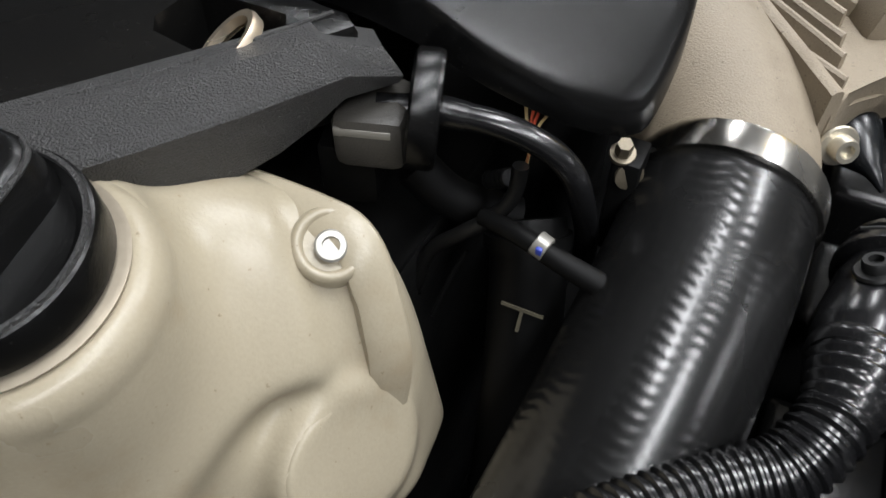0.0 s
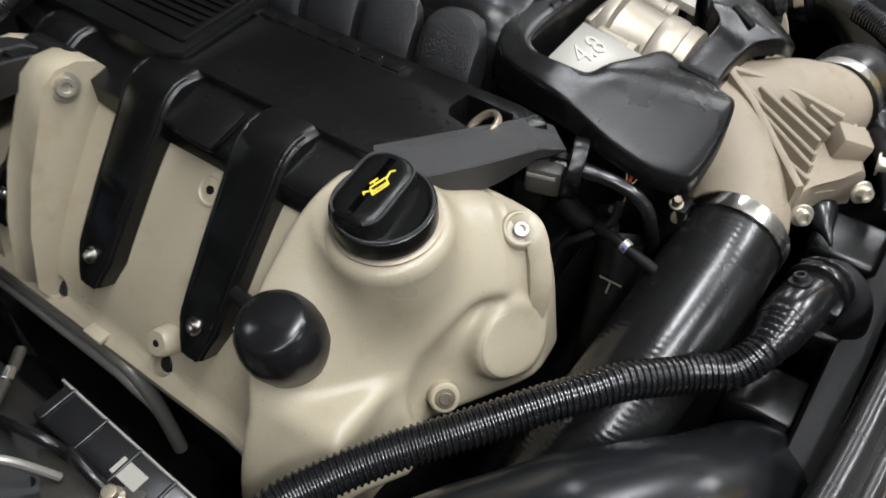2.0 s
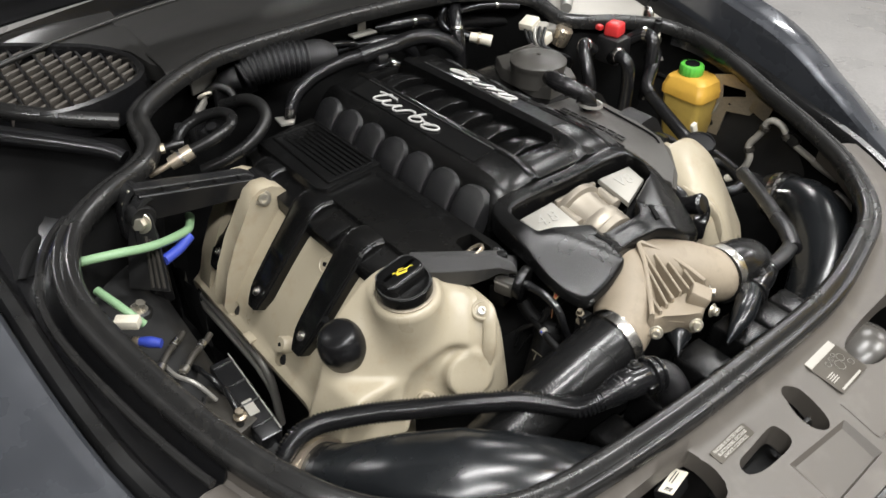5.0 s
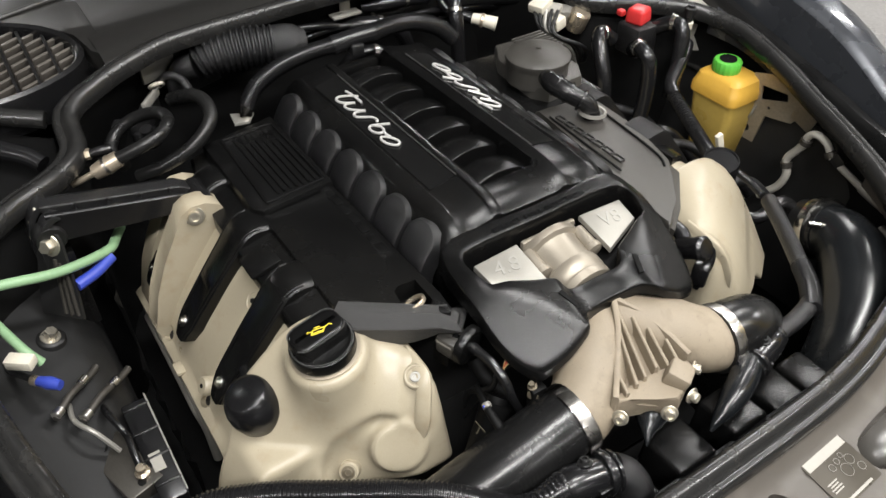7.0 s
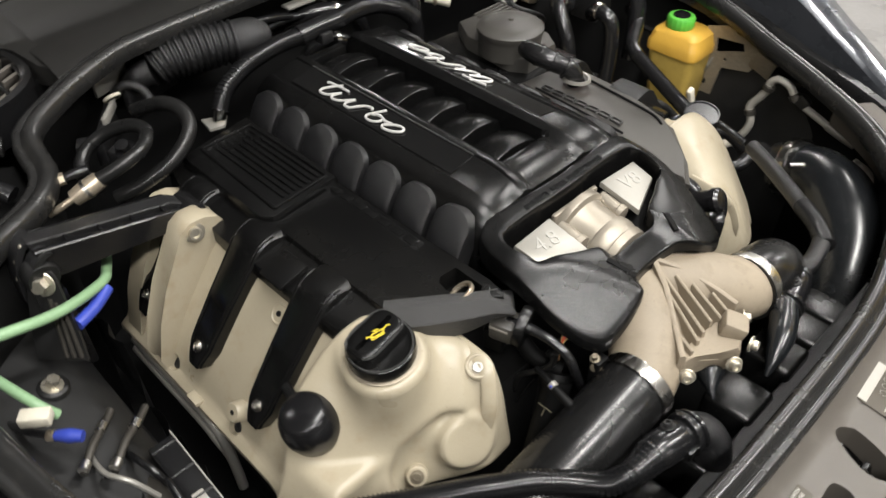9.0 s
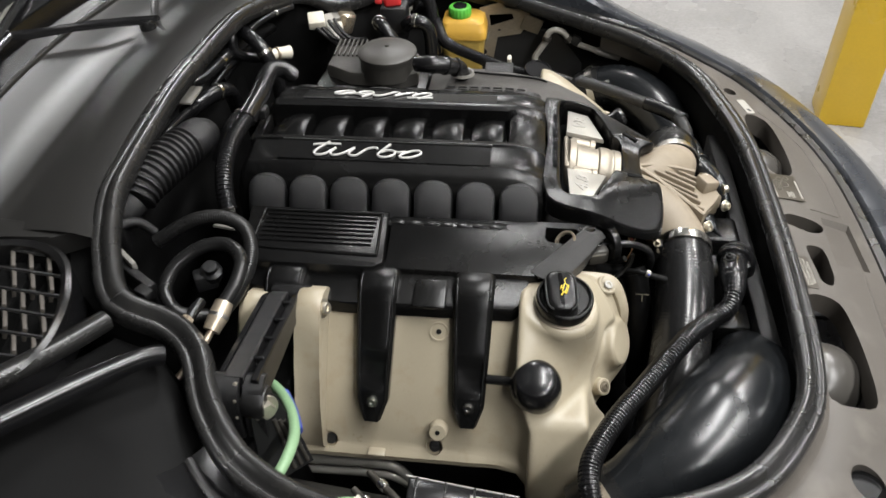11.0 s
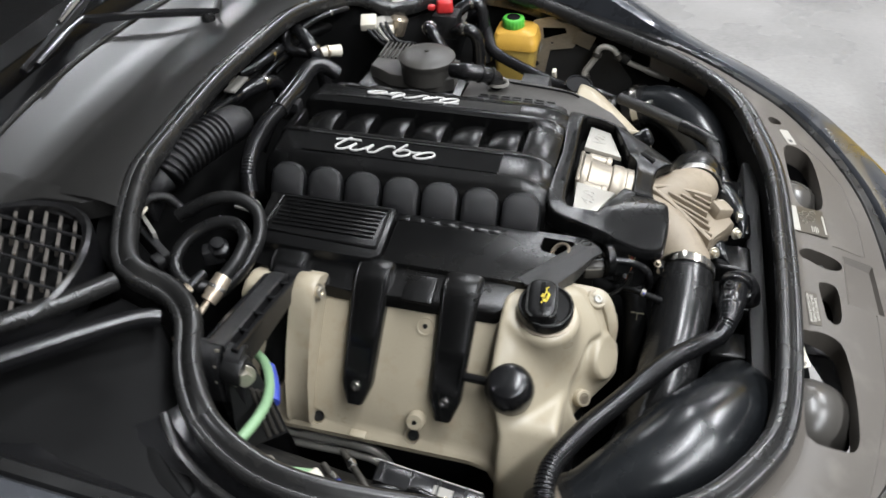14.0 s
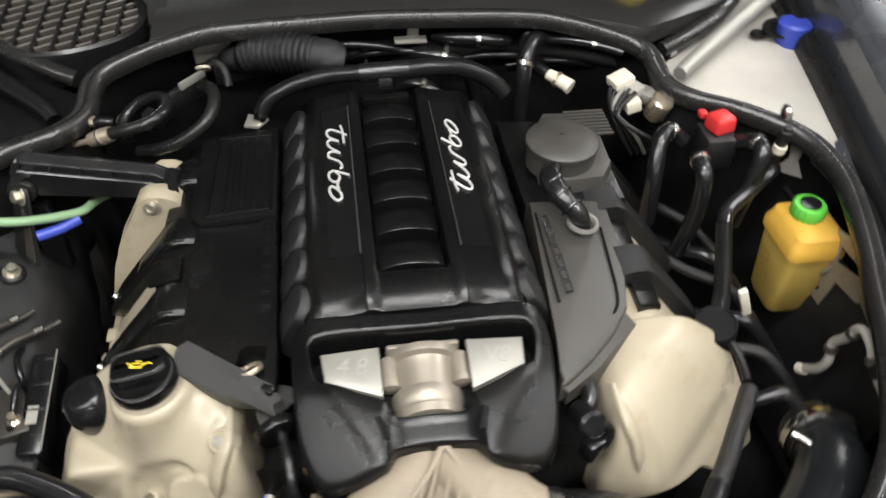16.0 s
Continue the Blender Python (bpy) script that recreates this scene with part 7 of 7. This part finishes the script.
for r, h in ((0.0215, 0.0), (0.0225, 0.002), (0.0225, 0.016), (0.0205, 0.019), (0.012, 0.0195)):
    rg.append([(-0.208 + (r + 0.0009 * (i % 4 < 2)) * math.cos(a), 0.558 + (r + 0.0009 * (i % 4 < 2)) * math.sin(a), 0.846 + h) for i, a in enumerate(np.linspace(0, 2 * math.pi, 72, endpoint=False))])
lid = part("cap", loft(rg, True), GREEN, tank, "green ribbed screw cap")
part("cap_plate", lathe([(0.0145, 0), (0.014, 0.0025), (0.0, 0.003)], (-0.208, 0.558, 0.865), (0, 0, 1), 24), SMOOTH, lid, "glossy black cap top")
br = thing("reservoir_bracket", (-0.12, 0.6, 0.72), "bare stamped steel bracket beside the reservoir", "bracket")
PLATE = [(-0.170, 0.850), (-0.127, 0.864), (-0.116, 0.853), (-0.079, 0.846), (-0.052, 0.841), (-0.083, 0.796), (-0.131, 0.787), (-0.140, 0.731), (-0.152, 0.711), (-0.179, 0.698), (-0.172, 0.756), (-0.166, 0.790)]
WINDOW = [(-0.150, 0.836), (-0.102, 0.840), (-0.098, 0.828), (-0.146, 0.811)]
bm = loft([[(x, y, z) for x, z in PLATE] for y in (0.5835, 0.5865)], True)
cut = loft([[(x, y, z) for x, z in WINDOW] for y in (0.57, 0.60)], True)
part("plate", carve(bm, [cut, lathe([(0.007, -0.02), (0.007, 0.02)], (-0.160, 0.585, 0.752), (0, 1, 0), 14), lathe([(0.003, -0.02), (0.003, 0.02)], (-0.128, 0.585, 0.803), (0, 1, 0), 12)]), RUST, br)
part("tab", box((-0.060, 0.577, 0.820), (0.040, 0.003, 0.036), 0.001, Matrix.Rotation(0.35, 4, "Y") @ Matrix.Rotation(0.2, 4, "X")), RUST, br)
part("folded_edge", tube([(-0.149, 0.581, 0.800), (-0.153, 0.579, 0.785), (-0.158, 0.580, 0.772)], [0.001, 0.0024, 0.001], 8, 10), SILVERD, br, "bright folded edge")
rb = thing("jump_terminal", (-0.33, 0.465, 0.86), "red capped jump terminal on a black base", "terminal")
part("base", box((-0.325, 0.46, 0.885), (0.05, 0.045, 0.05), 0.004), BLACK, rb)
part("red_cap", box((-0.33, 0.463, 0.922), (0.034, 0.036, 0.026), 0.006, Matrix.Rotation(0.3, 4, "Z"), None, 3, 0.88), RED, rb, "red plastic cap")
part("cap_tongue", box((-0.352, 0.445, 0.922), (0.014, 0.012, 0.01), 0.003), RED, rb)
for p in ([(-0.31, 0.485, 0.90), (-0.285, 0.50, 0.915), (-0.265, 0.50, 0.905), (-0.255, 0.49, 0.86), (-0.25, 0.48, 0.80)], [(-0.30, 0.43, 0.88), (-0.28, 0.42, 0.895), (-0.255, 0.42, 0.88), (-0.25, 0.42, 0.82), (-0.25, 0.41, 0.75)], [(-0.34, 0.42, 0.885), (-0.345, 0.40, 0.90), (-0.33, 0.38, 0.895), (-0.30, 0.37, 0.85), (-0.29, 0.37, 0.78)]):
    hh = thing("coolant_hose", tuple(p[2]), "glossy black coolant hose bending down at the far side", "hose", "far coolant hoses")
    part("hose", tube(p, 0.0125, 16, 40), SMOOTH, hh)
    part("clip", lathe([(0.013, -0.004), (0.0142, -0.003), (0.0142, 0.003), (0.013, 0.004)], p[1], tuple(np.array(p[2]) - np.array(p[0])), 20), STEEL, hh, "bright hose clip")
sn = thing("service_port", (-0.31, 0.52, 0.86), "black pipe stub with a pale collar", "pipe")
part("stub", lathe([(0.008, -0.06), (0.008, 0.0), (0.009, 0.001), (0.009, 0.014), (0.006, 0.016), (0.006, 0.02), (0.0, 0.021)], (-0.29, 0.54, 0.915), (0.1, 0, 1), 16), BLACK, sn)
part("collar", lathe([(0.0085, 0), (0.0095, 0.001), (0.0095, 0.012), (0.0085, 0.013)], (-0.291, 0.54, 0.893), (0.1, 0, 1), 16), WHITEPL, sn, "pale collar")
part("tie", tube([(-0.335, 0.56, 0.925), (-0.33, 0.555, 0.94), (-0.32, 0.555, 0.935), (-0.315, 0.555, 0.91)], 0.006, 10, 16), STEEL, sn, "bright clip")
wc = thing("plug_stack", (-0.44, 0.365, 0.88), "off-white and grey electrical plugs stacked at the rear corner", "plugs")
for p, sz, a, mt in (((-0.452, 0.355, 0.922), (0.03, 0.034, 0.016), 0.3, WHITEPL), ((-0.435, 0.372, 0.912), (0.022, 0.028, 0.018), 0.5, LABELW), ((-0.418, 0.366, 0.90), (0.02, 0.024, 0.02), 0.1, WHITEPL), ((-0.43, 0.395, 0.905), (0.03, 0.022, 0.022), 0.8, LABELM)):
    part("plug", box(p, sz, 0.003, Matrix.Rotation(a, 4, "Z") @ Matrix.Rotation(0.25, 4, "X")), mt, wc)
part("sensor_can", lathe([(0.016, -0.02), (0.0175, -0.018), (0.0175, 0.012), (0.014, 0.016), (0.0, 0.0165)], (-0.41, 0.405, 0.90), (0.3, 0.2, 1), 22), BRASS, wc, "tarnished metal sensor can")
for k in range(5):
    part("loom", tube([(-0.455 + 0.008 * k, 0.345 + 0.006 * k, 0.918), (-0.43 + 0.01 * k, 0.335, 0.90), (-0.40 + 0.008 * k, 0.345 + 0.01 * k, 0.87), (-0.39, 0.37 + 0.01 * k, 0.83)], 0.0035, 8, 24), LABELM if k == 2 else BLACK, wc)
gf = thing("heater_fitting", (-0.507, 0.273, 0.86), "off-white quick fitting on a black heater pipe", "fitting")
part("fitting", tube([(-0.52, 0.262, 0.897), (-0.507, 0.275, 0.895), (-0.49, 0.292, 0.89)], [0.009, 0.0105, 0.012], 14, 10), WHITEPL, gf)
part("ring", lathe([(0.011, -0.003), (0.0125, -0.002), (0.0125, 0.002), (0.011, 0.003)], (-0.507, 0.274, 0.895), (0.7, 0.7, -0.2), 18), BRASS, gf)
part("pipe", tube([(-0.52, 0.262, 0.897), (-0.545, 0.24, 0.905), (-0.565, 0.23, 0.92), (-0.57, 0.24, 0.945), (-0.575, 0.27, 0.94)], 0.0098, 14, 40), SMOOTH, gf)
hp = thing("heater_pipe", (-0.56, 0.17, 0.9), "glossy black heater pipe on the bulkhead", "pipe")
part("pipe", tube([(-0.59, 0.09, 0.935), (-0.57, 0.12, 0.94), (-0.56, 0.17, 0.94), (-0.57, 0.2, 0.93), (-0.6, 0.21, 0.92)], 0.0105, 14, 40), SMOOTH, hp)
part("clip", lathe([(0.011, -0.004), (0.0125, -0.003), (0.0125, 0.003), (0.011, 0.004)], (-0.562, 0.155, 0.94), (0.1, 1, 0), 18), STEEL, hp)
for k, (y, z) in enumerate(((-0.02, 0.93), (0.05, 0.915), (0.21, 0.90), (0.30, 0.885))):
    bl = thing("bulkhead_pipe", (-0.585, y, z), "thin dark pipe clipped to the bulkhead", "pipe", "bulkhead pipes")
    part("pipe", tube([(-0.59, y - 0.09, z - 0.01), (-0.575, y - 0.03, z + 0.005), (-0.57, y + 0.03, z), (-0.58, y + 0.08, z - 0.02)], 0.006, 10, 24), SMOOTH, bl)
tb = thing("bulkhead_bracket", (-0.575, 0.06, 0.93), "pale metal bracket tab on the bulkhead", "bracket")
part("tab", box((-0.585, 0.055, 0.955), (0.004, 0.018, 0.035), 0.001), LABELM, tb)
part("foot", box((-0.575, 0.05, 0.938), (0.02, 0.05, 0.004), 0.001), LABELM, tb)

nk = thing("thermostat_neck", (-0.04, 0.36, 0.8), "black cylindrical coolant neck beside the far head cover", "pipe")
part("neck", lathe([(0.025, -0.05), (0.0265, -0.045), (0.0265, 0.0), (0.025, 0.004), (0.0235, 0.004), (0.023, 0.002), (0.0, 0.002)], (-0.044, 0.364, 0.829), (0.15, -0.2, 1), 28), SMOOTH, nk)
part("inlet", tube([(-0.05, 0.37, 0.812), (-0.10, 0.40, 0.81), (-0.16, 0.425, 0.82), (-0.215, 0.445, 0.833)], 0.0098, 14, ridge=0.0018, pitch=0.005), SMOOTH, nk, "corrugated inlet hose")
part("upper_hose", tube([(-0.212, 0.444, 0.833), (-0.232, 0.455, 0.842), (-0.25, 0.49, 0.862), (-0.275, 0.53, 0.872), (-0.30, 0.545, 0.85)], [0.0115, 0.012, 0.0115, 0.0115, 0.0115], 16, 30), SMOOTH, nk)
part("thin_hose", tube([(-0.03, 0.375, 0.82), (-0.01, 0.385, 0.81), (0.02, 0.385, 0.80)], 0.005, 10, ridge=0.001, pitch=0.004), SMOOTH, nk)
cl = thing("metal_line", (0.03, 0.55, 0.78), "bent pale metal line with dark collars and a crimped end", "pipe")
part("end_plug", lathe([(0.006, -0.009), (0.0075, -0.008), (0.0075, 0.006), (0.006, 0.008)], (-0.068, 0.541, 0.684), (0.75, 0.1, 0.62), 16), WHITEPL, cl, "pale end plug")
part("bend", tube([(-0.064, 0.542, 0.690), (-0.048, 0.545, 0.711), (-0.042, 0.546, 0.737), (-0.050, 0.547, 0.760), (-0.039, 0.547, 0.782), (-0.029, 0.546, 0.800)], 0.0066, 12, 44), LABELW, cl)
part("upper_bend", tube([(-0.029, 0.546, 0.800), (-0.027, 0.545, 0.815), (-0.015, 0.544, 0.825), (0.003, 0.544, 0.821), (0.013, 0.545, 0.810), (0.022, 0.545, 0.800)], 0.0060, 12, 40), LABELW, cl)
for c, ax in (((-0.047, 0.546, 0.752), (-0.3, 0, 1)), ((-0.028, 0.546, 0.805), (0.2, 0, 1)), ((0.016, 0.545, 0.806), (0.6, 0, -0.7))):
    part("line_collar", lathe([(0.0072, -0.005), (0.0092, -0.004), (0.0092, 0.004), (0.0072, 0.005)], c, ax, 16), BRACKET, cl, "dark collar on the line")
part("lug", box((0.030, 0.545, 0.803), (0.020, 0.012, 0.020), 0.003, Matrix.Rotation(0.5, 4, "Y")), DARKMETAL, cl)
part("line", tube([(0.026, 0.545, 0.799), (0.042, 0.545, 0.793), (0.078, 0.545, 0.780)], 0.0056, 12, 16), LABELW, cl)
part("crimped_end", tube([(0.076, 0.545, 0.781), (0.098, 0.545, 0.774), (0.124, 0.544, 0.768)], 0.0076, 14, 10), LABELM, cl, "grey crimped end")
ft = thing("far_fitting", (0.175, 0.495, 0.75), "grey crimped line end on the far inner wing", "fitting")
part("fitting", tube([(0.14, 0.505, 0.765), (0.165, 0.497, 0.758), (0.18, 0.492, 0.745)], [0.006, 0.0085, 0.0075], 12, 14), LABELM, ft)
SOL = (0.082, 0.165, 0.850)
sv = thing("solenoid_valve", (0.06, 0.18, 0.83), "glossy black solenoid with a cable beside the far head cover", "valve")
part("body", lathe([(0.012, -0.024), (0.014, -0.02), (0.014, 0.006), (0.0155, 0.007), (0.0155, 0.014), (0.012, 0.018), (0.0, 0.019)], SOL, (0.75, 0.1, 0.45), 22), SMOOTH, sv)
part("neck", tube([(SOL[0] - 0.015, SOL[1] + 0.002, SOL[2] - 0.012), (SOL[0] - 0.03, SOL[1] + 0.012, SOL[2] - 0.004), (SOL[0] - 0.05, SOL[1] + 0.01, SOL[2] + 0.002)], [0.010, 0.010, 0.009], 12, 16), SMOOTH, sv)
part("cable", tube([(SOL[0] + 0.004, SOL[1] + 0.012, SOL[2]), (SOL[0] + 0.008, SOL[1] + 0.024, SOL[2] - 0.012), (SOL[0] + 0.012, SOL[1] + 0.02, SOL[2] - 0.03), (SOL[0] + 0.01, SOL[1] + 0.006, SOL[2] - 0.06)], 0.006, 10, 24), SMOOTH, sv)
part("lower_plug", box((SOL[0] + 0.012, SOL[1] + 0.008, SOL[2] - 0.035), (0.02, 0.024, 0.03), 0.004, Matrix.Rotation(0.5, 4, "Z")), SMOOTH, sv)
fw = thing("inner_wing", (-0.2, 0.57, 0.6), "dark inner wing panel on the far side", "panel")
part("sheet_flange", tube([(-0.45, 0.598, 0.80), (-0.2, 0.598, 0.80), (0.05, 0.598, 0.80)], 0.005, 8, 20), SEAL, fw, "rolled edge of the panel")
part("sheet", loft([[(x, 0.60, 0.80), (x, 0.585, 0.74), (x, 0.56, 0.6), (x, 0.55, 0.5)] for x in (-0.45, -0.2, 0.05)], False), DARKMETAL, fw)
fl = thing("far_bay_lines", (-0.2, 0.43, 0.7), "dark hoses deep beside the far bank", "hose")
for k in range(6):
    part("hose", tube([(-0.40 + 0.07 * k, 0.36, 0.72 + 0.02 * (k % 3)), (-0.34 + 0.07 * k, 0.40, 0.765 - 0.02 * (k % 2)), (-0.28 + 0.06 * k, 0.45, 0.76), (-0.25 + 0.06 * k, 0.5, 0.70)], 0.008 + 0.002 * (k % 2), 12, 30), SMOOTH if k % 2 else BLACK, fl)
part("spacer", box((-0.10, 0.435, 0.80), (0.008, 0.012, 0.05), 0.002, Matrix.Rotation(0.4, 4, "X")), WHITEPL, fl, "pale cable tie")
